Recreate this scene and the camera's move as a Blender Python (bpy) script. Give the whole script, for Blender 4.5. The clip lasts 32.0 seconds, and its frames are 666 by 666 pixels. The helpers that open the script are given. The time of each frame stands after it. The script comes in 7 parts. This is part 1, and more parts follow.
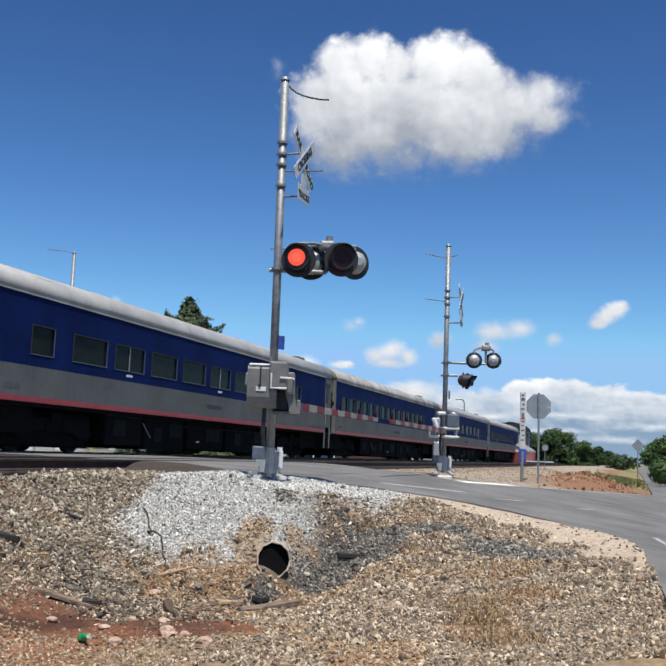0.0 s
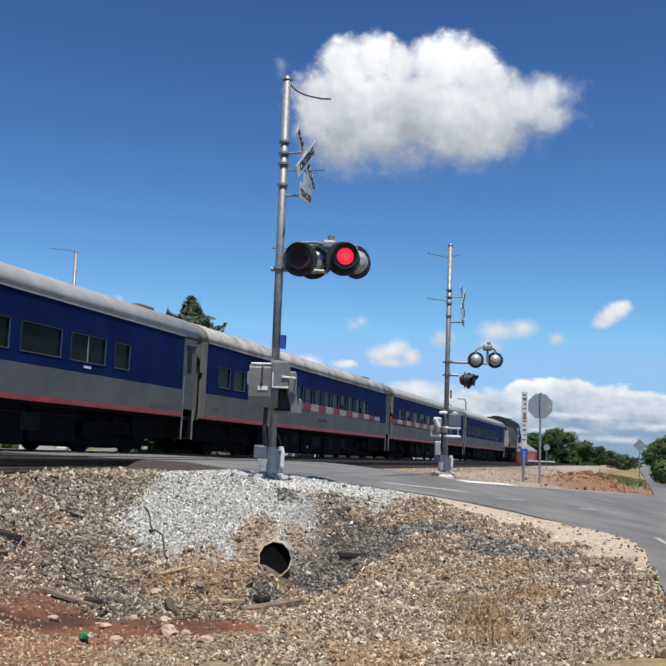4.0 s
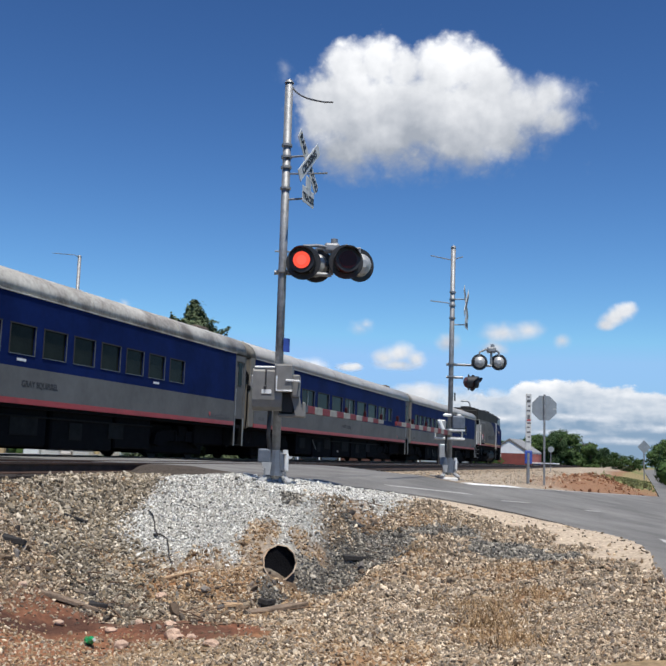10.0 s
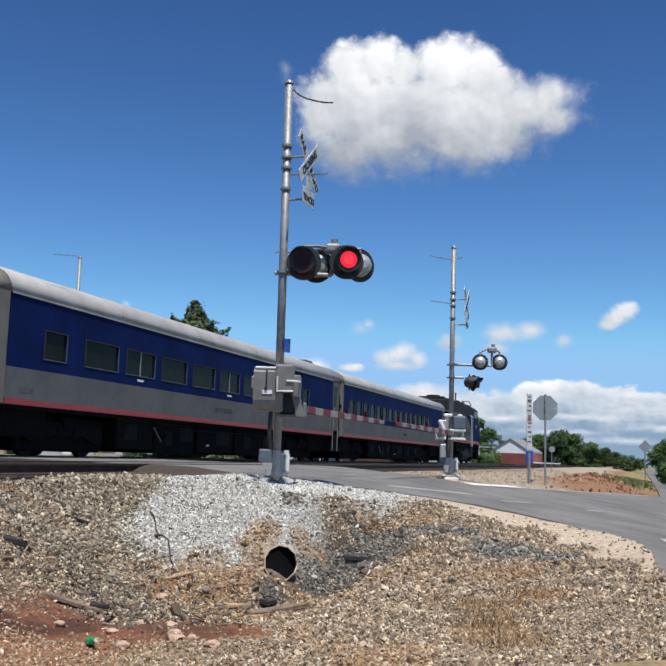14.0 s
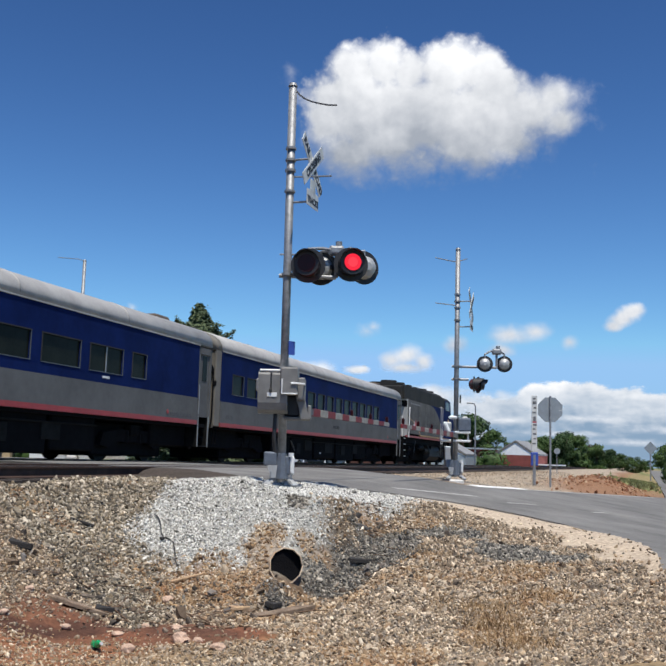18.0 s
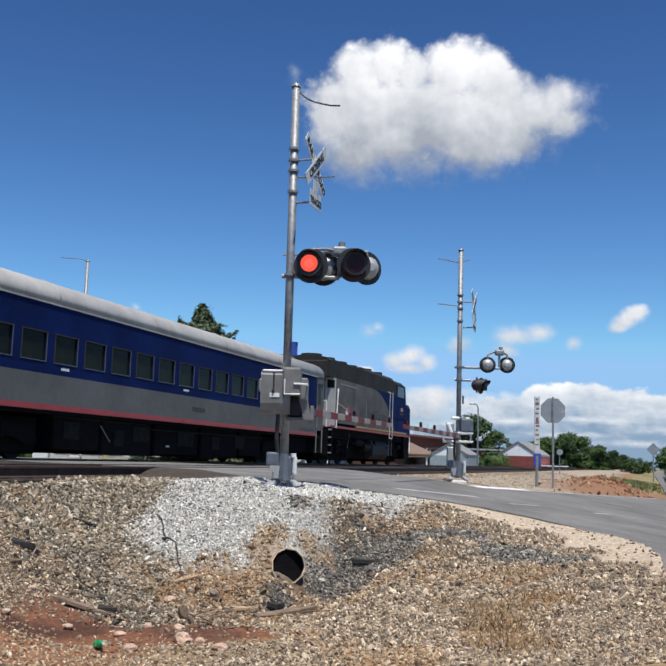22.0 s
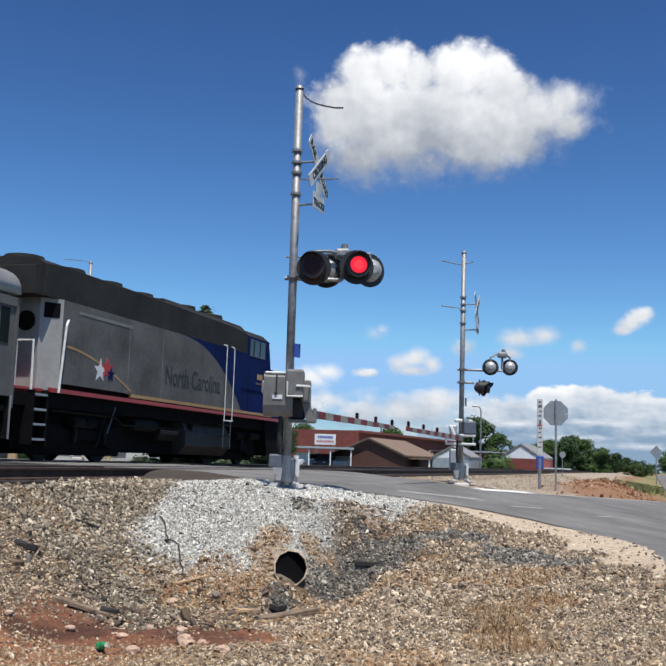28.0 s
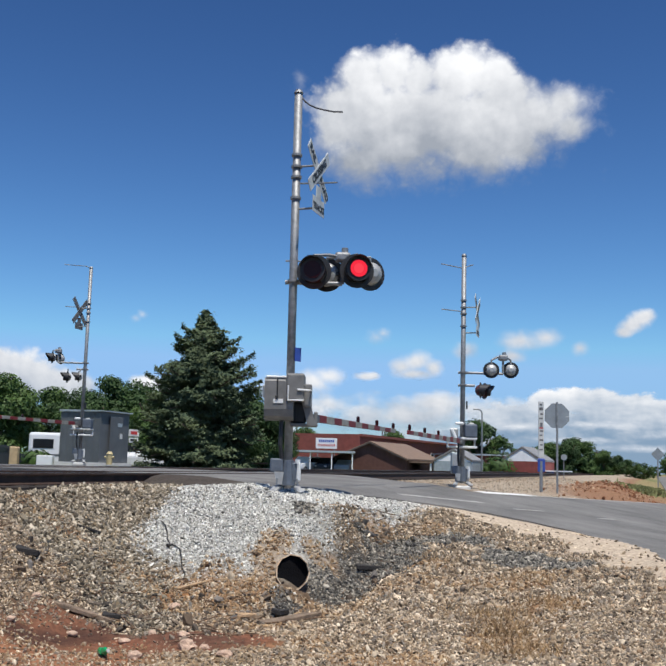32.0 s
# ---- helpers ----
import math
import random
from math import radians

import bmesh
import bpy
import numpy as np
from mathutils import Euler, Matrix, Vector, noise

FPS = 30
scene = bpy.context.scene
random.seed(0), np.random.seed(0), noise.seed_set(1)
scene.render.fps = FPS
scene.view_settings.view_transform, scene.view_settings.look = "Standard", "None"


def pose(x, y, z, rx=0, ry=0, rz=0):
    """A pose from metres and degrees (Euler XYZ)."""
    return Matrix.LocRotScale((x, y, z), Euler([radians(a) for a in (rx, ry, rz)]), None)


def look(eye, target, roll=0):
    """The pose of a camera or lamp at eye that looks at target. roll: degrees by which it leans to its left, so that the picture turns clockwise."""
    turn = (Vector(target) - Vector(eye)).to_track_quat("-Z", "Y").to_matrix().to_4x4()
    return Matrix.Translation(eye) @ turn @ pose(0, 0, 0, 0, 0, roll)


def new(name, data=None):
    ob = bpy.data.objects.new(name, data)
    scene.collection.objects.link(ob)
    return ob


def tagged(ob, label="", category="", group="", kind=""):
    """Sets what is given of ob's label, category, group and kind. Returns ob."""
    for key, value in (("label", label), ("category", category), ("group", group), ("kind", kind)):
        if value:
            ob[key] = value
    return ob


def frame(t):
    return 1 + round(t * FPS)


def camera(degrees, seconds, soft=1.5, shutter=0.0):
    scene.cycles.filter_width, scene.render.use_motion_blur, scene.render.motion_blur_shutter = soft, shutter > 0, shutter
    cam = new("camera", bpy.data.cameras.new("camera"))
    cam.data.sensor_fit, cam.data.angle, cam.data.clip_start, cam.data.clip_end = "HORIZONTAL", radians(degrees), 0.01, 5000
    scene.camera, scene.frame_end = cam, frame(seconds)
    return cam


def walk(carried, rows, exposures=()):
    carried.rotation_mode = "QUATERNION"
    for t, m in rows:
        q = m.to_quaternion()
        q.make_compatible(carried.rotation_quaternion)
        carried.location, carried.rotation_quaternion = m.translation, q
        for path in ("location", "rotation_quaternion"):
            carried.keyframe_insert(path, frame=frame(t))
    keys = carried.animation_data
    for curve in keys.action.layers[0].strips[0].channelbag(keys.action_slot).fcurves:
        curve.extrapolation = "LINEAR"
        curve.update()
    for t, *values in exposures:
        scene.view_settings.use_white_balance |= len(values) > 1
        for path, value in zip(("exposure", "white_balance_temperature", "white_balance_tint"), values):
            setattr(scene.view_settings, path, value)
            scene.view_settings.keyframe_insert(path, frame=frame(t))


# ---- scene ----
DEG = 37.5
cam = camera(DEG, 32.0, soft=1.9)
EYE = (0.0, 0.0, 0.24)
EXPOSURE = 0.11
TURNS = [
    (0, 97.008, -2.135, -0.547),
    (0.5, 96.990, -2.098, -0.549),
    (1, 96.976, -2.126, -0.551),
    (1.5, 96.949, -2.127, -0.533),
    (2, 96.944, -2.159, -0.530),
    (2.5, 96.944, -2.168, -0.517),
    (3, 96.952, -2.187, -0.505),
    (3.5, 96.956, -2.216, -0.479),
    (5.5, 97.026, -2.239, -0.419),
    (6, 97.049, -2.194, -0.410),
    (6.5, 97.044, -2.189, -0.397),
    (7, 97.082, -2.176, -0.391),
    (7.5, 97.089, -2.145, -0.350),
    (8, 97.107, -2.089, -0.318),
    (8.5, 97.115, -2.086, -0.281),
    (9, 97.110, -2.023, -0.252),
    (9.5, 97.115, -1.970, -0.234),
    (10, 97.133, -1.947, -0.219),
    (10.5, 97.146, -1.942, -0.196),
    (11, 97.151, -1.938, -0.195),
    (11.5, 97.175, -1.877, -0.195),
    (12, 97.170, -1.898, -0.201),
    (12.5, 97.138, -1.845, -0.169),
    (13, 97.165, -1.831, -0.168),
    (13.5, 97.143, -1.825, -0.172),
    (14, 97.152, -1.815, -0.167),
    (14.5, 97.169, -1.816, -0.134),
    (16.5, 97.213, -1.719, -0.000),
    (17, 97.235, -1.681, 0.059),
    (17.5, 97.267, -1.684, 0.082),
    (18, 97.281, -1.674, 0.116),
    (18.5, 97.297, -1.707, 0.146),
    (19, 97.306, -1.690, 0.161),
    (19.5, 97.297, -1.720, 0.168),
    (20, 97.296, -1.716, 0.192),
    (20.5, 97.295, -1.753, 0.217),
    (21, 97.295, -1.746, 0.236),
    (21.5, 97.299, -1.773, 0.253),
    (22, 97.307, -1.798, 0.260),
    (22.5, 97.310, -1.817, 0.292),
    (23, 97.329, -1.839, 0.285),
    (23.5, 97.319, -1.890, 0.291),
    (24, 97.309, -1.881, 0.296),
    (24.5, 97.310, -1.876, 0.277),
    (25, 97.305, -1.910, 0.271),
    (25.5, 97.300, -1.902, 0.266),
    (27.5, 97.389, -1.909, 0.368),
    (28, 97.424, -1.917, 0.411),
    (28.5, 97.456, -1.910, 0.453),
    (29, 97.474, -1.860, 0.476),
    (29.5, 97.516, -1.803, 0.495),
    (30, 97.656, -1.631, 0.477),
    (30.5, 97.706, -1.550, 0.599),
    (31, 97.777, -1.611, 0.623),
    (31.5, 97.657, -1.703, 0.620),
    (32, 97.643, -1.597, 0.488),
]
walk(cam, [(t, pose(*EYE, rx, ry, rz)) for t, rx, ry, rz in TURNS], [(0.0, EXPOSURE), (28.4, EXPOSURE), (29.5, EXPOSURE + 0.08), (30.2, EXPOSURE + 0.07), (31.0, EXPOSURE - 0.04), (32.0, EXPOSURE - 0.07)])

# ---- light ----
SUN_AZ, SUN_EL = 163.0, 70.0          # degrees, azimuth to the right of the y axis
wd = bpy.data.worlds.new("sky")
scene.world = wd
wd.use_nodes = True
wn, wl = wd.node_tree.nodes, wd.node_tree.links
wn.clear()
sky = wn.new("ShaderNodeTexSky")
sky.sky_type, sky.sun_disc = "NISHITA", False
sky.sun_elevation, sky.sun_rotation = radians(SUN_EL), radians(SUN_AZ)
sky.air_density, sky.dust_density, sky.ozone_density, sky.altitude = 1.0, 0.6, 2.5, 200
bg, wo = wn.new("ShaderNodeBackground"), wn.new("ShaderNodeOutputWorld")
bg.inputs["Strength"].default_value = 0.09
deep, tint = wn.new("ShaderNodeGamma"), wn.new("ShaderNodeMix")
deep.inputs["Gamma"].default_value = 1.8
tint.data_type, tint.blend_type = "RGBA", "MULTIPLY"
tint.inputs["Factor"].default_value = 1.0
tint.inputs["B"].default_value = (0.312, 0.355, 0.348, 1)
wl.new(sky.outputs[0], deep.inputs["Color"])
wl.new(deep.outputs[0], tint.inputs["A"])
cap = wn.new("ShaderNodeMix")
cap.data_type, cap.blend_type = "RGBA", "DARKEN"
cap.inputs["Factor"].default_value = 1.0
cap.inputs["B"].default_value = (3.2, 5.8, 9.6, 1)
wl.new(tint.outputs["Result"], cap.inputs["A"])
wl.new(cap.outputs["Result"], bg.inputs["Color"])
wl.new(bg.outputs[0], wo.inputs["Surface"])
sd = bpy.data.lights.new("sun", "SUN")
sd.energy, sd.angle, sd.color = 5.0, radians(0.53), (1.0, 0.955, 0.88)
sun = new("sun", sd)
sa, se = radians(SUN_AZ), radians(SUN_EL)
SUN_DIR = Vector((math.sin(sa) * math.cos(se), math.cos(sa) * math.cos(se), math.sin(se)))
sun.matrix_world = look(SUN_DIR * 60, (0, 0, 0))

# ---- track frame: s along the rails, p across them, away from the eye ----
PHI = radians(17.44)
TURN = 90 - 17.44
AX = Vector((math.sin(PHI), math.cos(PHI), 0))
NX = Vector((-math.cos(PHI), math.sin(PHI), 0))
TRACK_NEAR, TRACK_FAR, GAUGE = 9.32, 14.8, 1.435


def at(s, p, z=0.0):
    return AX * s + NX * p + Vector((0, 0, z))


def tpose(s, p, z=0.0, turn=0.0):
    v = at(s, p, z)
    return pose(v.x, v.y, v.z, 0, 0, TURN + turn)


def smooth(a, b, x):
    t = np.clip((np.asarray(x, float) - a) / (b - a), 0, 1)
    return t * t * (3 - 2 * t)


def road_z(p):
    return -0.13 - 0.14 * np.clip(5 - np.asarray(p, float), 0, 6.2)


EDGE_P = (-9, -3, -0.7, -0.34, -0.26, -0.2, -0.09, 0.06, 0.53, 1.2, 1.9, 2.6, 3.2, 3.8, 4.4, 5.2, 6.5, 8.6)
EDGE_S = (-40, -40, -25, 4.0, 9.2, 10.8, 12.6, 13.8, 14.9, 15.7, 16.1, 16.25, 16.1, 15.6, 14.9, 14.6, 15.0, 16.1)


def left_edge(p):
    """The road's edge beside the mast, as s over p."""
    return np.interp(p, EDGE_P, EDGE_S)


def right_edge(p):
    p = np.asarray(p, float)
    return 22.4 + 2.1 * smooth(4, 8, p) + 4.2 * np.clip(3.85 - p, 0, 4.6) + 400 * smooth(-0.72, -1.35, p)


def ground_z(s, p):
    s, p = np.asarray(s, float), np.asarray(p, float)
    low = -1.5 + 0.52 * smooth(3.4, -0.2, p) + 0.1 * smooth(9.5, 12.0, s) * smooth(3.5, 1.0, p)
    d1 = 7.6 - p
    pad = np.where(p > 3.2, 12.35 + 1.6 * smooth(4.3, 3.2, p), left_edge(np.maximum(p, -0.15)) - 0.8 - 1.35 * smooth(2.4, 3.2, p))
    d2 = pad - s + 0.5 * smooth(4.4, 6.5, p)
    k = 0.9
    h = np.clip(0.5 + 0.5 * (d2 - d1) / k, 0, 1)
    d = d2 * (1 - h) + d1 * h - k * h * (1 - h)
    d = np.maximum(d, 0)
    top = np.minimum(road_z(p) - 0.025, -0.15) - 0.07 * smooth(6.2, 7.6, p)
    shoulder = smooth(1.5, 0.15, left_edge(p) - s) * smooth(5.2, 6.0, p)
    top = top + shoulder * (0.03 + 0.115 * smooth(5.0, 8.0, p) + 0.07 * smooth(6.2, 7.6, p))
    steep = 0.12 + 0.50 * smooth(2.5, 3.9, p)
    bank = top - steep * (d + 0.1 * d * d * smooth(3, 4, p))
    z = np.where(bank > low, bank, low)
    t = np.clip((bank - low) / 0.5, -1, 1)
    z = low + 0.25 * 0.5 * (1 + t) ** 2 * (np.abs(t) < 1) + (bank - low) * (t >= 1)
    # verge to the right of the crossing, lower ground far behind the tracks
    z = np.where(s > 20, np.where(p < 7.4, np.minimum(z, road_z(p) - 0.05), z), z)
    z = np.where((p > 8.3) | ((s > 20) & (p > 7.0)), np.minimum(z, -0.22), z)
    z = z - 1.2 * smooth(26, 42, p)
    return z


# ---- materials ----
def mat(name, color, rough=0.7, metal=0.0, vary=0.25, scale=8.0, bump=0.0, bump_scale=40.0, second=None, spec=0.5, per_object=0.0):
    m = bpy.data.materials.new(name)
    m.use_nodes = True
    nt = m.node_tree
    b = nt.nodes["Principled BSDF"]
    b.inputs["Roughness"].default_value, b.inputs["Metallic"].default_value = rough, metal
    b.inputs["Specular IOR Level"].default_value = spec
    co = nt.nodes.new("ShaderNodeTexCoord")
    n1, n2 = nt.nodes.new("ShaderNodeTexNoise"), nt.nodes.new("ShaderNodeTexNoise")
    n1.inputs["Scale"].default_value, n2.inputs["Scale"].default_value = scale, scale * 9
    n1.inputs["Detail"].default_value = n2.inputs["Detail"].default_value = 4
    for n in (n1, n2):
        nt.links.new(co.outputs["Object"], n.inputs["Vector"])
    mx = nt.nodes.new("ShaderNodeMath")
    mx.operation = "MULTIPLY_ADD"
    nt.links.new(n2.outputs["Fac"], mx.inputs[0])
    mx.inputs[1].default_value = 0.4
    nt.links.new(n1.outputs["Fac"], mx.inputs[2])
    ramp = nt.nodes.new("ShaderNodeValToRGB")
    ramp.color_ramp.elements[0].position, ramp.color_ramp.elements[1].position = 0.5, 0.9
    c0 = second or [c * (1 - vary) for c in color]
    c1 = color if second else [min(1, c * (1 + vary * 0.6)) for c in color]
    ramp.color_ramp.elements[0].color, ramp.color_ramp.elements[1].color = (*c0, 1), (*c1, 1)
    nt.links.new(mx.outputs[0], ramp.inputs[0])
    out = ramp.outputs[0]
    if per_object:
        oi, hsv = nt.nodes.new("ShaderNodeObjectInfo"), nt.nodes.new("ShaderNodeHueSaturation")
        mr = nt.nodes.new("ShaderNodeMapRange")
        mr.inputs["To Min"].default_value, mr.inputs["To Max"].default_value = 1 - per_object, 1 + per_object
        nt.links.new(oi.outputs["Random"], mr.inputs["Value"])
        nt.links.new(mr.outputs[0], hsv.inputs["Value"])
        nt.links.new(out, hsv.inputs["Color"])
        out = hsv.outputs[0]
    nt.links.new(out, b.inputs["Base Color"])
    if bump:
        n3, bp = nt.nodes.new("ShaderNodeTexNoise"), nt.nodes.new("ShaderNodeBump")
        n3.inputs["Scale"].default_value, n3.inputs["Detail"].default_value = bump_scale, 5
        nt.links.new(co.outputs["Object"], n3.inputs["Vector"])
        bp.inputs["Strength"].default_value, bp.inputs["Distance"].default_value = bump, 0.02
        nt.links.new(n3.outputs["Fac"], bp.inputs["Height"])
        nt.links.new(bp.outputs[0], b.inputs["Normal"])
    return m


def glow(name, color, strength):
    m = mat(name, [0.12 * c for c in color], 0.3)
    b = m.node_tree.nodes["Principled BSDF"]
    nt = m.node_tree
    co, ln, ramp = [nt.nodes.new("ShaderNode" + k) for k in ("TexCoord", "VectorMath", "ValToRGB")]
    ln.operation = "LENGTH"
    nt.links.new(co.outputs["Object"], ln.inputs[0])
    pale = [c + (1 - c) * 0.03 for c in color]
    e = ramp.color_ramp.elements
    e[0].position, e[0].color = 0.070, (*pale, 1)
    e[1].position, e[1].color = 0.080, (*[0.62 * c for c in color], 1)
    for at_, c in ((0.092, color), (0.112, color), (0.124, [0.5 * c for c in color])):
        q = e.new(at_)
        q.color = (*c, 1)
    nt.links.new(ln.outputs["Value"], ramp.inputs[0])
    nt.links.new(ramp.outputs[0], b.inputs["Emission Color"])
    b.inputs["Emission Strength"].default_value = strength
    return m


def stones(name, cols, rough=0.9):
    """Loose stone: one colour a stone out of a ramp."""
    m = bpy.data.materials.new(name)
    m.use_nodes = True
    nt = m.node_tree
    b = nt.nodes["Principled BSDF"]
    b.inputs["Roughness"].default_value, b.inputs["Specular IOR Level"].default_value = rough, 0.25
    g, ramp, co, n1, hv, mr = [nt.nodes.new("ShaderNode" + k) for k in ("NewGeometry", "ValToRGB", "TexCoord", "TexNoise", "HueSaturation", "MapRange")]
    e = ramp.color_ramp.elements
    while len(e) < len(cols):
        e.new(0.5)
    for i, c in enumerate(cols):
        e[i].position, e[i].color = i / (len(cols) - 1), (*c, 1)
    nt.links.new(g.outputs["Random Per Island"], ramp.inputs[0])
    n1.inputs["Scale"].default_value, n1.inputs["Detail"].default_value = 30, 4
    nt.links.new(co.outputs["Object"], n1.inputs["Vector"])
    mr.inputs["To Min"].default_value, mr.inputs["To Max"].default_value = 0.6, 1.4
    nt.links.new(n1.outputs["Fac"], mr.inputs["Value"])
    nt.links.new(mr.outputs[0], hv.inputs["Value"])
    nt.links.new(ramp.outputs[0], hv.inputs["Color"])
    nt.links.new(hv.outputs[0], b.inputs["Base Color"])
    return m


GALV = mat("galvanised_steel", (0.26, 0.265, 0.27), 0.55, 0.45, 0.25, 14, 0.05, 60)
ALU = mat("aluminium_paint", (0.40, 0.40, 0.39), 0.5, 0.3, 0.15, 10, 0.04)
BOXGREY = mat("grey_box_metal", (0.175, 0.170, 0.160), 0.6, 0.1, 0.2, 6, 0.04)
BLACK = mat("black_paint", (0.018, 0.018, 0.02), 0.55, 0, 0.3, 12)
DARKRED = mat("unlit_red_lens", (0.028, 0.003, 0.004), 0.3, 0, 0.2, 20, spec=0.2)
REDLAMP = glow("lit_red_lamp", (1.0, 0.012, 0.03), 1.0)
ORANGELAMP = glow("lit_orange_red_lamp", (1.0, 0.085, 0.035), 1.15)
WHITE = mat("white_reflective_sheet", (0.54, 0.54, 0.52), 0.55, 0, 0.12, 9)
REDSHEET = mat("red_reflective_sheet", (0.42, 0.03, 0.03), 0.5, 0, 0.2, 9)
LETTER = mat("black_lettering", (0.014, 0.014, 0.017), 0.6, 0, 0.2, 9)
BLUESIGN = mat("blue_sign_sheet", (0.03, 0.07, 0.32), 0.5, 0, 0.2, 9)
CONCRETE = mat("pale_concrete", (0.62, 0.6, 0.56), 0.9, 0, 0.2, 12, 0.3)
RAIL = mat("rusty_rail_steel", (0.055, 0.030, 0.020), 0.75, 0.2, 0.4, 6, 0.2)
RAILTOP = mat("polished_rail_head", (0.35, 0.34, 0.34), 0.3, 0.9, 0.2, 6)
TIE = mat("creosoted_tie_wood", (0.03, 0.022, 0.017), 0.9, 0, 0.4, 5, 0.6, 30)
ASPHALT = mat("worn_asphalt", (0.160, 0.153, 0.141), 0.92, 0, 0.34, 0.7, 0.35, 120)
PAINTBRIGHT = mat("fresh_white_road_paint", (0.72, 0.71, 0.68), 0.8, 0, 0.25, 5, 0.2, 90)
PAINTLINE = mat("worn_white_road_paint", (0.47, 0.46, 0.44), 0.85, 0, 0.3, 7, 0.2, 90, second=(0.24, 0.225, 0.2))
CLAY = mat("red_clay", (0.32, 0.15, 0.085), 0.95, 0, 0.35, 1.5, 0.5, 25)


# ---- helpers for building ----
def part(name, bm, material, parent=None, label="", m=None, flat=True):
    me = bpy.data.meshes.new(name)
    bm.to_mesh(me)
    bm.free()
    if not flat:
        for f in me.polygons:
            f.use_smooth = True
    me.materials.append(material)
    ob = new(name, me)
    if parent is not None:
        ob.parent = parent
    if m is not None:
        ob.matrix_basis = m
    if label:
        tagged(ob, label)
    return ob


def dup(ob, parent, m):
    """One more piece on the same mesh."""
    o = new(ob.name.split(".")[0], ob.data)
    o.parent = parent
    o.matrix_basis = m
    return o


def thing(name, label, category, m, group="", kind=""):
    ob = tagged(new(name), label, category, group, kind)
    ob.matrix_basis = m
    return ob


def box(sx, sy, sz, x=0, y=0, z=0, bevel=0.0, bm=None, seg=1, m=None):
    """A box about (x, y, z); z is its middle."""
    own = bmesh.new()
    bmesh.ops.create_cube(own, size=1)
    bmesh.ops.scale(own, vec=(sx, sy, sz), verts=own.verts)
    if bevel:
        bmesh.ops.bevel(own, geom=own.edges[:], offset=min(bevel, 0.45 * min(sx, sy, sz)), segments=seg, affect="EDGES", profile=0.5)
    bmesh.ops.translate(own, vec=(x, y, z), verts=own.verts)
    if m is not None:
        bmesh.ops.transform(own, matrix=m, verts=own.verts)
    if bm is None:
        return own
    tmp = bpy.data.meshes.new("tmp")
    own.to_mesh(tmp)
    own.free()
    bm.from_mesh(tmp)
    bpy.data.meshes.remove(tmp)
    return bm


def cyl(r, h, n=16, r2=None, m=None, bm=None, caps=True):
    """A cylinder along z, from 0 to h."""
    bm = bm or bmesh.new()
    mm = (m or Matrix()) @ Matrix.Translation((0, 0, h / 2))
    bmesh.ops.create_cone(bm, cap_ends=caps, segments=n, radius1=r, radius2=r if r2 is None else r2, depth=h, matrix=mm)
    return bm


def rod(a, b, r, n=8, bm=None):
    a, b = Vector(a), Vector(b)
    d = b - a
    m = Matrix.Translation(a) @ d.to_track_quat("Z", "Y").to_matrix().to_4x4()
    return cyl(r, d.length, n, m=m, bm=bm)


def prism(pts, y0, y1, bm=None):
    """A plate in the x, z plane, of the outline pts, from y0 to y1."""
    bm = bm or bmesh.new()
    f = [bm.verts.new((x, y0, z)) for x, z in pts]
    b = [bm.verts.new((x, y1, z)) for x, z in pts]
    bm.faces.new(f)
    bm.faces.new(b[::-1])
    for i in range(len(pts)):
        j = (i + 1) % len(pts)
        bm.faces.new((f[j], f[i], b[i], b[j]))
    bmesh.ops.recalc_face_normals(bm, faces=bm.faces[:])
    return bm


def loft(profile, xs, bm=None, close=True):
    """A body along x: the outline profile in (y, z), drawn at each of xs."""
    bm = bm or bmesh.new()
    rings = [[bm.verts.new((x, y, z)) for y, z in profile] for x in xs]
    n = len(profile)
    for a, b in zip(rings, rings[1:]):
        for i in range(n):
            j = (i + 1) % n
            bm.faces.new((a[i], a[j], b[j], b[i]))
    if close:
        bm.faces.new(rings[0][::-1])
        bm.faces.new(rings[-1])
    bmesh.ops.recalc_face_normals(bm, faces=bm.faces[:])
    return bm


def lettering(name, text, size, material, parent, m, depth=0.004, bold=0.0):
    cu = bpy.data.curves.new(name, "FONT")
    cu.body, cu.size, cu.extrude, cu.offset, cu.align_x, cu.align_y = text, size, depth, bold, "CENTER", "CENTER"
    tmp = bpy.data.objects.new("tmp", cu)
    scene.collection.objects.link(tmp)
    bpy.context.view_layer.update()
    me = bpy.data.meshes.new_from_object(tmp.evaluated_get(bpy.context.evaluated_depsgraph_get()))
    bpy.data.objects.remove(tmp)
    me.materials.clear()
    me.materials.append(material)
    ob = new(name, me)
    ob.parent = parent
    ob.matrix_basis = m
    return ob


def grid_mesh(name, s_lines, p_lines, zf, material, keep=None):
    S, P = np.meshgrid(s_lines, p_lines, indexing="ij")
    Z = zf(S, P)
    X = AX.x * S + NX.x * P
    Y = AX.y * S + NX.y * P
    v = np.stack([X, Y, Z], -1).reshape(-1, 3)
    ns, npp = S.shape
    i = (np.arange(ns - 1)[:, None] * npp + np.arange(npp - 1)[None]).reshape(-1)
    f = np.stack([i, i + 1, i + npp + 1, i + npp], -1)
    f = f[:, ::-1]
    if keep is not None:
        f = f[keep(S, P).reshape(-1)[f].all(1)]
    me = bpy.data.meshes.new(name)
    me.from_pydata(v.tolist(), [], f.tolist())
    for q in me.polygons:
        q.use_smooth = True
    me.materials.append(material)
    return new(name, me)


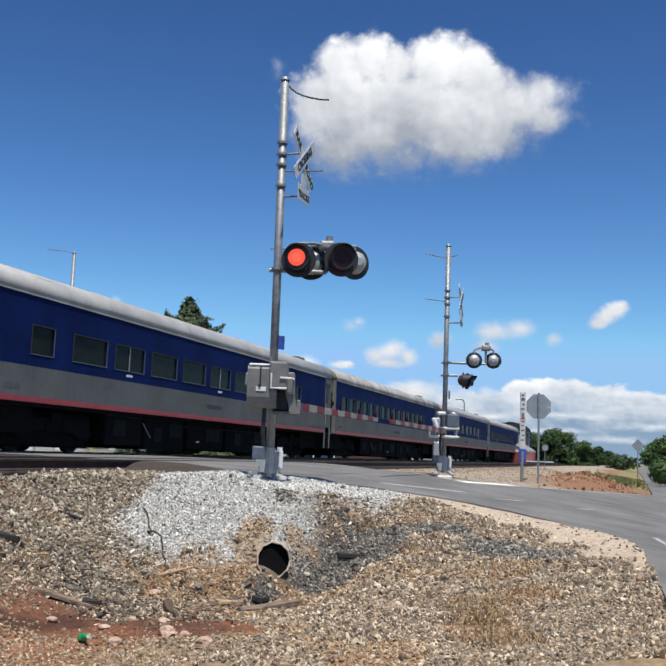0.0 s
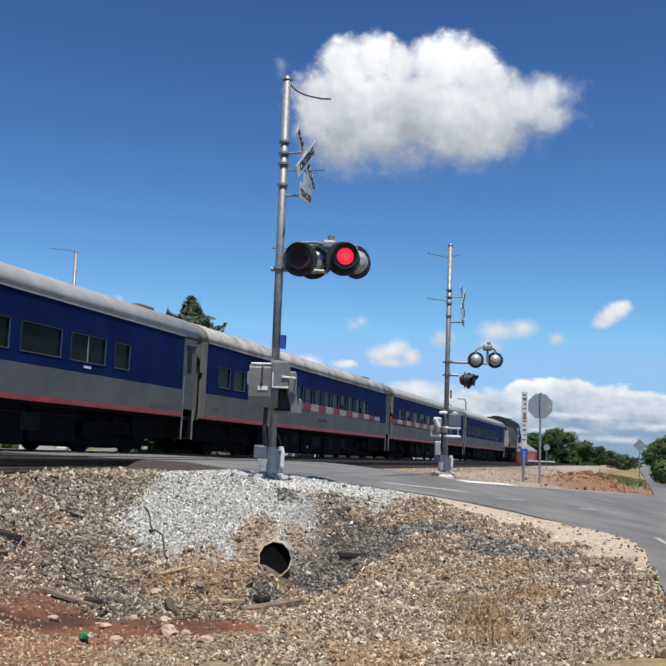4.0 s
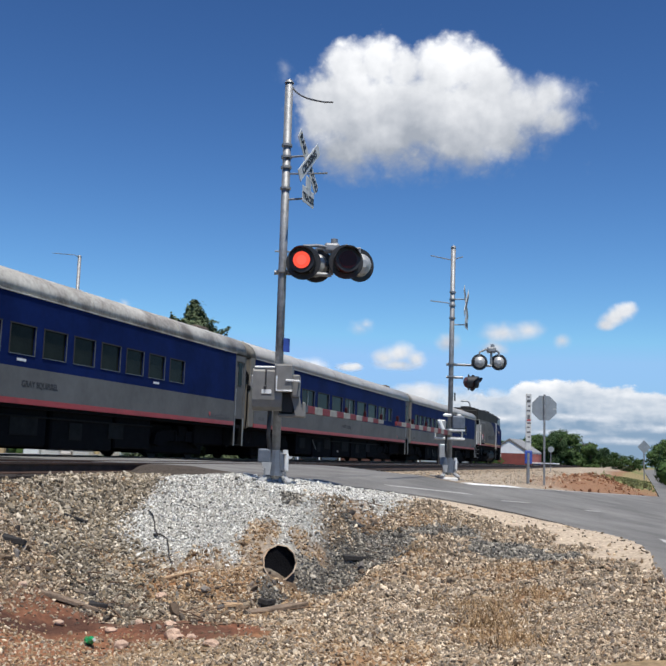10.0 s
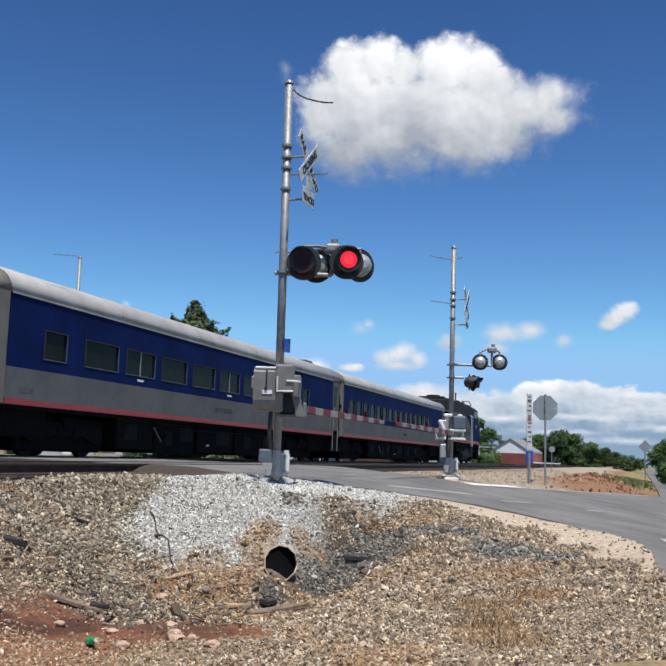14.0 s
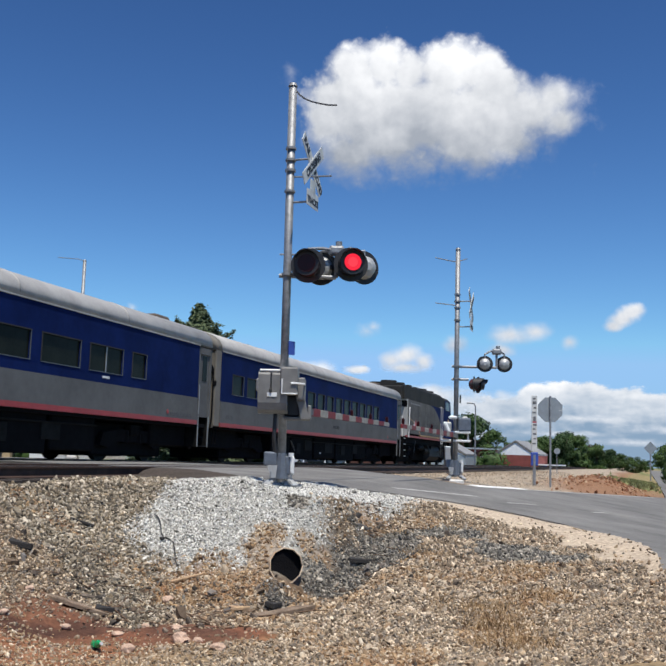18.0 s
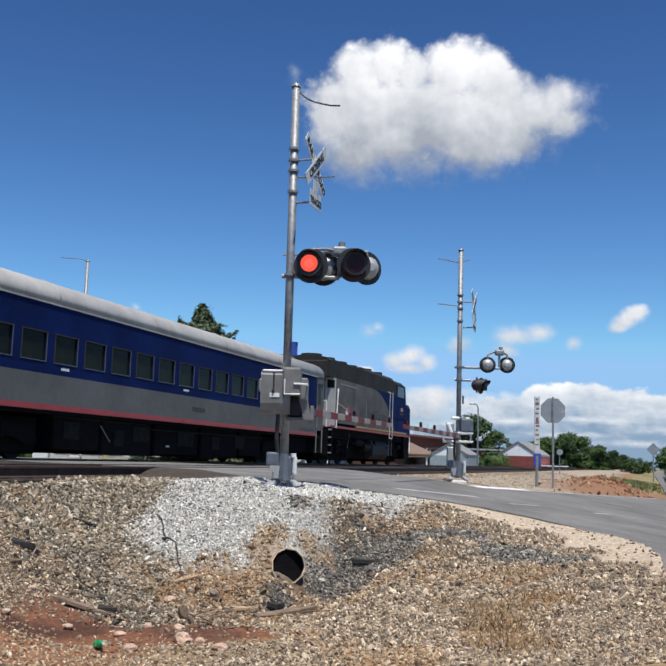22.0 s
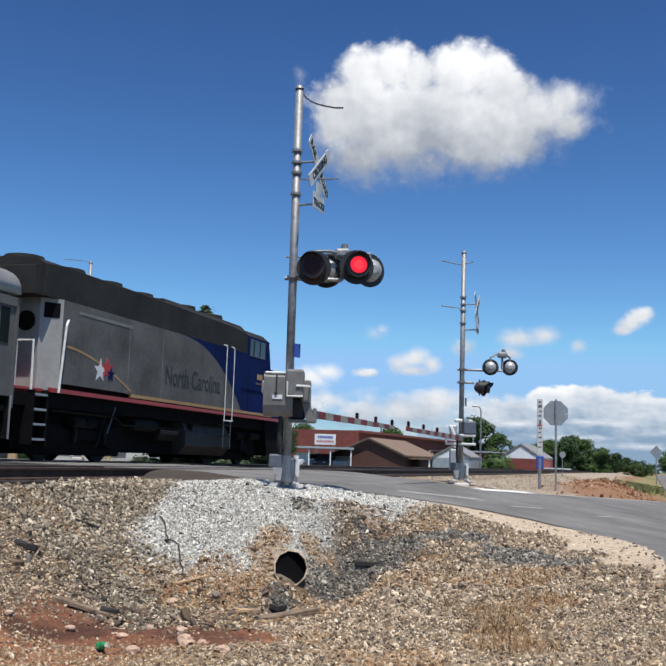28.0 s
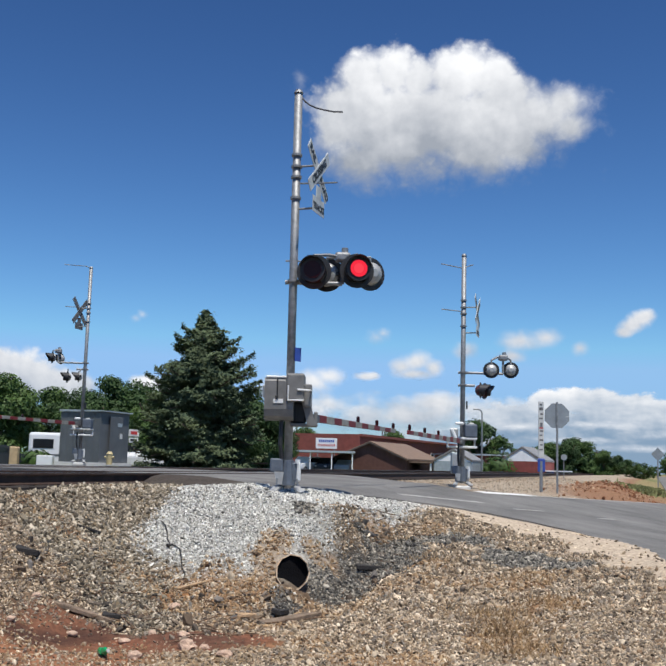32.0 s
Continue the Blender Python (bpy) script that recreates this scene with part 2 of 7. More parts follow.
# ---- ground, road, tracks ----
def soil_material():
    m = bpy.data.materials.new("bare_soil")
    m.use_nodes = True
    nt = m.node_tree
    b = nt.nodes["Principled BSDF"]
    b.inputs["Roughness"].default_value, b.inputs["Specular IOR Level"].default_value = 0.95, 0.2
    a, co, n1, n2, hv, mr, bp = [nt.nodes.new("ShaderNode" + k) for k in ("Attribute", "TexCoord", "TexNoise", "TexNoise", "HueSaturation", "MapRange", "Bump")]
    a.attribute_name = "soil"
    n1.inputs["Scale"].default_value, n1.inputs["Detail"].default_value = 18, 8
    n2.inputs["Scale"].default_value, n2.inputs["Detail"].default_value = 60, 4
    nt.links.new(co.outputs["Object"], n1.inputs["Vector"])
    nt.links.new(co.outputs["Object"], n2.inputs["Vector"])
    mr.inputs["From Min"].default_value, mr.inputs["From Max"].default_value = 0.25, 0.75
    mr.inputs["To Min"].default_value, mr.inputs["To Max"].default_value = 0.55, 1.4
    nt.links.new(n1.outputs["Fac"], mr.inputs["Value"])
    nt.links.new(mr.outputs[0], hv.inputs["Value"])
    nt.links.new(a.outputs["Color"], hv.inputs["Color"])
    nt.links.new(hv.outputs[0], b.inputs["Base Color"])
    bp.inputs["Strength"].default_value, bp.inputs["Distance"].default_value = 0.35, 0.02
    nt.links.new(n2.outputs["Fac"], bp.inputs["Height"])
    nt.links.new(bp.outputs[0], b.inputs["Normal"])
    return m


def wave(s, p, k, seed):
    """Cheap smooth noise from -1 to 1."""
    r = np.random.RandomState(seed)
    out = 0
    for i in range(7):
        a, ph = r.uniform(0, 2 * math.pi, 2)
        f = k * r.uniform(0.5, 2.0)
        out = out + np.sin(f * (s * math.cos(a) + p * math.sin(a)) + ph)
    return out / 3.2


def clay_mask(s, p):
    return smooth(1.2, 0.75, np.hypot(((s - 8.72) + 0.2 * (p - 5.0)) / 0.66, (p - 5.0) / 1.7) + 0.22 * wave(s, p, 2.6, 3) + 0.1 * wave(s, p, 9, 4)) * smooth(6.05, 5.7, p + 0.15 * wave(s, p, 5, 5))


def blobs(s, p, spots, seed, rough=0.3):
    """Ragged patches about spots (s, p, radius)."""
    out = np.zeros(np.shape(s))
    rag = rough * wave(s, p, 4, seed) + 0.5 * rough * wave(s, p, 13, seed + 1)
    for a, b, r in spots:
        out = np.maximum(out, smooth(1.25, 0.55, np.hypot(s - a, p - b) / r + rag))
    return out


DARK_SPOTS = ((11.6, 3.75, 0.36), (12.3, 3.35, 0.55), (12.8, 3.3, 0.5), (12.2, 2.95, 0.4), (13.25, 2.75, 0.42), (13.3, 2.3, 0.45), (12.95, 1.9, 0.42), (12.65, 1.5, 0.42), (12.1, 0.95, 0.4), (10.85, 4.0, 0.25), (10.45, 5.0, 0.25), (12.35, 4.35, 0.16), (10.3, 2.9, 0.3))
WET_SPOTS = ((8.2, 5.67, 0.3), (8.55, 5.55, 0.28), (8.95, 5.43, 0.24), (9.3, 5.37, 0.16))


def dark_mask(s, p):
    """Dark grey crushed stone below the road and in the ditch."""
    return blobs(s, p, DARK_SPOTS, 51, 0.35)


RUST_SPOTS = ((11.66, 4.55, 0.24), (11.4, 4.52, 0.26), (11.83, 4.02, 0.16), (11.98, 3.84, 0.13), (13.1, 3.62, 0.28), (13.6, 2.86, 0.3), (12.12, 2.62, 0.3), (11.1, 1.25, 0.4), (9.8, 0.95, 0.42), (9.0, 1.2, 0.3), (8.0, 1.05, 0.4), (10.85, 4.5, 0.4), (10.75, 5.1, 0.42), (10.0, 4.0, 0.4), (6.9, 1.8, 0.55), (9.6, 3.2, 0.4), (7.4, 2.9, 0.5))


def rust_mask(s, p):
    """Patches stained orange brown."""
    out = smooth(0.6, 1.0, wave(s, p, 1.7, 14)) * 0.45 * (s < 15)
    out = np.maximum(out, blobs(s, p, RUST_SPOTS, 15))
    return out * smooth(15.2, 14.2, s)


def sand_mask(s, p):
    """Sandy shoulder along the road's edge."""
    e = left_edge(p) - s
    wide = 1.95 + 1.25 * smooth(1.6, 0.5, p)
    return smooth(1.0, 0.6, e / wide + 0.16 * wave(s, p, 3, 5) + 0.12 * wave(s, p, 8, 25)) * smooth(4.3, 3.0, p) * (0.25 + 0.75 * smooth(9.4, 11.2, s + 0.4 * wave(s, p, 3, 8)))


def soil_colour(s, p):
    """Sand beside the road, red clay in the ditch, grey grit elsewhere, grass far off."""
    col = np.empty(s.shape + (3,))
    col[:] = (0.10, 0.07, 0.044)

    def lay(mask, c):
        mask = np.clip(mask, 0, 1)[..., None]
        col[:] = col * (1 - mask) + np.array(c) * mask

    w = wave(s, p, 1.3, 3)
    lay(clay_mask(s, p), (0.19, 0.078, 0.043))
    lay(clay_mask(s, p) * smooth(0.0, 0.8, wave(s, p, 2.6, 33)), (0.105, 0.05, 0.032))
    lay(smooth(9.6, 8.4, s + 0.5 * w) * smooth(3.2, 4.6, p + 0.5 * w) * smooth(6.2, 5.7, p + 0.2 * w), (0.17, 0.078, 0.043))
    lay(smooth(8.2, 7.2, s + 0.4 * w), (0.21, 0.125, 0.068))
    lay(smooth(8.5, 8.0, s + 0.4 * w) * smooth(4.0, 4.5, p + 0.3 * w), (0.22, 0.10, 0.052))
    # darker under the bank stones: the shade of their gaps in the soil colour
    lay(smooth(5.0, 5.6, p + 0.3 * w) * smooth(9.3, 9.9, s + 0.3 * w) * (p < 8) * (s < 15), (0.062, 0.05, 0.038))
    lay(smooth(8.6, 7.6, s + 0.5 * w) * smooth(4.4, 3.6, p + 0.3 * w), (0.25, 0.18, 0.105))
    lay(rust_mask(s, p), (0.22, 0.105, 0.045))
    lay(dark_mask(s, p), (0.055, 0.048, 0.04))
    lay(blobs(s, p, WET_SPOTS, 61, 0.2), (0.075, 0.036, 0.024))
    lay(smooth(1.1, 0.85, np.hypot((s - 13.2) / 2.15, (p - 5.25) / 1.5) + 0.16 * wave(s, p, 2.0, 6)), (0.31, 0.30, 0.265))
    lay(smooth(1.1, 0.8, np.hypot((s - 13.9) / 1.25, (p - 4.0) / 0.8) + 0.16 * wave(s, p, 2.0, 6)), (0.31, 0.30, 0.265))
    lay(0.6 * rust_mask(s, p) * smooth(5.3, 4.9, p), (0.25, 0.165, 0.095))
    e = left_edge(p) - s
    lay(sand_mask(s, p) * (e > -0.5) * (s < 16.4), (0.44, 0.355, 0.262))
    lay(smooth(2.6, 1.6, e + 0.5 * wave(s, p, 3, 5)) * smooth(5.9, 6.6, p) * (p < 9) * (s < 17), (0.062, 0.050, 0.040))
    lay(smooth(7.3, 7.9, p) * (p < 17.4) * (s < 16) * smooth(1.4, 2.6, e), (0.15, 0.082, 0.045))
    verge = (s > 24) & (p < 8)
    lay(verge * 1.0, (0.33, 0.27, 0.20))
    lay(verge * smooth(3.9, 1.9, p + 0.5 * w) * smooth(30, 33, s), (0.235, 0.125, 0.068))
    lay(verge * smooth(1.2, 0.5, p + 0.6 * w - 0.01 * (s - 32)) * smooth(48, 58, s + 6 * wave(s, p, 0.8, 77)), (0.24, 0.19, 0.09))
    lay(verge * smooth(0.3, 0.9, wave(s, p, 0.9, 78)) * smooth(1.6, 0.8, p) * smooth(46, 56, s), (0.13, 0.16, 0.055))
    lay((p > 19) * smooth(19, 24, p) * 1.0, (0.13, 0.14, 0.06))
    lay((p < -9) * 1.0, (0.10, 0.13, 0.045))
    return col


def lines(dense0, dense1, step, far):
    mid = list(np.arange(dense0, dense1, step))
    up, d, x = [], step, dense1
    while x < far:
        up.append(x)
        d = min(d * 1.25, 200)
        x += d
    dn, d, x = [], step, dense0
    while x > -far:
        d = min(d * 1.25, 200)
        x -= d
        dn.append(x)
    return np.array(dn[::-1] + mid + up)


SL, PL = lines(5.0, 17.0, 0.09, 3500), lines(-2.0, 9.2, 0.09, 3500)


def rough_ground(s, p):
    near = smooth(20, 16, s) * smooth(2, 5, s) * smooth(9.2, 8.2, p) * (0.2 + 0.8 * smooth(0.0, 1.0, left_edge(p) - s))
    z = ground_z(s, p)
    z = z + near * (0.035 * wave(s, p, 2.2, 11) + 0.018 * wave(s, p, 6, 12))
    # spoil heap on the verge beyond the stop sign
    hp = np.exp(-(np.abs(s - 45) / 11.0) ** 3 - ((p - 1.8) / 1.25) ** 2)
    z = z + hp * (0.3 + 0.14 * wave(s, p, 1.2, 21) + 0.08 * wave(s, p, 3.4, 22) + 0.05 * wave(s, p, 8.0, 23))
    # hollow washed out at the culvert mouth
    z = z - 0.042 * np.exp(-((s - 11.12) / 0.32) ** 2 - ((p - 4.14) / 0.28) ** 2)
    # clods in the mud
    z = z + clay_mask(s, p) * (0.014 * wave(s, p, 14, 41) + 0.012 * wave(s, p, 25, 42) - 0.02)
    under = (s > left_edge(p) + 0.12) & (s < right_edge(p) + 0.02) & (p < 8.6)
    return np.where(under, np.minimum(z, road_z(p) - 0.14), z)


SOIL = soil_material()
ground = grid_mesh("ground", SL, PL, rough_ground, SOIL)
tagged(ground, "bare red clay and grit with grass far off", "ground", kind="structure")
gs, gp = np.meshgrid(SL, PL, indexing="ij")
layer = ground.data.color_attributes.new("soil", "FLOAT_COLOR", "POINT")
rgba = np.ones((gs.size, 4))
rgba[:, :3] = soil_colour(gs, gp).reshape(-1, 3)
layer.data.foreach_set("color", rgba.ravel())


def road_top(p):
    p = np.asarray(p, float)
    return road_z(p) + 0.115 * smooth(5.0, 8.0, p) - 0.45 * smooth(17.5, 34, p)


def edges(p):
    skew = 0.4 * np.maximum(p - 8.3, 0)
    return left_edge(p) + skew, right_edge(p) + skew


def strip(name, ps, f0, f1, zf, material, lift=0.0, thick=0.05):
    bm = bmesh.new()
    rows = []
    for p in ps:
        a, b = f0(p), f1(p)
        z = float(zf(p)) + lift
        r = []
        for k in range(9):
            s = a + (b - a) * k / 8
            v = at(float(s), float(p), z)
            r.append(bm.verts.new(v))
        rows.append(r)
    for r0, r1 in zip(rows, rows[1:]):
        for i in range(8):
            bm.faces.new((r0[i], r1[i], r1[i + 1], r0[i + 1]))
    bmesh.ops.recalc_face_normals(bm, faces=bm.faces[:])
    if sum(f.normal.z for f in bm.faces) < 0:
        bmesh.ops.reverse_faces(bm, faces=bm.faces[:])
    rim = [e for e in bm.edges if e.is_boundary]
    ex = bmesh.ops.extrude_edge_only(bm, edges=rim)
    bmesh.ops.translate(bm, vec=(0, 0, -thick), verts=[v for v in ex["geom"] if isinstance(v, bmesh.types.BMVert)])
    ob = part(name, bm, material)
    return ob


PS = np.concatenate([np.arange(-9, -3, 1.0), np.arange(-3, -1, 0.3), np.arange(-1, 0.1, 0.02), np.arange(0.1, 9, 0.12), np.arange(9, 45, 1.0)])
road = strip("road", PS, lambda p: edges(p)[0] + 0.04 * wave(p * 1.0, p, 4, 31) * smooth(0, 0.6, p), lambda p: edges(p)[1], road_top, ASPHALT, thick=0.35)
tagged(road, "worn grey asphalt road over the level crossing", "road", kind="structure")


def line_mark(name, pts, width, parent, lift=0.006, paint=None):
    """A painted stripe along points (s, p)."""
    bm = bmesh.new()
    pr = None
    n = len(pts)
    for i, (s, p) in enumerate(pts):
        a, b = pts[max(i - 1, 0)], pts[min(i + 1, n - 1)]
        d = Vector((b[0] - a[0], b[1] - a[1])).normalized()
        q = Vector((-d.y, d.x)) * width / 2
        row = [bm.verts.new(at(s + q.x * k, p + q.y * k, float(road_top(p + q.y * k)) + lift)) for k in (-1, 1)]
        if pr:
            bm.faces.new((pr[0], pr[1], row[1], row[0]))
        pr = row
    bmesh.ops.recalc_face_normals(bm, faces=bm.faces[:])
    return part(name, bm, paint or PAINTLINE, parent)


def samples(f, a, b, n):
    return [f(a + (b - a) * i / (n - 1)) for i in range(n)]


line_mark("edge_line", samples(lambda q: (22.4 + 16.4 * q, 3.72 - 3.95 * q), 0, 1, 24), 0.10, road)
line_mark("edge_line", samples(lambda q: (22.4 + 4.2 * q, 3.9 - 1.0 * q), 0, 1, 6), 0.1, road, 0.008)
line_mark("stop_bar", samples(lambda q: (22.74 + 3.11 * q, 3.81 + -0.78 * q), 0, 1, 6), 0.3, road, 0.01, PAINTBRIGHT)
line_mark("stop_line", samples(lambda q: (16.8 + 2.0 * q, 4.2 - 1.1 * q), 0, 1, 6), 0.2, road)
line_mark("lane_dash", samples(lambda q: (18.6 + 1.0 * q, 2.45 - 0.4 * q), 0, 1, 4), 0.1, road)
line_mark("lane_dash", samples(lambda q: (20.6 + 0.7 * q, 1.05 - 0.25 * q), 0, 1, 4), 0.1, road)
line_mark("lane_dash", samples(lambda q: (14.2 + 2.1 * q, -0.62 + 0.3 * q), 0, 1, 4), 0.1, road)

RAILSEC = [(-0.075, -0.172), (0.075, -0.172), (0.075, -0.16), (0.012, -0.14), (0.012, -0.045), (0.036, -0.035), (0.036, -0.005), (0.03, 0.0), (-0.03, 0.0), (-0.036, -0.005), (-0.036, -0.035), (-0.012, -0.045), (-0.012, -0.14), (-0.075, -0.16)]
for name, pc in (("railway_track_near", TRACK_NEAR), ("railway_track_far", TRACK_FAR)):
    tr = thing(name, "rusty steel rails on dark wooden ties in ballast", "railway track", tpose(0, pc, 0), kind="structure")
    for side in (-1, 1):
        y = side * (GAUGE / 2 + 0.036)
        part("rail", loft([(a + y, b) for a, b in RAILSEC], [-90, 10, 30, 60, 500]), RAIL, tr)
        bm = box(590, 0.05, 0.004, 205, y, 0.0005)
        part("rail_head", bm, RAILTOP, tr, "polished running surface")
    base = None
    for i in range(150):
        x = 2 + i * 0.55
        if 15.6 + 0.4 * max(pc - 8.3, 0) < x < 25.4 + 0.4 * max(pc - 8.3, 0):
            continue
        m = pose(x + random.uniform(-0.02, 0.02), random.uniform(-0.05, 0.05), -0.255, 0, 0, random.uniform(-1.5, 1.5))
        if base is None:
            base = part("tie", box(0.22, 2.6, 0.17, bevel=0.012), TIE, tr, m=m)
        else:
            dup(base, tr, m)


HANDRAIL = mat("white_handrail_paint", (0.68, 0.68, 0.66), 0.5, 0, 0.15, 12)
HOSE = mat("dark_cable_sheath", (0.09, 0.09, 0.095), 0.6, 0.2, 0.2, 9)


# ---- crossing masts ----
def arc_tube(pts, r, n=8, bm=None):
    """A round bar bent along pts, in one piece."""
    bm = bm or bmesh.new()
    pts = [Vector(q) for q in pts]
    rings = []
    for i, q in enumerate(pts):
        a, b = pts[max(i - 1, 0)], pts[min(i + 1, len(pts) - 1)]
        d0, d1 = (q - a), (b - q)
        d = (d0.normalized() if d0.length else Vector()) + (d1.normalized() if d1.length else Vector())
        d = d.normalized() if d.length > 1e-6 else (b - a).normalized()
        up = Vector((0, 0, 1)) if abs(d.z) < 0.9 else Vector((1, 0, 0))
        if rings:
            up = (last - d * last.dot(d)).normalized() if (last - d * last.dot(d)).length > 1e-3 else up
        u = (up - d * up.dot(d)).normalized()
        last, v = u, d.cross(u)
        rings.append([bm.verts.new(q + (u * math.cos(2 * math.pi * k / n) + v * math.sin(2 * math.pi * k / n)) * r) for k in range(n)])
    for a, b in zip(rings, rings[1:]):
        for k in range(n):
            bm.faces.new((a[k], a[(k + 1) % n], b[(k + 1) % n], b[k]))
    bm.faces.new(rings[0][::-1])
    bm.faces.new(rings[-1])
    bmesh.ops.recalc_face_normals(bm, faces=bm.faces[:])
    return bm


def signal_head(parent, m, lit=None, shell=None):
    """A flashing-light unit that looks along -y: backing disc, hood, lens, silver housing."""
    turn = pose(0, 0, 0, 90, 0, 0)
    disc = part("backing_disc", cyl(0.255, 0.02, 28, m=turn), BLACK, parent, "round black backing disc", m)
    bm = bmesh.new()
    n, r, long = 22, 0.19, 0.30
    ring = []
    for i in range(n + 1):
        a = radians(-55 + 290 * i / n)
        cut = long * (0.45 + 0.55 * max(0, math.sin(a)) ** 0.7)
        ring.append([bm.verts.new((math.cos(a) * q, -c, math.sin(a) * q)) for q, c in ((r, 0), (r, cut), (r - 0.012, cut), (r - 0.012, 0))])
    for a, b in zip(ring, ring[1:]):
        for k in range(3):
            bm.faces.new((a[k], a[k + 1], b[k + 1], b[k]))
    bmesh.ops.recalc_face_normals(bm, faces=bm.faces[:])
    part("hood", bm, BLACK, disc, "", pose(0, -0.02, 0))
    if lit is not None:
        # added ring, stops the turned plate's glow from spilling into the hood
        bm = bmesh.new()
        rims = [[bm.verts.new((q * math.cos(2 * math.pi * i / 24), 0, q * math.sin(2 * math.pi * i / 24))) for i in range(24)] for q in (0.129, 0.18)]
        for i in range(24):
            bm.faces.new((rims[0][i], rims[0][(i + 1) % 24], rims[1][(i + 1) % 24], rims[1][i]))
        part("added_baffle", bm, BLACK, disc, "", pose(0, -0.205, 0))
    part("hinge", box(0.05, 0.07, 0.09, 0.17, 0.05, 0.02, 0.01), BLACK, disc)
    part("latch", box(0.05, 0.07, 0.07, -0.17, 0.05, 0.0, 0.01), BLACK, disc)
    part("lens_ring", cyl(0.172, 0.03, 24, m=turn), BLACK, disc, "", pose(0, -0.02, 0))
    bm = cyl(0.18, 0.10, 22, 0.15, m=pose(0, 0, 0, -90, 0, 0))
    cyl(0.15, 0.05, 22, 0.06, m=pose(0, 0.10, 0, -90, 0, 0), bm=bm)
    part("housing", bm, shell or ALU, disc, "" if shell else "silver aluminium housing")
    lens = None
    if lit is None:
        bm = cyl(0.155, 0.02, 22, 0.12, m=turn)
        lens = part("lens", bm, DARKRED, disc, "dark red lens", pose(0, -0.05, 0))
    else:
        lens = part("lamp_plate", cyl(0.126, 0.008, 24, m=pose(0, -0.004, 0, 90, 0, 0) @ pose(0, 0, -0.008)), lit, disc, "turning lamp plate, lit red on one face", pose(0, -0.215, 0))
        mm = lens.data
        mm.materials.append(DARKRED)
        b2 = bmesh.new()
        b2.from_mesh(mm)
        for f in b2.faces:
            if f.normal.y > -0.5:
                f.material_index = 1
        b2.to_mesh(mm)
        b2.free()
    return lens


def blade(parent, length, width, words, ang, y, sheet):
    b = part("crossbuck_blade", box(length, 0.012, width, bevel=0.004), sheet, parent, "white blade with black lettering" if words else "bare grey back of a blade", pose(0, y, 0, 0, ang, 0))
    for w, x in words:
        lettering("inscription", w, width * 0.8, LETTER, b, pose(x, -0.0075, 0, 90, 0, 0), 0.002, 0.007)
    return b


def clamp(parent, z, r=0.08):
    return part("clamp", cyl(r, 0.035, 16, m=pose(0, 0, z)), GALV, parent)


def drive_case(g):
    """The bulky drive case of the near masts."""
    bm = loft([(-0.27, -0.2), (-0.27, 0.20), (-0.22, 0.25), (0.12, 0.25), (0.17, 0.20), (0.17, -0.22), (0.08, -0.35), (-0.17, -0.35), (-0.24, -0.30)], [-0.35, -0.335, 0.055, 0.07])
    part("case", bm, BOXGREY, g, "grey metal case with rounded underside")
    # white colour on the lid paints the sun's highlight along the case top
    part("case_lid", box(0.33, 0.40, 0.035, -0.17, -0.05, 0.262, 0.012), HANDRAIL, g, "lid in white for the highlight on top")
    part("hasp", box(0.022, 0.012, 0.28, -0.165, -0.277, 0.09, 0.004), BLACK, g, "dark hasp")
    part("padlock", box(0.04, 0.03, 0.06, -0.17, -0.285, -0.03, 0.01), BLACK, g)
    part("plate", box(0.14, 0.006, 0.06, -0.15, -0.278, -0.085), HANDRAIL, g, "small white plate")
    part("motor_cover", box(0.26, 0.42, 0.40, 0.09, -0.09, 0.115, 0.03, seg=2), BOXGREY, g, "square motor cover")
    part("side_cover", box(0.11, 0.34, 0.33, 0.265, -0.06, 0.005, 0.02, seg=2), BOXGREY, g)
    part("guard", arc_tube([(-0.01, -0.31, 0.14), (-0.01, -0.31, -0.07), (0.215, -0.31, -0.07)], 0.013, 6), HANDRAIL, g, "pale guard tube")
    part("rod_guard", arc_tube([(0.12, -0.31, 0.08), (0.31, -0.31, 0.07), (0.31, -0.1, 0.07)], 0.015, 6), HANDRAIL, g, "pale guard tube")
    part("arm_support", prism([(0.17, -0.06), (0.31, -0.10), (0.345, -0.28), (0.40, -0.42), (0.27, -0.42), (0.23, -0.25)], -0.18, 0.14), BOXGREY, g, "slanting arm support")
    part("gear_block", box(0.22, 0.26, 0.30, 0.13, 0.06, -0.23, 0.02), BLACK, g, "dark gear block")
    part("support_foot", box(0.38, 0.26, 0.045, 0.21, 0.02, -0.41, 0.01), BOXGREY, g)
    part("end_block", box(0.05, 0.3, 0.2, 0.385, -0.02, -0.32, 0.012), BOXGREY, g)
    part("counterweight", box(0.06, 0.16, 0.2, -0.37, 0.05, 0.07, 0.025), ALU, g)


FADED = mat("faded_dark_print", (0.13, 0.13, 0.135), 0.7, 0, 0.3, 12)
# darker copies of the white and red sheet, with the arm's shade painted in
ARMWHITE = mat("shade_dulled_white_arm_sheet", (0.27, 0.255, 0.22), 0.6, 0, 0.25, 9)
ARMRED = mat("shade_dulled_red_arm_sheet", (0.17, 0.014, 0.018), 0.6, 0, 0.25, 9)
MAROON = mat("dull_maroon_paint", (0.07, 0.014, 0.018), 0.6, 0, 0.3, 9)
CASTING = mat("dull_blue_grey_casting", (0.13, 0.15, 0.18), 0.6, 0.4, 0.25, 8, 0.1)


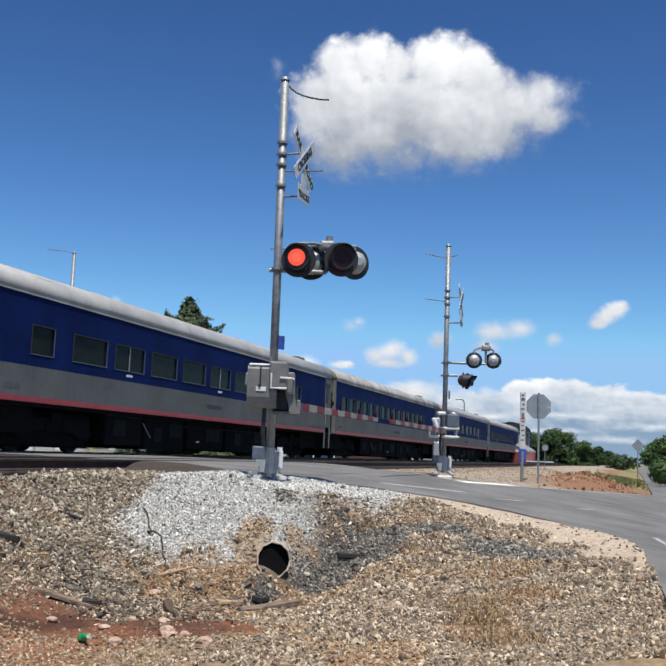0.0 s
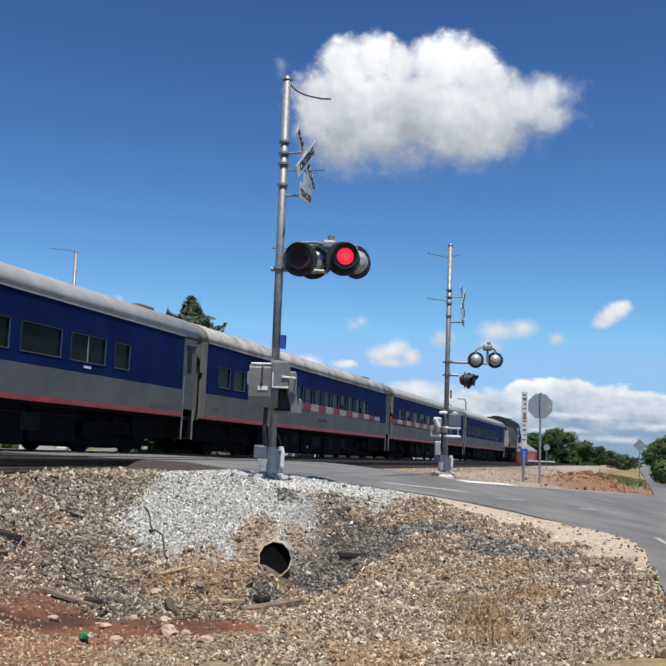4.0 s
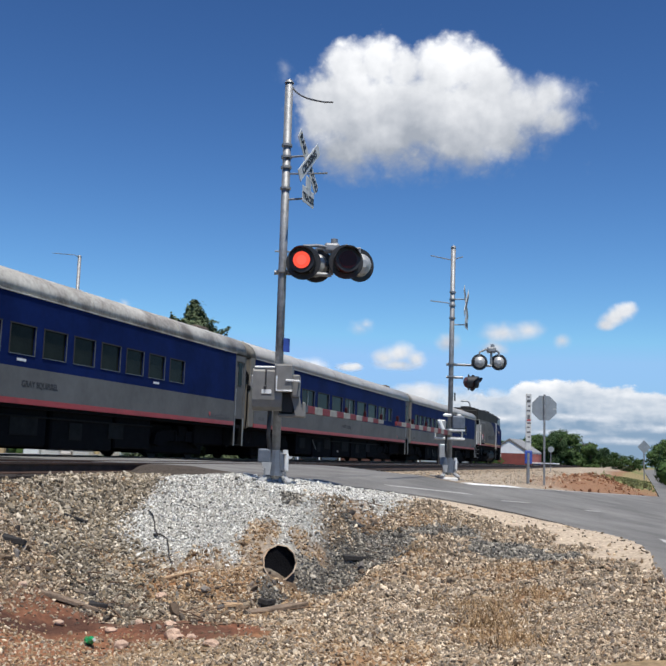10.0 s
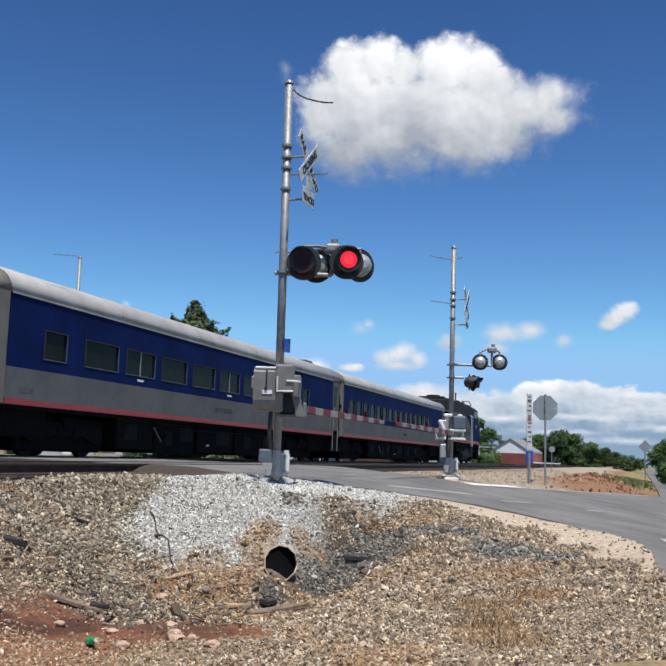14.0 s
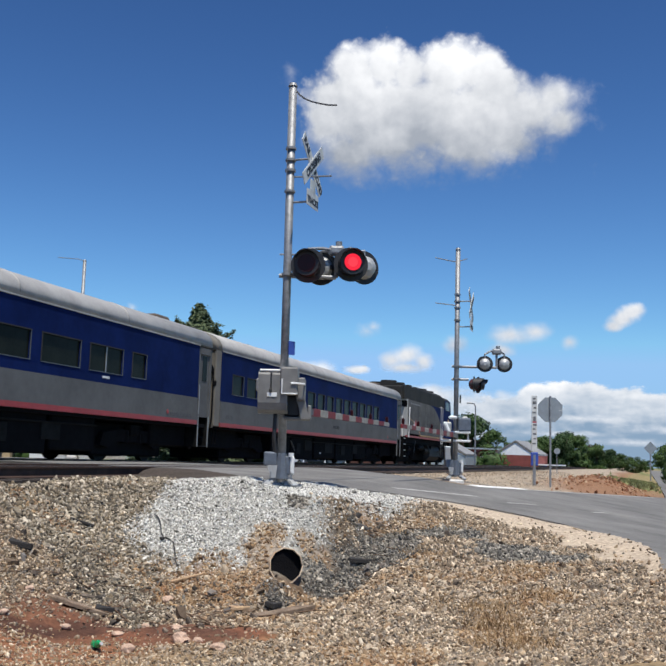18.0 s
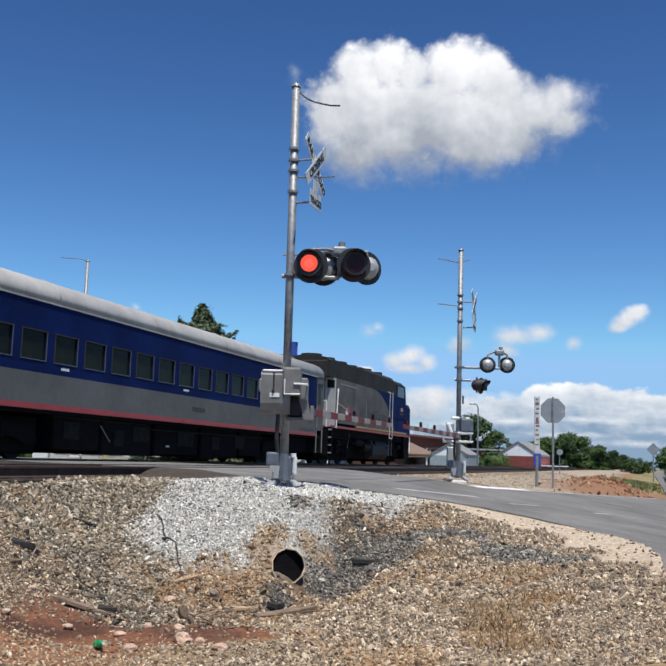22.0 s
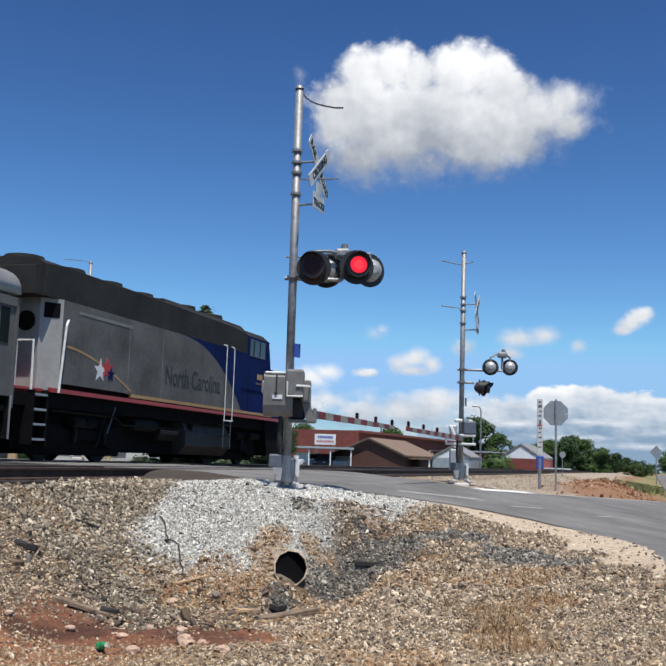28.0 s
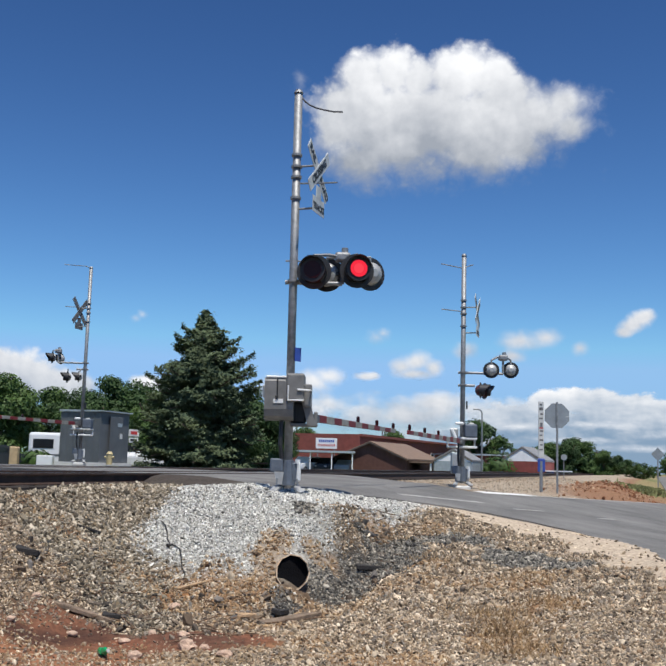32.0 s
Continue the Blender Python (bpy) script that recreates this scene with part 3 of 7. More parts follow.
def mast(m, height, label, face, heads, box_turn, arm, wires=(), small=False, buck=(1.22, 45, 0.0)):
    """A gate mast. face: the turn of the crossbuck's plane; heads: (z, bar end, [(x, y, z, turn, lit)])."""
    t = thing("crossing_signal_mast", label, "crossing signal", m, "signal masts of the level crossing")
    lamps = []
    pole = part("pole", cyl(0.061, height, 20), GALV, t, "galvanised steel pole", flat=False)
    part("pole_cap", cyl(0.072, 0.05, 20, 0.05, m=pose(0, 0, height)), GALV, t)
    # junction base
    part("base_casting", cyl(0.115, 0.36, 10, 0.085, m=pose(0.0, 0, 0.05)), CASTING, t, "tapered base casting")
    part("junction_case", box(0.19, 0.24, 0.20, -0.155, 0.0, 0.33, 0.025, seg=2), CASTING, t, "blue grey junction case")
    part("brace_plate", prism([(-0.19, 0.24), (-0.05, 0.24), (-0.07, 0.06), (-0.14, 0.06)], -0.12, -0.09), ALU, t, "bright brace plate")
    part("junction_case", box(0.09, 0.18, 0.27, 0.1, 0.03, 0.24, 0.02, seg=2), CASTING, t)
    part("case_latch", box(0.06, 0.06, 0.26, 0.16, -0.05, 0.24, 0.02, seg=2), HANDRAIL, t, "bright latch bar")
    part("latch_knob", cyl(0.04, 0.06, 10, m=pose(0.14, -0.05, 0.36)), HANDRAIL, t)
    bm = box(0.1, 0.26, 0.07, -0.1, -0.14, 0.05, 0.02, m=pose(0, 0, 0, 20, 0, -25))
    part("foot_plate", bm, ALU, t, "bright foot plate")
    part("foot_plate", box(0.1, 0.26, 0.07, 0.12, -0.12, 0.04, 0.02, m=pose(0, 0, 0, 20, 0, 25)), ALU, t)
    part("footing", box(0.4, 0.4, 0.12, 0, 0, -0.12, 0.03), CONCRETE, t, "pale concrete footing")
    for k in range(4):
        a = radians(45 + 90 * k)
        part("anchor_bolt", cyl(0.014, 0.1, 6, m=pose(0.2 * math.cos(a), 0.2 * math.sin(a), 0.05)), GALV, t)
    # crossbuck and track-count plate
    cb = 0.772 * height + buck[2]
    for dz in (-0.42, -0.1, 0.06, 0.24):
        clamp(t, cb + dz)
    back = len(buck) > 3
    sheet = FADED if back else WHITE
    sign = thing("crossbuck", "", "", pose(0, 0, 0))
    sign.parent = t
    sign.matrix_basis = pose(0, 0, cb - 0.02, 0, 0, face) @ pose(0.0, -0.36, 0)
    blade(sign, buck[0], 0.19, (("CROSSING", 0.0),) if not back else (), -buck[1], 0.0, sheet)
    blade(sign, buck[0], 0.19, (("RAIL", -0.31 * buck[0]), ("ROAD", 0.31 * buck[0])) if not back else (), buck[1], 0.016, sheet)
    tp = part("track_count_plate", box(0.5, 0.012, 0.24, 0, 0, -0.53, 0.004), sheet, sign, "bare grey plate" if back else "white plate with black lettering")
    if not back:
        lettering("inscription", "TRACKS", 0.13, LETTER, tp, pose(0, -0.0075, -0.56, 90, 0, 0), 0.002, 0.006)
    part("track_plate_stem", box(0.22, 0.012, 0.2, 0, 0, -0.33, 0.004), sheet, sign)
    for dz in (0.1, -0.55):
        part("sign_bracket", rod((0, 0.36, dz), (0, 0.01, dz), 0.016), GALV, sign)
    # flashing lights
    for z, tip, units in heads:
        clamp(t, z, 0.09)
        part("light_bar", rod((-0.12 * (1 if tip[0] > 0 else -1), 0, z), (tip[0], tip[1], z), 0.032, 10), GALV, t)
        hang = small and abs(tip[0]) < 0.5
        if hang:
            for x, y, dz, turn, lit, *shell in units:
                part("light_arm", rod((x, 0.0, z), (x, y, z + dz + 0.1), 0.02, 6), GALV, t)
                signal_head(t, pose(x, y, z + dz, 0, 0, turn) @ Matrix.Diagonal((0.8, 0.8, 0.8, 1)), lit, *shell)
            continue
        part("junction_box", box(0.23, 0.15, 0.15, tip[0], tip[1], z + 0.40, 0.04, seg=2), GALV, t, "cast junction box")
        part("junction_cap", cyl(0.05, 0.07, 12, m=pose(tip[0] + 0.03, tip[1], z + 0.47)), GALV, t)
        part("bar_riser", rod((tip[0], tip[1], z), (tip[0], tip[1], z + 0.36), 0.03, 8), GALV, t)
        for x, y, dz, turn, lit, *shell in units:
            part("light_arm", arc_tube([(tip[0], tip[1], z + 0.40), (0.5 * (tip[0] + x), 0.5 * (tip[1] + y), z + 0.41), (x, y + 0.0, z + dz + 0.25), (x, y, z + dz + 0.1)], 0.026, 8), GALV, t)
            lp = signal_head(t, pose(x, y, z + dz, 0, 0, turn) @ Matrix.Diagonal((0.8, 0.8, 0.8, 1) if small else (1, 1, 1, 1)), lit, *shell)
            if lit is not None:
                lamps.append(lp)
    # gate mechanism
    g = tagged(new("gate_mechanism"), "grey metal gate drive case with rounded edges")
    g.parent = t
    g.matrix_basis = pose(0, 0, 1.32, 0, 0, box_turn)
    if small:
        # a smaller drive with open pale frames round it
        part("case", box(0.32, 0.36, 0.34, -0.2, -0.05, -0.03, 0.04, seg=2), CASTING, g, "grey metal case")
        part("pale_bracket", box(0.1, 0.1, 0.3, 0.27, 0.2, 0.0, 0.03, m=pose(0, 0, 0, 0, 25, 0)), HANDRAIL, g, "pale bracket")
        part("pale_bracket", box(0.22, 0.08, 0.08, 0.1, 0.22, 0.14, 0.03), HANDRAIL, g, "pale bracket")
        for zz in (-0.22, -0.43):
            part("guard_frame", arc_tube([(-0.34, -0.26, zz), (0.34, -0.26, zz), (0.34, 0.1, zz), (-0.34, 0.1, zz), (-0.34, -0.26, zz)], 0.028, 6), HANDRAIL, g, "pale guard frame")
        for xx in (-0.34, 0.0, 0.34):
            part("guard_post", rod((xx, -0.26, -0.45), (xx, -0.26, -0.2), 0.024, 6), HANDRAIL, g)
        part("counterweight", box(0.18, 0.14, 0.22, 0.2, 0.0, -0.08, 0.03), ALU, g)
        part("counterweight", box(0.14, 0.14, 0.16, -0.22, 0.0, 0.1, 0.03), ALU, g)
    else:
        drive_case(g)
    part("cable", arc_tube([(-0.1, -0.1, -0.32), (-0.11, -0.12, -0.7), (-0.08, -0.08, -0.95)], 0.03, 8), BLACK, t, "black cable conduit", pose(0, 0, 1.32))
    # arm of short red and white pieces
    if arm:
        ln, yaw, z0, drop, reach = arm
        gate = tagged(new("gate_arm"), "lowered gate arm with red and white stripes")
        gate.parent = t
        gate.matrix_basis = pose(0, 0, z0, 0, 0, yaw) @ pose(reach, 0, 0, 0, drop, 0)
        part("arm_bracket", prism([(-reach + 0.1, -0.10), (-reach + 0.1, 0.07), (0.0, 0.05), (0.0, -0.05), (-0.4, -0.07)], -0.04, 0.04), BOXGREY, gate, "grey tapered arm bracket")
        n = int(round(ln / 0.405))
        for i in range(n):
            h = 0.12 - 0.045 * i / n
            part("arm_stripe", box(0.403, 0.045, h, 0.405 * (i + 0.5), 0, 0, 0.006), ARMRED if i % 2 == 0 else ARMWHITE, gate)
        for k, x in enumerate((ln * 0.46, ln * 0.72, ln * 0.975)):
            lamp = part("arm_lamp", box(0.06, 0.06, 0.12, x, 0, 0.095, 0.02), DARKRED, gate, "small red arm lamp")
    part("number_plate", box(0.11, 0.008, 0.2, 0, 0, 0), BLACK if small else BLUESIGN, t, "small dark plate" if small else "small blue plate", pose(0.1, -0.03, 1.93, 0, 0, 65 if small else 38))
    for a, b in wires:
        part("bracket_rod", arc_tube([Vector(q) for q in (a, *b)], 0.013, 6), HOSE if len(b) > 2 else GALV, t)
    return t, lamps


FACE = -72.5
mast_near, flashers = mast(
    pose(-0.767, 14.2, -0.12, 0, -0.25, 0), 5.9, "tall galvanised crossing mast with flashing red lights and gate",
    72.5, [(3.0, (0.72, 0.05), [(0.31, -0.16, 0.13, -6, ORANGELAMP), (0.93, 0.0, 0.19, 8, REDLAMP), (0.49, 0.18, 0.16, 172, None), (1.13, 0.22, 0.195, 208, None)])],
    0, (4.86, TURN, 1.065, 0.0, 1.26), buck=(1.06, 38, 0.12),
    wires=(((0.05, 0, 5.84), ((0.1, -0.02, 5.77), (0.18, -0.05, 5.7), (0.28, -0.07, 5.65), (0.4, -0.1, 5.61), (0.54, -0.12, 5.58), (0.67, -0.15, 5.57))), ((0.05, 0, 4.5), ((0.3, -0.1, 4.48), (0.62, -0.2, 4.47))), ((-0.12, 0, 3.32), ((0.12, 0, 3.32),))))
tagged(mast_near, "tall galvanised crossing mast beside the culvert, red lights flashing")


# ---- train ----
BLUE = mat("deep_blue_train_paint", (0.0055, 0.0145, 0.075), 0.65, 0, 0.3, 0.7, spec=0.04)
GREY = mat("grey_train_paint", (0.120, 0.121, 0.120), 0.65, 0, 0.2, 0.7, spec=0.05)
LOCOGREY = mat("sooty_grey_engine_paint", (0.115, 0.113, 0.109), 0.65, 0, 0.35, 0.9, spec=0.05)
ROOFGREY = mat("dull_grey_roof_paint", (0.33, 0.32, 0.305), 0.6, 0, 0.18, 1.6)
ROOFDIRTY = mat("weathered_pale_roof", (0.50, 0.48, 0.43), 0.7, 0, 0.3, 1.1, second=(0.17, 0.15, 0.13))
TAN = mat("weathered_tan_end_paint", (0.155, 0.14, 0.115), 0.7, 0, 0.2, 3)
STRIPE = mat("red_train_stripe", (0.30, 0.032, 0.036), 0.45, 0, 0.2, 3)
GOLD = mat("gold_train_stripe", (0.34, 0.20, 0.075), 0.5, 0, 0.2, 3)
# underframe soot; also the painted-in shade inside openings and cars
UNDER = mat("sooty_underframe_and_shade_black", (0.005, 0.005, 0.006), 0.9, 0, 0.4, 4, 0.3, spec=0.1)
WHEEL = mat("worn_wheel_steel", (0.016, 0.015, 0.014), 0.7, 0.2, 0.3, 6, spec=0.2)
GLASS = mat("tinted_window_glass", (0.011, 0.013, 0.010), 0.22, 0, 0.4, 2.2, spec=0.05)
DARKGLASS = mat("dusty_cab_glass", (0.03, 0.036, 0.036), 0.2, 0, 0.5, 3, spec=0.4)
# oily steel; also carries the painted shade of the step wells
SOOTBLACK = mat("oily_steel_and_shade_black", (0.010, 0.010, 0.0095), 0.75, 0, 0.6, 5, spec=0.12)
SOOT = mat("brown_sooty_metal", (0.10, 0.075, 0.055), 0.8, 0, 0.4, 6)
FRAMEMETAL = mat("dull_window_frame_metal", (0.13, 0.135, 0.14), 0.45, 0.5, 0.2, 12)
FADEPRINT = mat("faded_grey_print", (0.075, 0.075, 0.078), 0.7, 0, 0.3, 12)
ENDGREY = mat("light_grey_end_paint", (0.30, 0.30, 0.29), 0.6, 0, 0.2, 2)
RUBBER = mat("black_rubber", (0.02, 0.02, 0.02), 0.9, 0, 0.2, 8)
TRIM = mat("bright_window_trim", (0.34, 0.35, 0.36), 0.4, 0.5, 0.15, 12)
BLACKROOF = mat("sooty_black_roof", (0.028, 0.027, 0.025), 0.7, 0, 0.35, 1.2, spec=0.15)
LOGORED = mat("red_star_paint", (0.40, 0.03, 0.03), 0.6, 0, 0.15, 9)
LOGO_W = mat("white_star_paint", (0.6, 0.6, 0.6), 0.5, 0, 0.1, 9)

CAR_LEN, HALF = 25.05, 1.5
Z0, ZMID, ZTOP, ZROOF = 1.16, 1.99, 3.66, 4.37
WIN0, WIN1 = 2.27, 2.95


def roof_profile(half, z0, z1, n=14):
    pts = []
    for i in range(n + 1):
        a = math.pi * i / n
        c, s = math.cos(a), math.sin(a)
        pts.append((-half * math.copysign(abs(c) ** 0.75, c), z0 + (z1 - z0) * abs(s) ** 0.8))
    return pts


def holed_panel(x0, x1, z0, z1, holes, y0, y1):
    """A side panel with rectangular openings right through it."""
    xs = sorted({x0, x1, *[h for w in holes for h in w[:2]]})
    zs = sorted({z0, z1, WIN0, WIN1})
    bm = bmesh.new()
    for a, b in zip(xs, xs[1:]):
        for c, d in zip(zs, zs[1:]):
            if any(h[0] - 1e-4 <= a and b <= h[1] + 1e-4 for h in holes) and c >= WIN0 - 1e-4 and d <= WIN1 + 1e-4:
                continue
            box(b - a, abs(y1 - y0), d - c, (a + b) / 2, (y0 + y1) / 2, (c + d) / 2, bm=bm)
    bmesh.ops.remove_doubles(bm, verts=bm.verts[:], dist=1e-4)
    seen = {}
    for f in bm.faces:
        seen.setdefault(tuple(round(c, 3) for c in f.calc_center_median()), []).append(f)
    bmesh.ops.delete(bm, geom=[f for fs in seen.values() if len(fs) > 1 for f in fs], context="FACES_ONLY")
    return bm


WHEELS = []


def wheel_pair(r):
    """Two wheels on an axle along y, with web holes' bosses so that the turning shows."""
    bm = bmesh.new()
    for y in (-0.78, 0.64):
        cyl(r, 0.14, 28, m=pose(0, y, 0, -90, 0, 0), bm=bm)
    cyl(0.09, 1.7, 10, m=pose(0, -0.85, 0, -90, 0, 0), bm=bm)
    for k in range(3):
        a = 2 * math.pi * k / 3
        cyl(0.04, 1.6, 8, m=pose(0.26 * math.cos(a), -0.8, 0.26 * math.sin(a), -90, 0, 0), bm=bm)
    return bm


def truck(parent, x):
    t = tagged(new("truck"), "black four-wheel truck under the car")
    t.parent = parent
    t.matrix_basis = pose(x, 0, 0)
    for side in (-1, 1):
        y = side * 1.02
        bm = prism([(-1.75, 0.42), (-1.6, 0.75), (-0.9, 0.85), (0.9, 0.85), (1.6, 0.75), (1.75, 0.42), (1.3, 0.35), (0.8, 0.52), (-0.8, 0.52), (-1.3, 0.35)], y - 0.07, y + 0.07)
        part("side_frame", bm, UNDER, t)
        for dx in (-0.35, 0.35):
            part("spring", cyl(0.11, 0.32, 10, m=pose(dx, y, 0.5)), UNDER, t)
    for dx in (-1.27, 1.27):
        WHEELS.append((parent, part("wheelset", wheel_pair(0.457), WHEEL, t, m=pose(dx, 0, 0.457)), dx, 0.457))
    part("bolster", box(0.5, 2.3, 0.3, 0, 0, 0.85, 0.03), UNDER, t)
    # plain black block added to fill the gap between the wheels
    part("truck_fill", box(3.9, 1.86, 0.88, 0, 0, 0.57, 0.05), UNDER, t)


def bar_row(width, height, n, x, y, z):
    """A row of short upright bars, one for each character that cannot be read."""
    bm = bmesh.new()
    for k in range(n):
        w = width / n
        box(w * (0.62 if k % 3 else 0.45), 0.008, height * (1.0 if k % 4 else 0.8), x - width / 2 + w * (k + 0.5), y, z, bm=bm)
    return bm


def coach(kind, dirty, label, words=""):
    """Origin at the near end of the blue side; x runs towards the engine."""
    c = thing("passenger_car", label, "train car", tpose(0, TRACK_FAR), "cars of the train")
    if kind == "short":
        wins = [(0.90 + 1.302 * k, 1.87 + 1.302 * k, False) for k in range(15)]
    else:
        wins = [(1.36, 2.30, False)] + [(3.14 + 2.087 * k, 4.79 + 2.087 * k, k in (1, 4, 7)) for k in range(8)] + [(19.9, 20.7, False)]
    end = 24.1
    roofm = ROOFDIRTY if dirty else ROOFGREY
    for side in (-1, 1):
        y0, y1 = side * (HALF - 0.06), side * HALF
        part("upper_panel", holed_panel(0, end, ZMID, ZTOP, wins, y0, y1), BLUE, c, "deep blue window band")
        part("lower_panel", box(end, 0.06, ZMID - Z0 - 0.13, end / 2, side * (HALF - 0.03), (ZMID + Z0 + 0.13) / 2), GREY, c, "grey lower side")
        part("sill_stripe", box(end, 0.075, 0.13, end / 2, side * (HALF - 0.03), Z0 + 0.065), STRIPE, c, "red stripe along the sill")
        part("drip_rail", box(end, 0.03, 0.035, end / 2, side * (HALF + 0.01), ZTOP - 0.02), roofm, c)
        for a, b, split in wins:
            w = tagged(new("window"), "dark tinted window")
            w.parent = c
            w.matrix_basis = pose((a + b) / 2, side * HALF, (WIN0 + WIN1) / 2)
            ww, hh = b - a, WIN1 - WIN0
            part("pane", box(ww - 0.02, 0.012, hh - 0.02, 0, -side * 0.045, 0), GLASS, w)
            # lit and shaded frame edges painted in: pale below and right, black elsewhere
            bm = box(ww + 0.03, 0.02, 0.02, 0, side * 0.005, -hh / 2)
            box(0.02, 0.02, hh, ww / 2, side * 0.005, 0, bm=bm)
            part("frame", bm, FRAMEMETAL, w)
            bm = box(ww + 0.06, 0.022, 0.03, 0, side * 0.006, hh / 2)
            box(0.03, 0.02, hh, -ww / 2, side * 0.006, 0, bm=bm)
            part("frame_shaded_edge", bm, RUBBER, w)
            if split:
                part("divider", box(0.035, 0.02, hh, 0, -side * 0.02, 0), TRIM, w)
        ks = (3, 8, 13) if kind == "short" else (2, 5, 8)
        for k in ks:
            a, b, _ = wins[k]
            part("exit_plate", box(0.34, 0.012, 0.06, (a + b) / 2, side * (HALF + 0.003), WIN0 - 0.12), HANDRAIL, c, "small white exit plate")
        # lettering too small to read
        if words:
            lettering("name", words, 0.2, LETTER, c, pose(11.9 if kind == "wide" else 12.6, side * (HALF + 0.003), 1.62, 90, 0, 0 if side < 0 else 180), 0.002, 0.004)
        else:
            tagged(part("name_bars", bar_row(0.95 if kind == "short" else 1.3, 0.13, 9, 12.75 if kind == "short" else 11.9, side * (HALF + 0.002), 1.62), LETTER, c, "dark row of small lettering"), kind="stuff")
        tagged(part("number_bars", bar_row(0.6, 0.13, 6, 0.75, side * (HALF + 0.002), 1.50), FADEPRINT, c, "dark row of small lettering"), kind="stuff")
        lettering("inscription", "North Carolina", 0.23, FADEPRINT, c, pose(end - 1.1, side * (HALF + 0.003), 1.42, 90, 0, 0 if side < 0 else 180), 0.002, 0.003)
        part("operator_star", cyl(0.07, 0.01, 5, m=pose(end - 2.0, side * (HALF + 0.006), 1.45, 90, 0, 0)), STRIPE, c)
        # vestibule: door, window, steps, grab rails
        v = tagged(new("vestibule_door"), "grey end door with narrow window")
        v.parent = c
        v.matrix_basis = pose(end + 0.45, side * HALF, 0)
        part("leaf", box(0.74, 0.05, 2.0, 0, -side * 0.06, 2.4, 0.01), GREY, v)
        bm = box(0.09, 0.07, 2.42, -0.41, -side * 0.03, 2.37)
        box(0.09, 0.07, 2.42, 0.41, -side * 0.03, 2.37, bm=bm)
        box(0.92, 0.07, 0.2, 0, -side * 0.03, 3.48, bm=bm)
        part("door_frame", bm, GREY, v)
        part("door_window", box(0.30, 0.02, 0.78, 0.02, -side * 0.03, 2.94), GLASS, v)
        part("grab_rail", rod((-0.46, side * 0.05, 1.5), (-0.46, side * 0.05, 2.4), 0.015, 6), TRIM, v)
        st = tagged(new("steps"), "folding entrance steps")
        st.parent = c
        st.matrix_basis = pose(end + 0.45, side * HALF, 0)
        # treads and stringers are black: the step well's shade in their colour
        for k in range(3):
            part("tread", box(0.7, 0.24, 0.03, 0, -side * (0.12 + 0.16 * k), 0.5 + 0.28 * k), SOOTBLACK, st)
        for dx in (-0.37, 0.37):
            part("stringer", box(0.03, 0.5, 0.95, dx, -side * 0.25, 0.95), SOOTBLACK, st)
            part("edge_strip", box(0.035, 0.03, 0.95, dx, 0.0, 0.95), TRIM, st)
        part("corner_post", box(0.42, 0.08, ZTOP - Z0, -0.24, side * (HALF - 0.05), (ZTOP + Z0) / 2, 0.02), TAN if not dirty else TAN, c, "weathered end post")
        part("end_ladder", arc_tube([(-0.3, side * 1.4, 1.15), (-0.3, side * 1.4, 0.6), (-0.08, side * 1.4, 0.6), (-0.08, side * 1.4, 1.15)], 0.02, 6), UNDER, c)
        part("end_pipe", arc_tube([(-0.44, side * 1.36, 1.1), (-0.44, side * 1.40, 1.6), (-0.44, side * 1.40, 3.0), (-0.40, side * 1.2, 3.3)], 0.03, 6), UNDER, c, "black air pipe")
        part("end_bracket", box(0.1, 0.12, 0.18, -0.43, side * 1.44, 2.55, 0.02), UNDER, c)
        part("marker_lamp", box(0.12, 0.1, 0.26, -0.5, side * 1.34, 3.0, 0.03), UNDER, c, "dark marker lamp")
        part("air_hose", arc_tube([(-0.55, side * 0.8, 1.0), (-0.66, side * 0.85, 0.55), (-0.85, side * 0.85, 0.42), (-1.0, side * 0.8, 0.6)], 0.035, 6), RUBBER, c, "black air hose")
        part("jumper_cable", arc_tube([(-0.5, side * 1.25, 1.5), (-0.62, side * 1.28, 1.05), (-0.5, side * 1.3, 0.85)], 0.03, 6), RUBBER, c)
        for x in (1.7, end - 1.9):
            part("roof_grab_iron", arc_tube([(x - 0.3, side * 1.34, ZTOP + 0.28), (x - 0.3, side * 1.32, ZTOP + 0.40), (x + 0.3, side * 1.32, ZTOP + 0.40), (x + 0.3, side * 1.34, ZTOP + 0.28)], 0.016, 6), SOOT, c, "roof grab iron")
    part("roof", loft(roof_profile(HALF + 0.015, ZTOP, ZROOF), [-0.02, 6, 12, 18, end + 0.92]), roofm, c, "rounded grey roof", flat=False)
    part("roof_end_band", loft(roof_profile(HALF - 0.01, ZTOP - 0.02, ZROOF - 0.02), [-0.46, -0.02]), TAN, c, "weathered roof end", flat=False)
    part("floor", box(CAR_LEN, 2.86, 0.12, end / 2 + 0.25, 0, 1.14), UNDER, c)
    # black sheet added behind the windows, stands in for the unlit inside
    part("dark_inside_sheet", box(end - 0.3, 0.03, 2.1, end / 2, 0.3, 2.3), UNDER, c)
    for x in (-0.4, end + 0.9):
        part("end_wall", box(0.06, 2.84, 2.5, x, 0, 2.36), TAN if x < 0 else GREY, c)
    bm = box(0.5, 1.3, 2.5, -0.68, 0, 2.4, 0.04)
    part("diaphragm", bm, RUBBER, c, "black rubber diaphragm")
    part("coupler", box(1.0, 0.3, 0.3, -0.8, 0, 0.86, 0.05), UNDER, c)
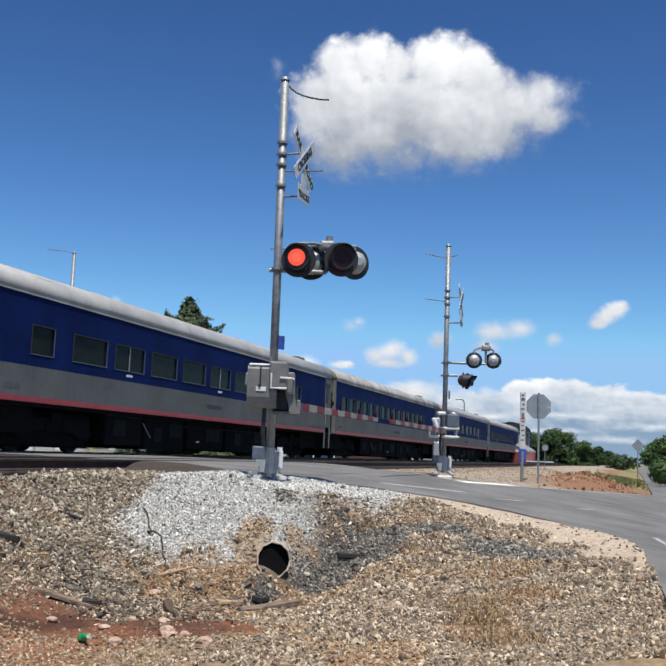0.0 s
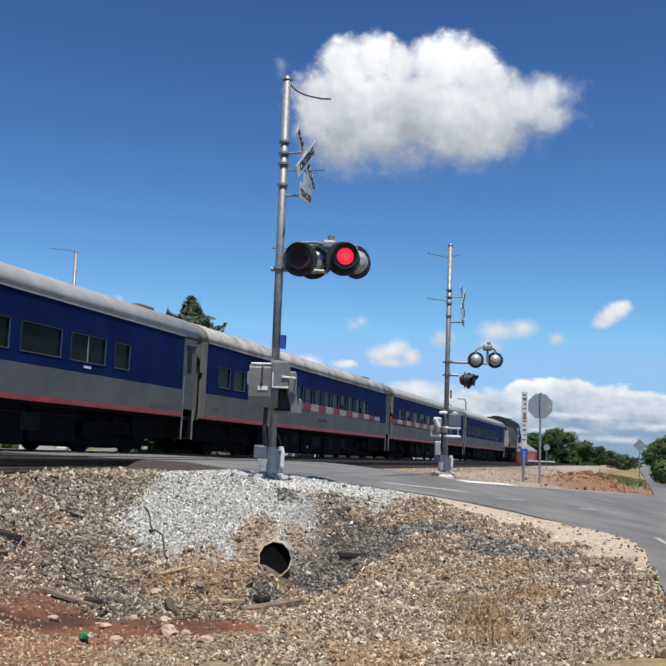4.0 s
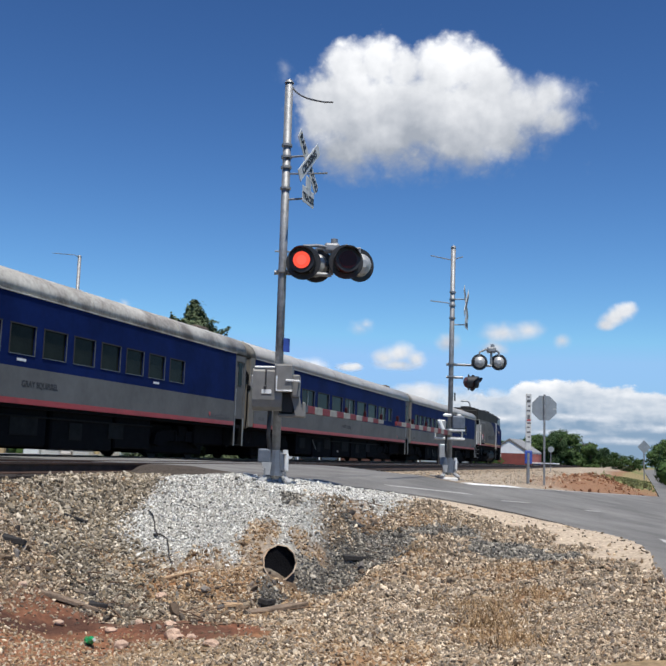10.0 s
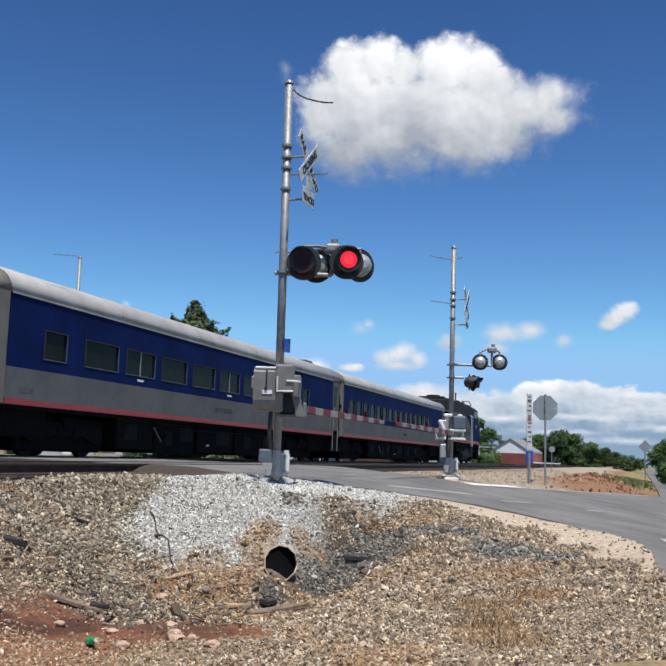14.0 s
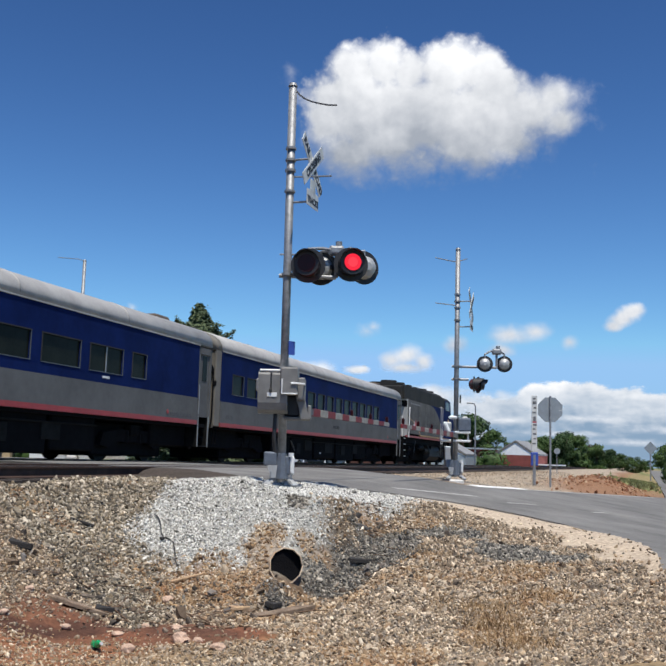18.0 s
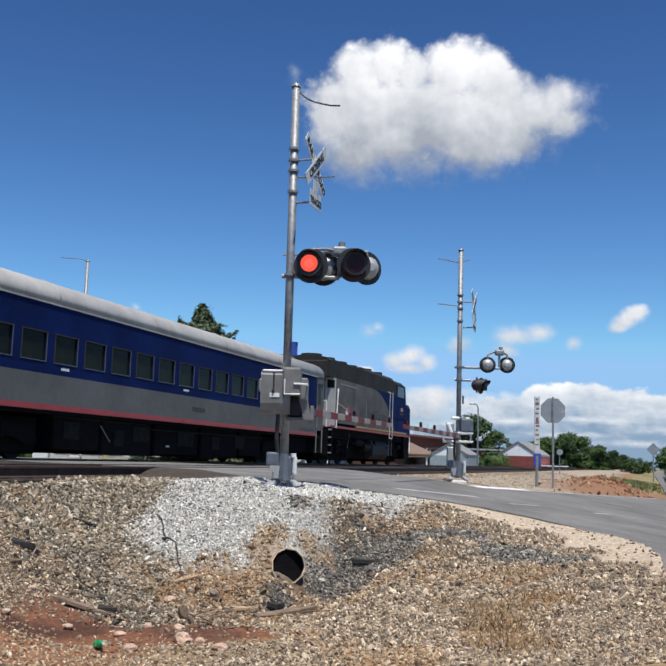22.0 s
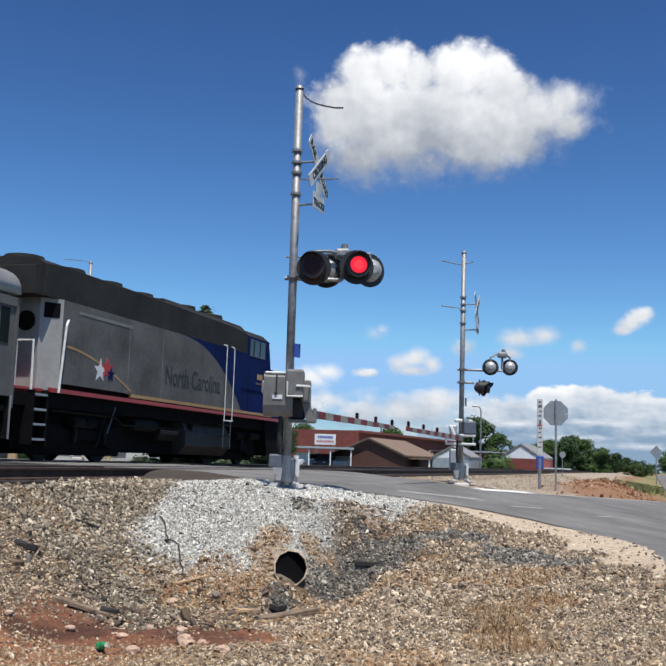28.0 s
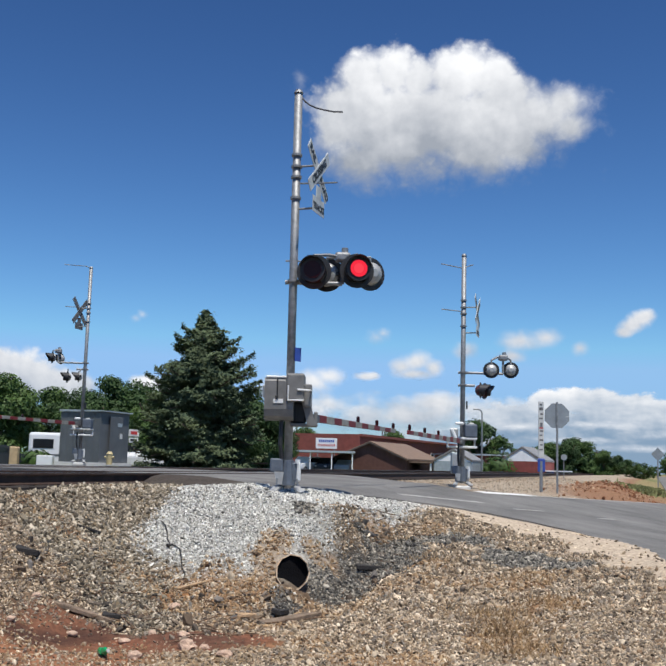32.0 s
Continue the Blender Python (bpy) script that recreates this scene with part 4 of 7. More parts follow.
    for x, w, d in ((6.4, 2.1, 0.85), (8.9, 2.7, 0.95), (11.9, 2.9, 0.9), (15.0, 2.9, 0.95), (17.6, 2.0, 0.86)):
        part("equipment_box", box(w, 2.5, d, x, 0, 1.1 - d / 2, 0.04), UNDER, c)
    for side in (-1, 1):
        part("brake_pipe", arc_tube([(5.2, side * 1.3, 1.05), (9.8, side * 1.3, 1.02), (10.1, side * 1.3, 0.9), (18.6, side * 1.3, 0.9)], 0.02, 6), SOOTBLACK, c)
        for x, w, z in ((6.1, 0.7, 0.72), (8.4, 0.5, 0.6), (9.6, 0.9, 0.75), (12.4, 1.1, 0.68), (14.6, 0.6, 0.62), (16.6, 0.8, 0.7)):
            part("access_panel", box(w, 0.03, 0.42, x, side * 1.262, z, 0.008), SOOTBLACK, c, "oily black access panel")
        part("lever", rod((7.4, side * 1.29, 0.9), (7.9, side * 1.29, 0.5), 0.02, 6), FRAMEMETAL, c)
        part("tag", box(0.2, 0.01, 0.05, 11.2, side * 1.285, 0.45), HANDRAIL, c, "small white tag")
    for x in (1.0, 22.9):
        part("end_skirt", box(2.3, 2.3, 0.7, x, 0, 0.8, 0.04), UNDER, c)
    for x in (3.2, 20.9):
        truck(c, x)
    # roof details
    part("vent_hatch", box(0.95, 0.9, 0.26, end - 0.9, -0.2, ZROOF - 0.02, 0.11, seg=3), SOOT, c, "dark roof vent")
    part("roof_step", box(0.6, 0.1, 0.03, end - 1.9, -1.26, ZTOP + 0.44), ROOFDIRTY, c)
    part("roof_step", box(0.6, 0.1, 0.03, 2.0, -1.26, ZTOP + 0.44), ROOFDIRTY, c)
    for k in range(6):
        part("roof_vent", box(0.5, 0.36, 0.06, 3.5 + 3.2 * k, -0.35, ZROOF - 0.005, 0.02), roofm, c)
    for k in range(1, 5):
        part("roof_seam", loft(roof_profile(HALF + 0.017, ZTOP + 0.06, ZROOF + 0.003), [4.9 * k, 4.9 * k + 0.04]), roofm, c, flat=False)
    return c


car_1 = coach("wide", False, "blue and grey passenger car with wide windows")
car_2 = coach("short", True, "blue and grey passenger car with weathered roof", "GRAY SQUIRREL")
car_3 = coach("wide", False, "blue and grey passenger car with wide divided windows", "PLOTT HOUND")
car_4 = coach("short", False, "blue and grey passenger car coupled to the engine")


def star(r, n=5):
    return [((r if i % 2 == 0 else r * 0.42) * math.sin(math.pi * i / n), (r if i % 2 == 0 else r * 0.42) * math.cos(math.pi * i / n)) for i in range(2 * n)]


def engine():
    """Origin at the rear coupler end; x runs to the nose."""
    e = thing("diesel_locomotive", "blue, grey and black diesel locomotive at the end of the train", "locomotive", tpose(0, TRACK_FAR), "cars of the train")
    zb, zt = 1.66, 3.83
    # the arc between grey and blue on the flanks
    arc = [(7.9 + 4.9 * q, zt - (zt - zb - 0.18) * (q ** 2.3)) for q in [i / 14 for i in range(15)]]
    for side in (-1, 1):
        y0, y1 = side * 1.44, side * 1.5
        part("grey_flank", prism([(1.9, zb + 0.18), *arc[::-1], (1.9, zt)], y0, y1), LOCOGREY, e, "sooty grey painted flank")
        part("blue_flank", prism([*arc, (15.5, zb + 0.18), (15.5, 3.45), (13.3, 3.45), (13.3, zt)], y0, y1), BLUE, e, "deep blue front flank")
        part("sill_stripe", box(14.8, 0.1, 0.10, 9.0, side * 1.47, zb + 0.0), STRIPE, e, "red sill stripe")
        part("gold_stripe", box(10.3, 0.085, 0.09, 10.45, side * 1.475, zb + 0.13), GOLD, e, "gold stripe above the sill")
        curve = [(2.0 + 3.3 * q, 2.75 - 0.85 * q ** 1.7) for q in [i / 10 for i in range(11)]]
        bm = bmesh.new()
        prism([(x, z + 0.03) for x, z in curve] + [(x, z - 0.03) for x, z in curve[::-1]], side * 1.5, side * 1.506, bm)
        part("gold_curve", bm, GOLD, e, "thin gold curve")
        for dx, dz, r, m_ in ((-0.05, -0.02, 0.31, LOGO_W), (0.27, 0.06, 0.31, LOGORED), (0.46, -0.07, 0.20, BLUE)):
            part("star", prism([(3.75 + dx + a, 2.33 + dz + b) for a, b in star(r)], side * 1.5, side * (1.507 + 0.004 * (dx > 0) + 0.004 * (dx > 0.4))), m_, e, "painted star")
        lettering("inscription", "North Carolina", 0.78, LETTER, e, pose(9.1, side * 1.504, 2.50, 90, 0, 0 if side < 0 else 180) @ Matrix.Diagonal((0.78, 1, 1, 1)), 0.002, 0.012)
        for k, x in enumerate((5.1, 7.0)):
            part("panel_seam", box(0.02, 0.01, zt - zb - 0.3, x, side * 1.501, (zt + zb) / 2), BOXGREY, e)
        part("louvre", box(2.6, 0.012, 0.08, 3.9, side * 1.502, 3.62), BOXGREY, e, "dark louvre")
        # upper dark roof flank
        part("roof_flank", prism([(1.2, zt), (13.3, zt), (13.3, 4.5), (12.0, 4.6), (2.0, 4.64), (1.2, 4.58)], side * 1.3, side * 1.44), BLACKROOF, e, "sooty black upper flank")
        # cab with windows
        cabp = part("cab_side", prism([(13.3, 3.45), (15.45, 3.45), (15.4, 3.75), (15.2, 4.46), (13.3, 4.46)], side * 1.38, side * 1.47), BLUE, e, "blue cab side")
        for a, b in ((13.42, 13.74), (13.8, 14.3), (14.36, 14.85)):
            w = tagged(new("cab_window"), "cab side window")
            w.parent = e
            w.matrix_basis = pose((a + b) / 2, side * 1.47, 4.08)
            part("pane", box(b - a - 0.04, 0.02, 0.54, 0, side * 0.004, 0), DARKGLASS, w)
            bm = box(b - a, 0.03, 0.03, 0, side * 0.006, 0.28)
            box(b - a, 0.03, 0.03, 0, side * 0.006, -0.28, bm=bm)
            part("frame", bm, FRAMEMETAL, w)
        part("number_bars", box(0.5, 0.01, 0.2, 14.35, side * 1.506, 3.1), GOLD, e, "short gold bar")
        part("small_bars", box(0.7, 0.01, 0.07, 14.35, side * 1.506, 2.86), SOOT, e)
        part("body_rib", box(2.7, 0.03, 0.05, 14.15, side * 1.51, 2.62), BLUE, e)
        part("cab_door_seam", box(0.02, 0.012, 1.5, 13.35, side * 1.503, 2.55), SOOTBLACK, e)
        # tall grab rails and steps by the cab
        for x in (11.19, 11.8):
            part("handrail", arc_tube([(x, side * 1.5, 3.9), (x, side * 1.62, 3.84), (x, side * 1.62, 1.43)], 0.015, 6), HANDRAIL, e, "tall white handrail")
        part("handrail_foot", arc_tube([(11.15, side * 1.62, 1.42), (11.84, side * 1.62, 1.42)], 0.02, 6), HANDRAIL, e)
        part("step_hanger", rod((11.2, side * 1.6, 1.5), (11.2, side * 1.6, 0.5), 0.016, 6), FRAMEMETAL, e)
        part("step_hanger", rod((11.75, side * 1.6, 1.5), (11.75, side * 1.6, 0.5), 0.016, 6), FRAMEMETAL, e)
        for k in range(3):
            part("step", box(0.6, 0.22, 0.04, 11.48, side * 1.5, 0.55 + 0.36 * k), WHEEL, e)
        part("front_handrail", arc_tube([(16.75, side * 1.3, 2.6), (17.0, side * 1.35, 2.5), (17.0, side * 1.35, 1.3), (16.7, side * 1.4, 0.7)], 0.025, 6), HANDRAIL, e, "white front handrail")
        # rear corner
        a = Vector((1.9, side * 1.5, 0))
        b = Vector((1.5, side * 1.14, 0))
        d = b - a
        ang = math.degrees(math.atan2(d.y, d.x))
        ch = part("rear_chamfer", box(d.length, 0.06, zt - zb, d.length / 2, 0, (zt + zb) / 2), ENDGREY, e, "grey rear corner panel", pose(a.x, a.y, 0, 0, 0, ang))
        # no hole is cut; the opening's shade is a black block
        part("vent_opening", box(0.38, 0.08, 0.36, 0.27, 0, 3.55), UNDER, ch, "black block for the shaded air opening")
        part("rear_handrail", arc_tube([(2.0, side * 1.6, 3.35), (1.9, side * 1.62, 3.2), (1.75, side * 1.62, 1.6)], 0.03, 6), HANDRAIL, e, "white rear handrail")
        part("platform_rail", arc_tube([(0.95, side * 0.5, 2.75), (0.95, side * 1.40, 2.75), (0.95, side * 1.42, 1.62)], 0.03, 6), HANDRAIL, e, "white platform rail")
        part("platform_rail", arc_tube([(0.95, side * 0.95, 2.75), (0.95, side * 0.95, 1.62)], 0.03, 6), HANDRAIL, e)
        for k in range(4):
            part("ladder_step", box(0.5, 0.3, 0.05, 1.25, side * 1.35, 0.5 + 0.34 * k), TRIM, e)
        for x in (0.98, 1.52):
            part("ladder_side", box(0.04, 0.3, 1.25, x, side * 1.36, 1.0), UNDER, e)
        # trucks
        for x in (3.7, 13.1):
            part("truck_frame", prism([(x - 2.0, 0.4), (x - 1.8, 0.95), (x - 0.8, 0.8), (x + 0.8, 0.8), (x + 1.8, 0.95), (x + 2.0, 0.4), (x + 1.4, 0.34), (x + 0.7, 0.55), (x - 0.7, 0.55), (x - 1.4, 0.34)], side * 0.95, side * 1.12), UNDER, e)
            part("brake_cylinder", cyl(0.13, 0.5, 12, m=pose(x - 0.25, side * 1.25, 1.0, 0, 90, 0)), UNDER, e)
            part("sand_pipe", rod((x + 1.0, side * 1.15, 1.25), (x + 0.6, side * 1.15, 0.4), 0.03), WHEEL, e)
    for x in (3.7, 13.1):
        for dx in (-1.3, 1.3):
            WHEELS.append((e, part("wheelset", wheel_pair(0.5), WHEEL, e, m=pose(x + dx, 0, 0.5)), x + dx, 0.5))
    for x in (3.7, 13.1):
        # added black block, fills the engine truck between its wheels
        part("wheel_gap_fill", box(4.4, 1.84, 0.98, x, 0, 0.65, 0.05), UNDER, e)
    part("rear_platform", box(1.5, 2.6, 0.12, 0.85, 0, 1.62), STRIPE, e, "red rear platform edge")
    part("rear_wall", box(0.06, 2.32, zt - zb, 1.5, 0, (zt + zb) / 2), ENDGREY, e, "grey rear wall")
    for y in (-0.8, 0.8):
        part("round_window", cyl(0.24, 0.03, 24, m=pose(1.47, y, 3.28, 0, -90, 0)), GLASS, e, "round rear window")
    part("rear_door", box(0.03, 0.7, 1.9, 1.46, 0.0, 2.65, 0.01), GREY, e)
    part("rear_roof", prism([(0.9, zt + 0.004), (2.0, zt + 0.004), (2.0, 4.62), (1.3, 4.60), (0.9, 4.5)], -1.36, 1.36), BLACKROOF, e)
    part("roof", loft([(-1.43, 4.56), (-1.2, 4.72), (-0.5, 4.80), (0.5, 4.80), (1.2, 4.72), (1.43, 4.56), (1.3, 4.3), (-1.3, 4.3)], [1.2, 6, 12.9]), BLACKROOF, e, "sooty black roof")
    part("roof_hump", loft([(-1.3, 4.6), (-1.1, 4.82), (-0.5, 4.91), (0.5, 4.91), (1.1, 4.82), (1.3, 4.6)], [7.6, 10, 13.4]), BLACKROOF, e, "sooty raised roof")
    part("cab_roof", loft([(-1.46, 4.44), (-1.15, 4.70), (0, 4.80), (1.15, 4.70), (1.46, 4.44)], [13.3, 15.34]), BLACKROOF, e, "dark cab roof")
    part("cab_hatch", box(0.7, 0.9, 0.14, 14.3, -0.25, 4.8, 0.04), BLACKROOF, e, "raised cab hatch")
    part("inner_body", box(12.8, 2.7, 2.6, 8.7, 0, 3.0), UNDER, e)
    part("frame", box(16.2, 2.6, 0.36, 8.3, 0, 1.44), UNDER, e, "black underframe")
    part("cab_inside", box(1.6, 2.6, 0.9, 14.3, 0, 3.95), UNDER, e)
    part("cab_front", prism([(15.38, 3.4), (15.44, 3.4), (15.22, 4.46), (15.16, 4.46)], -1.42, 1.42), BLUE, e)
    for y in (-0.7, 0.7):
        part("windscreen", box(0.03, 1.0, 0.5, 15.36, y, 4.02, m=None), DARKGLASS, e, "windscreen pane")
    part("nose", loft([(-1.45, 1.7), (-1.45, 3.25), (-1.35, 3.48), (-1.1, 3.58), (1.1, 3.58), (1.35, 3.48), (1.45, 3.25), (1.45, 1.7)], [15.4, 16.2, 16.62]), BLUE, e, "deep blue nose")
    part("headlight", cyl(0.14, 0.06, 16, m=pose(16.6, 0, 3.05, 0, 90, 0)), TRIM, e)
    part("pilot", prism([(15.6, 0.35), (16.75, 0.35), (16.75, 1.66), (15.2, 1.66)], -1.38, 1.38), UNDER, e, "black pilot")
    part("front_stripe", box(0.03, 2.9, 0.1, 16.64, 0, 1.72), STRIPE, e)
    part("coupler", box(0.8, 0.3, 0.3, 17.0, 0, 0.86, 0.05), UNDER, e)
    part("coupler", box(1.0, 0.3, 0.3, 0.1, 0, 0.86, 0.05), UNDER, e)
    bm = loft([(-1.3, 0.95), (-1.3, 0.55), (-1.05, 0.28), (1.05, 0.28), (1.3, 0.55), (1.3, 0.95), (1.1, 1.3), (-1.1, 1.3)], [9.1, 12.4])
    for x, z, r, ln in ((3.0, 0.98, 0.13, 0.9), (5.9, 1.05, 0.16, 1.3), (7.3, 0.85, 0.2, 1.1), (14.2, 1.0, 0.12, 0.8)):
        for side in (-1, 1):
            part("air_reservoir", cyl(r, ln, 14, m=pose(x, side * 1.22, z, 0, 90, 0)), SOOTBLACK, e, "sooty air reservoir")
    for side in (-1, 1):
        part("brake_pipe", arc_tube([(1.9, side * 1.36, 1.2), (4.8, side * 1.36, 1.18), (5.2, side * 1.36, 1.0), (8.8, side * 1.36, 1.0)], 0.025, 6), SOOTBLACK, e, "long brake pipe")
        for x in (3.2, 4.6, 12.3, 13.6):
            part("spring_hanger", box(0.12, 0.1, 0.5, x, side * 1.2, 0.72, 0.02), SOOTBLACK, e)
        part("bright_lever", rod((4.9, side * 1.3, 1.45), (4.55, side * 1.3, 0.75), 0.02, 6), FRAMEMETAL, e)
        part("tank_filler", cyl(0.07, 0.22, 10, m=pose(9.5, side * 1.26, 1.0)), SOOTBLACK, e)
    # added black block along the belly, closes the gaps below the frame
    part("belly_fill", box(14.6, 1.7, 1.05, 8.4, 0, 0.8), UNDER, e)
    part("fuel_tank", bm, mat("dusty_black_steel", (0.035, 0.033, 0.03), 0.7, 0.1, 0.3, 3), e, "dusty black fuel tank")
    for x, r in ((1.9, 0.5), (3.6, 0.58), (5.5, 0.58), (7.3, 0.58), (10.3, 0.5), (12.3, 0.55)):
        part("roof_fan", cyl(r, 0.2, 20, r * 0.94, m=pose(x, -0.3, 4.72 if x < 7.5 else 4.84)), BLACKROOF, e, "round roof fan")
    part("exhaust_hatch", box(1.6, 1.3, 0.2, 8.9, -0.2, 4.84, 0.04), BLACKROOF, e)
    part("horn", arc_tube([(13.9, 0.1, 4.6), (13.9, 0.1, 4.78), (14.3, 0.1, 4.78)], 0.05, 8), BLACKROOF, e)
    return e


loco = engine()


def train_pos(t):
    """How far the train has rolled, in metres."""
    if t <= 29.0:
        return 3.6597 * (t - 15) - 0.00154 * (t - 15) ** 2
    base = 3.6597 * 14 - 0.00154 * 196
    for (a, da), (b, db) in zip(JUMP, JUMP[1:]):
        if t <= b:
            return base + da + (db - da) * (t - a) / (b - a)
    return base + JUMP[-1][1]


JUMP = ((29.0, 0.0), (29.1, 0.4), (29.2, 1.5), (29.3, 3.75), (29.4, 6.65), (29.5, 9.55), (29.6, 12.4), (29.7, 15.3), (30.0, 24.0), (31.0, 53.0), (32.0, 82.0))
STARTS = ((car_1, -37.1), (car_2, -11.2), (car_3, 14.75), (car_4, 40.6), (loco, 65.4))


def motions():
    times = [0, 4, 8, 12, 16, 20, 24, 27, 28, 28.6, 28.8, 28.9] + [t for t, _ in JUMP]
    for car, s15 in STARTS:
        walk(car, [(t, tpose(s15 - train_pos(t), TRACK_FAR)) for t in times])
    turns = [0.18 * k for k in range(161)] + [29 + 0.02 * k for k in range(36)]
    for car, wheel, x, r in WHEELS:
        rows = [(t, pose(x, 0, r, 0, -math.degrees((train_pos(t) - train_pos(0)) / r), 0)) for t in turns]
        walk(wheel, rows + [(32.0, rows[-1][1])])


# ---- the other masts, signs and hut ----
mast_right, _ = mast(
    pose(2.98, 24.5, -0.13), 5.72, "galvanised crossing mast with lights seen from behind",
    75, [(2.74, (1.0, 0.0), [(0.7, -0.05, 0.08, 178, None), (1.2, 0.05, 0.1, 172, None)]), (2.42, (0.3, 0.0), [(0.42, -0.1, -0.12, 75, None, MAROON), (0.55, 0.1, -0.12, 105, None, MAROON)])],
    180, (5.27, 180 + TURN, 1.03, 0.0, 0.45), small=True, buck=(1.05, 38, -0.1),
    wires=(((0, 0, 5.4), ((-0.12, 0, 5.42), (-0.58, -0.02, 5.5))), ((0, 0, 5.42), ((0.24, 0, 5.5),)), ((0, 0, 4.28), ((-0.12, 0, 4.3), (-0.56, 0, 4.34)))))
mast_far, _ = mast(
    pose(-9.16, 34.5, 0.13), 6.85, "galvanised crossing mast beside the grey equipment hut",
    -107.5, [(3.42, (-0.95, -0.1), [(-1.1, -0.25, 0.15, -60, None), (-0.9, 0.1, 0.15, -100, None)]), (3.2, (-0.3, 0.0), [(-0.15, -0.2, -0.28, -70, None), (-0.6, 0.0, -0.28, -60, None)])],
    180, (6.5, 180 + TURN, 1.28, 0.0, 0.45), small=True, buck=(1.22, 45, 0.02, "back"),
    wires=(((0, 0, 6.85), ((-0.2, 0, 6.92), (-0.95, -0.05, 6.95))), ((0, 0, 5.4), ((-0.3, 0, 5.42), (-0.85, 0, 5.44)))))


def octagon(r):
    return [(r * math.cos(radians(22.5 + 45 * k)), r * math.sin(radians(22.5 + 45 * k))) for k in range(8)]


SIGNBACK = mat("bare_aluminium_sign_back", (0.30, 0.32, 0.33), 0.55, 0.5, 0.12, 5)
stop = thing("stop_sign", "octagonal stop sign seen from its bare aluminium back", "road sign", pose(6.70, 30.8, -0.57))
part("post", box(0.06, 0.05, 2.95, 0, 0, 1.475, 0.008), GALV, stop, "galvanised steel post")
part("sign_face", prism([(x, z + 2.52) for x, z in octagon(0.415)], 0.03, 0.036), SIGNBACK, stop, "bare aluminium back")
part("red_face", prism([(x, z + 2.52) for x, z in octagon(0.41)], 0.037, 0.04), REDSHEET, stop, "red front")
part("bolt", cyl(0.012, 0.02, 8, m=pose(0, 0.03, 2.7, 90, 0, 0)), GALV, stop)
part("sticker", box(0.09, 0.004, 0.03, 0.32, 0.027, 2.5), WHITE, stop, "small pale sticker")

marker = thing("cable_marker_post", "white warning marker post with blue lower band", "marker post", pose(6.2, 30.8, -0.57))
part("pole", cyl(0.05, 1.1, 12), GALV, marker)
part("blue_band", box(0.23, 0.06, 0.42, 0.01, 0, 0.97, 0.02), BLUESIGN, marker, "blue band")
part("white_panel", box(0.17, 0.05, 1.75, 0, 0, 2.08, 0.01), WHITE, marker, "white panel with dark marks")
for k, (z, h) in enumerate(((2.85, 0.05), (2.72, 0.09), (2.56, 0.05), (2.42, 0.05), (2.22, 0.14), (2.03, 0.05), (1.9, 0.04), (1.75, 0.05), (1.6, 0.04), (1.45, 0.04))):
    part("dark_mark", box(0.11 if k % 2 else 0.08, 0.006, h, 0.01 * (k % 3 - 1), -0.027, z), FADED, marker)
part("red_mark", box(0.12, 0.006, 0.04, 0, -0.027, 2.12), REDSHEET, marker)

HUTMAT = mat("grey_galvanised_sheet", (0.13, 0.137, 0.142), 0.55, 0.3, 0.15, 2.0)
HUTROOF = mat("pale_hut_roof", (0.42, 0.46, 0.47), 0.5, 0.4, 0.15, 3)
hut = thing("equipment_hut", "grey sheet-metal signal equipment hut", "equipment hut", pose(-10.25, 40.8, 0.0, 0, 0, -24))
part("wall_shell", box(2.0, 1.9, 2.1, 0, 0, 1.05, 0.01), HUTMAT, hut, "grey ribbed metal walls")
part("roof", prism([(-1.06, 2.1), (1.12, 2.1), (1.12, 2.15), (-1.06, 2.19)], -1.02, 1.02), HUTROOF, hut, "pale metal roof")
for k in range(7):
    part("wall_rib", box(0.03, 0.02, 2.06, -1.0 + 0.33 * k, -0.955, 1.05), HUTMAT, hut)
part("door", box(0.02, 0.85, 1.85, 1.08, 0, 1.0, 0.008), HUTMAT, hut)
part("vent", box(0.02, 0.3, 0.15, 1.092, 0.2, 1.6), HUTROOF, hut)
part("notice", box(0.02, 0.16, 0.22, 1.095, 0.3, 1.15), WHITE, hut, "small white notice")
part("base", box(2.4, 2.0, 0.12, 0, 0, 0.0), CONCRETE, hut)

# ---- culvert, litter ----
def pipe_mesh(r, t, ln, n=11):
    bm = bmesh.new()
    rings = []
    for rr, y in ((r, ln), (r, 0), (r - t, 0), (r - t, ln)):
        rings.append([bm.verts.new((rr * math.cos(2 * math.pi * i / n) * (1 + 0.02 * math.sin(3.7 * i)), y + (0.03 * math.sin(5.0 * i) if y == 0 else 0), rr * math.sin(2 * math.pi * i / n) * (1.04 + 0.02 * math.cos(2.3 * i)))) for i in range(n)])
    for a, b in zip(rings, rings[1:]):
        for i in range(n):
            j = (i + 1) % n
            bm.faces.new((a[i], a[j], b[j], b[i]))
    bmesh.ops.recalc_face_normals(bm, faces=bm.faces[:])
    return bm


PIPEMAT = mat("rusty_culvert_rim", (0.80, 0.66, 0.48), 0.8, 0.0, 0.3, 5, second=(0.42, 0.26, 0.15))
culvert = thing("culvert_pipe", "rusty round culvert pipe opening in the bank", "pipe", pose(-0.545, 11.93, -1.042, -8, 0, 9))
part("pipe", pipe_mesh(0.206, 0.012, 3.0), PIPEMAT, culvert, "corroded steel pipe")
# the pipe's inner shade is painted: black lining and an added black disc
part("lining", pipe_mesh(0.188, 0.004, 2.9), UNDER, culvert, "black inside, its shade put into the colour", pose(0, 0.05, 0))
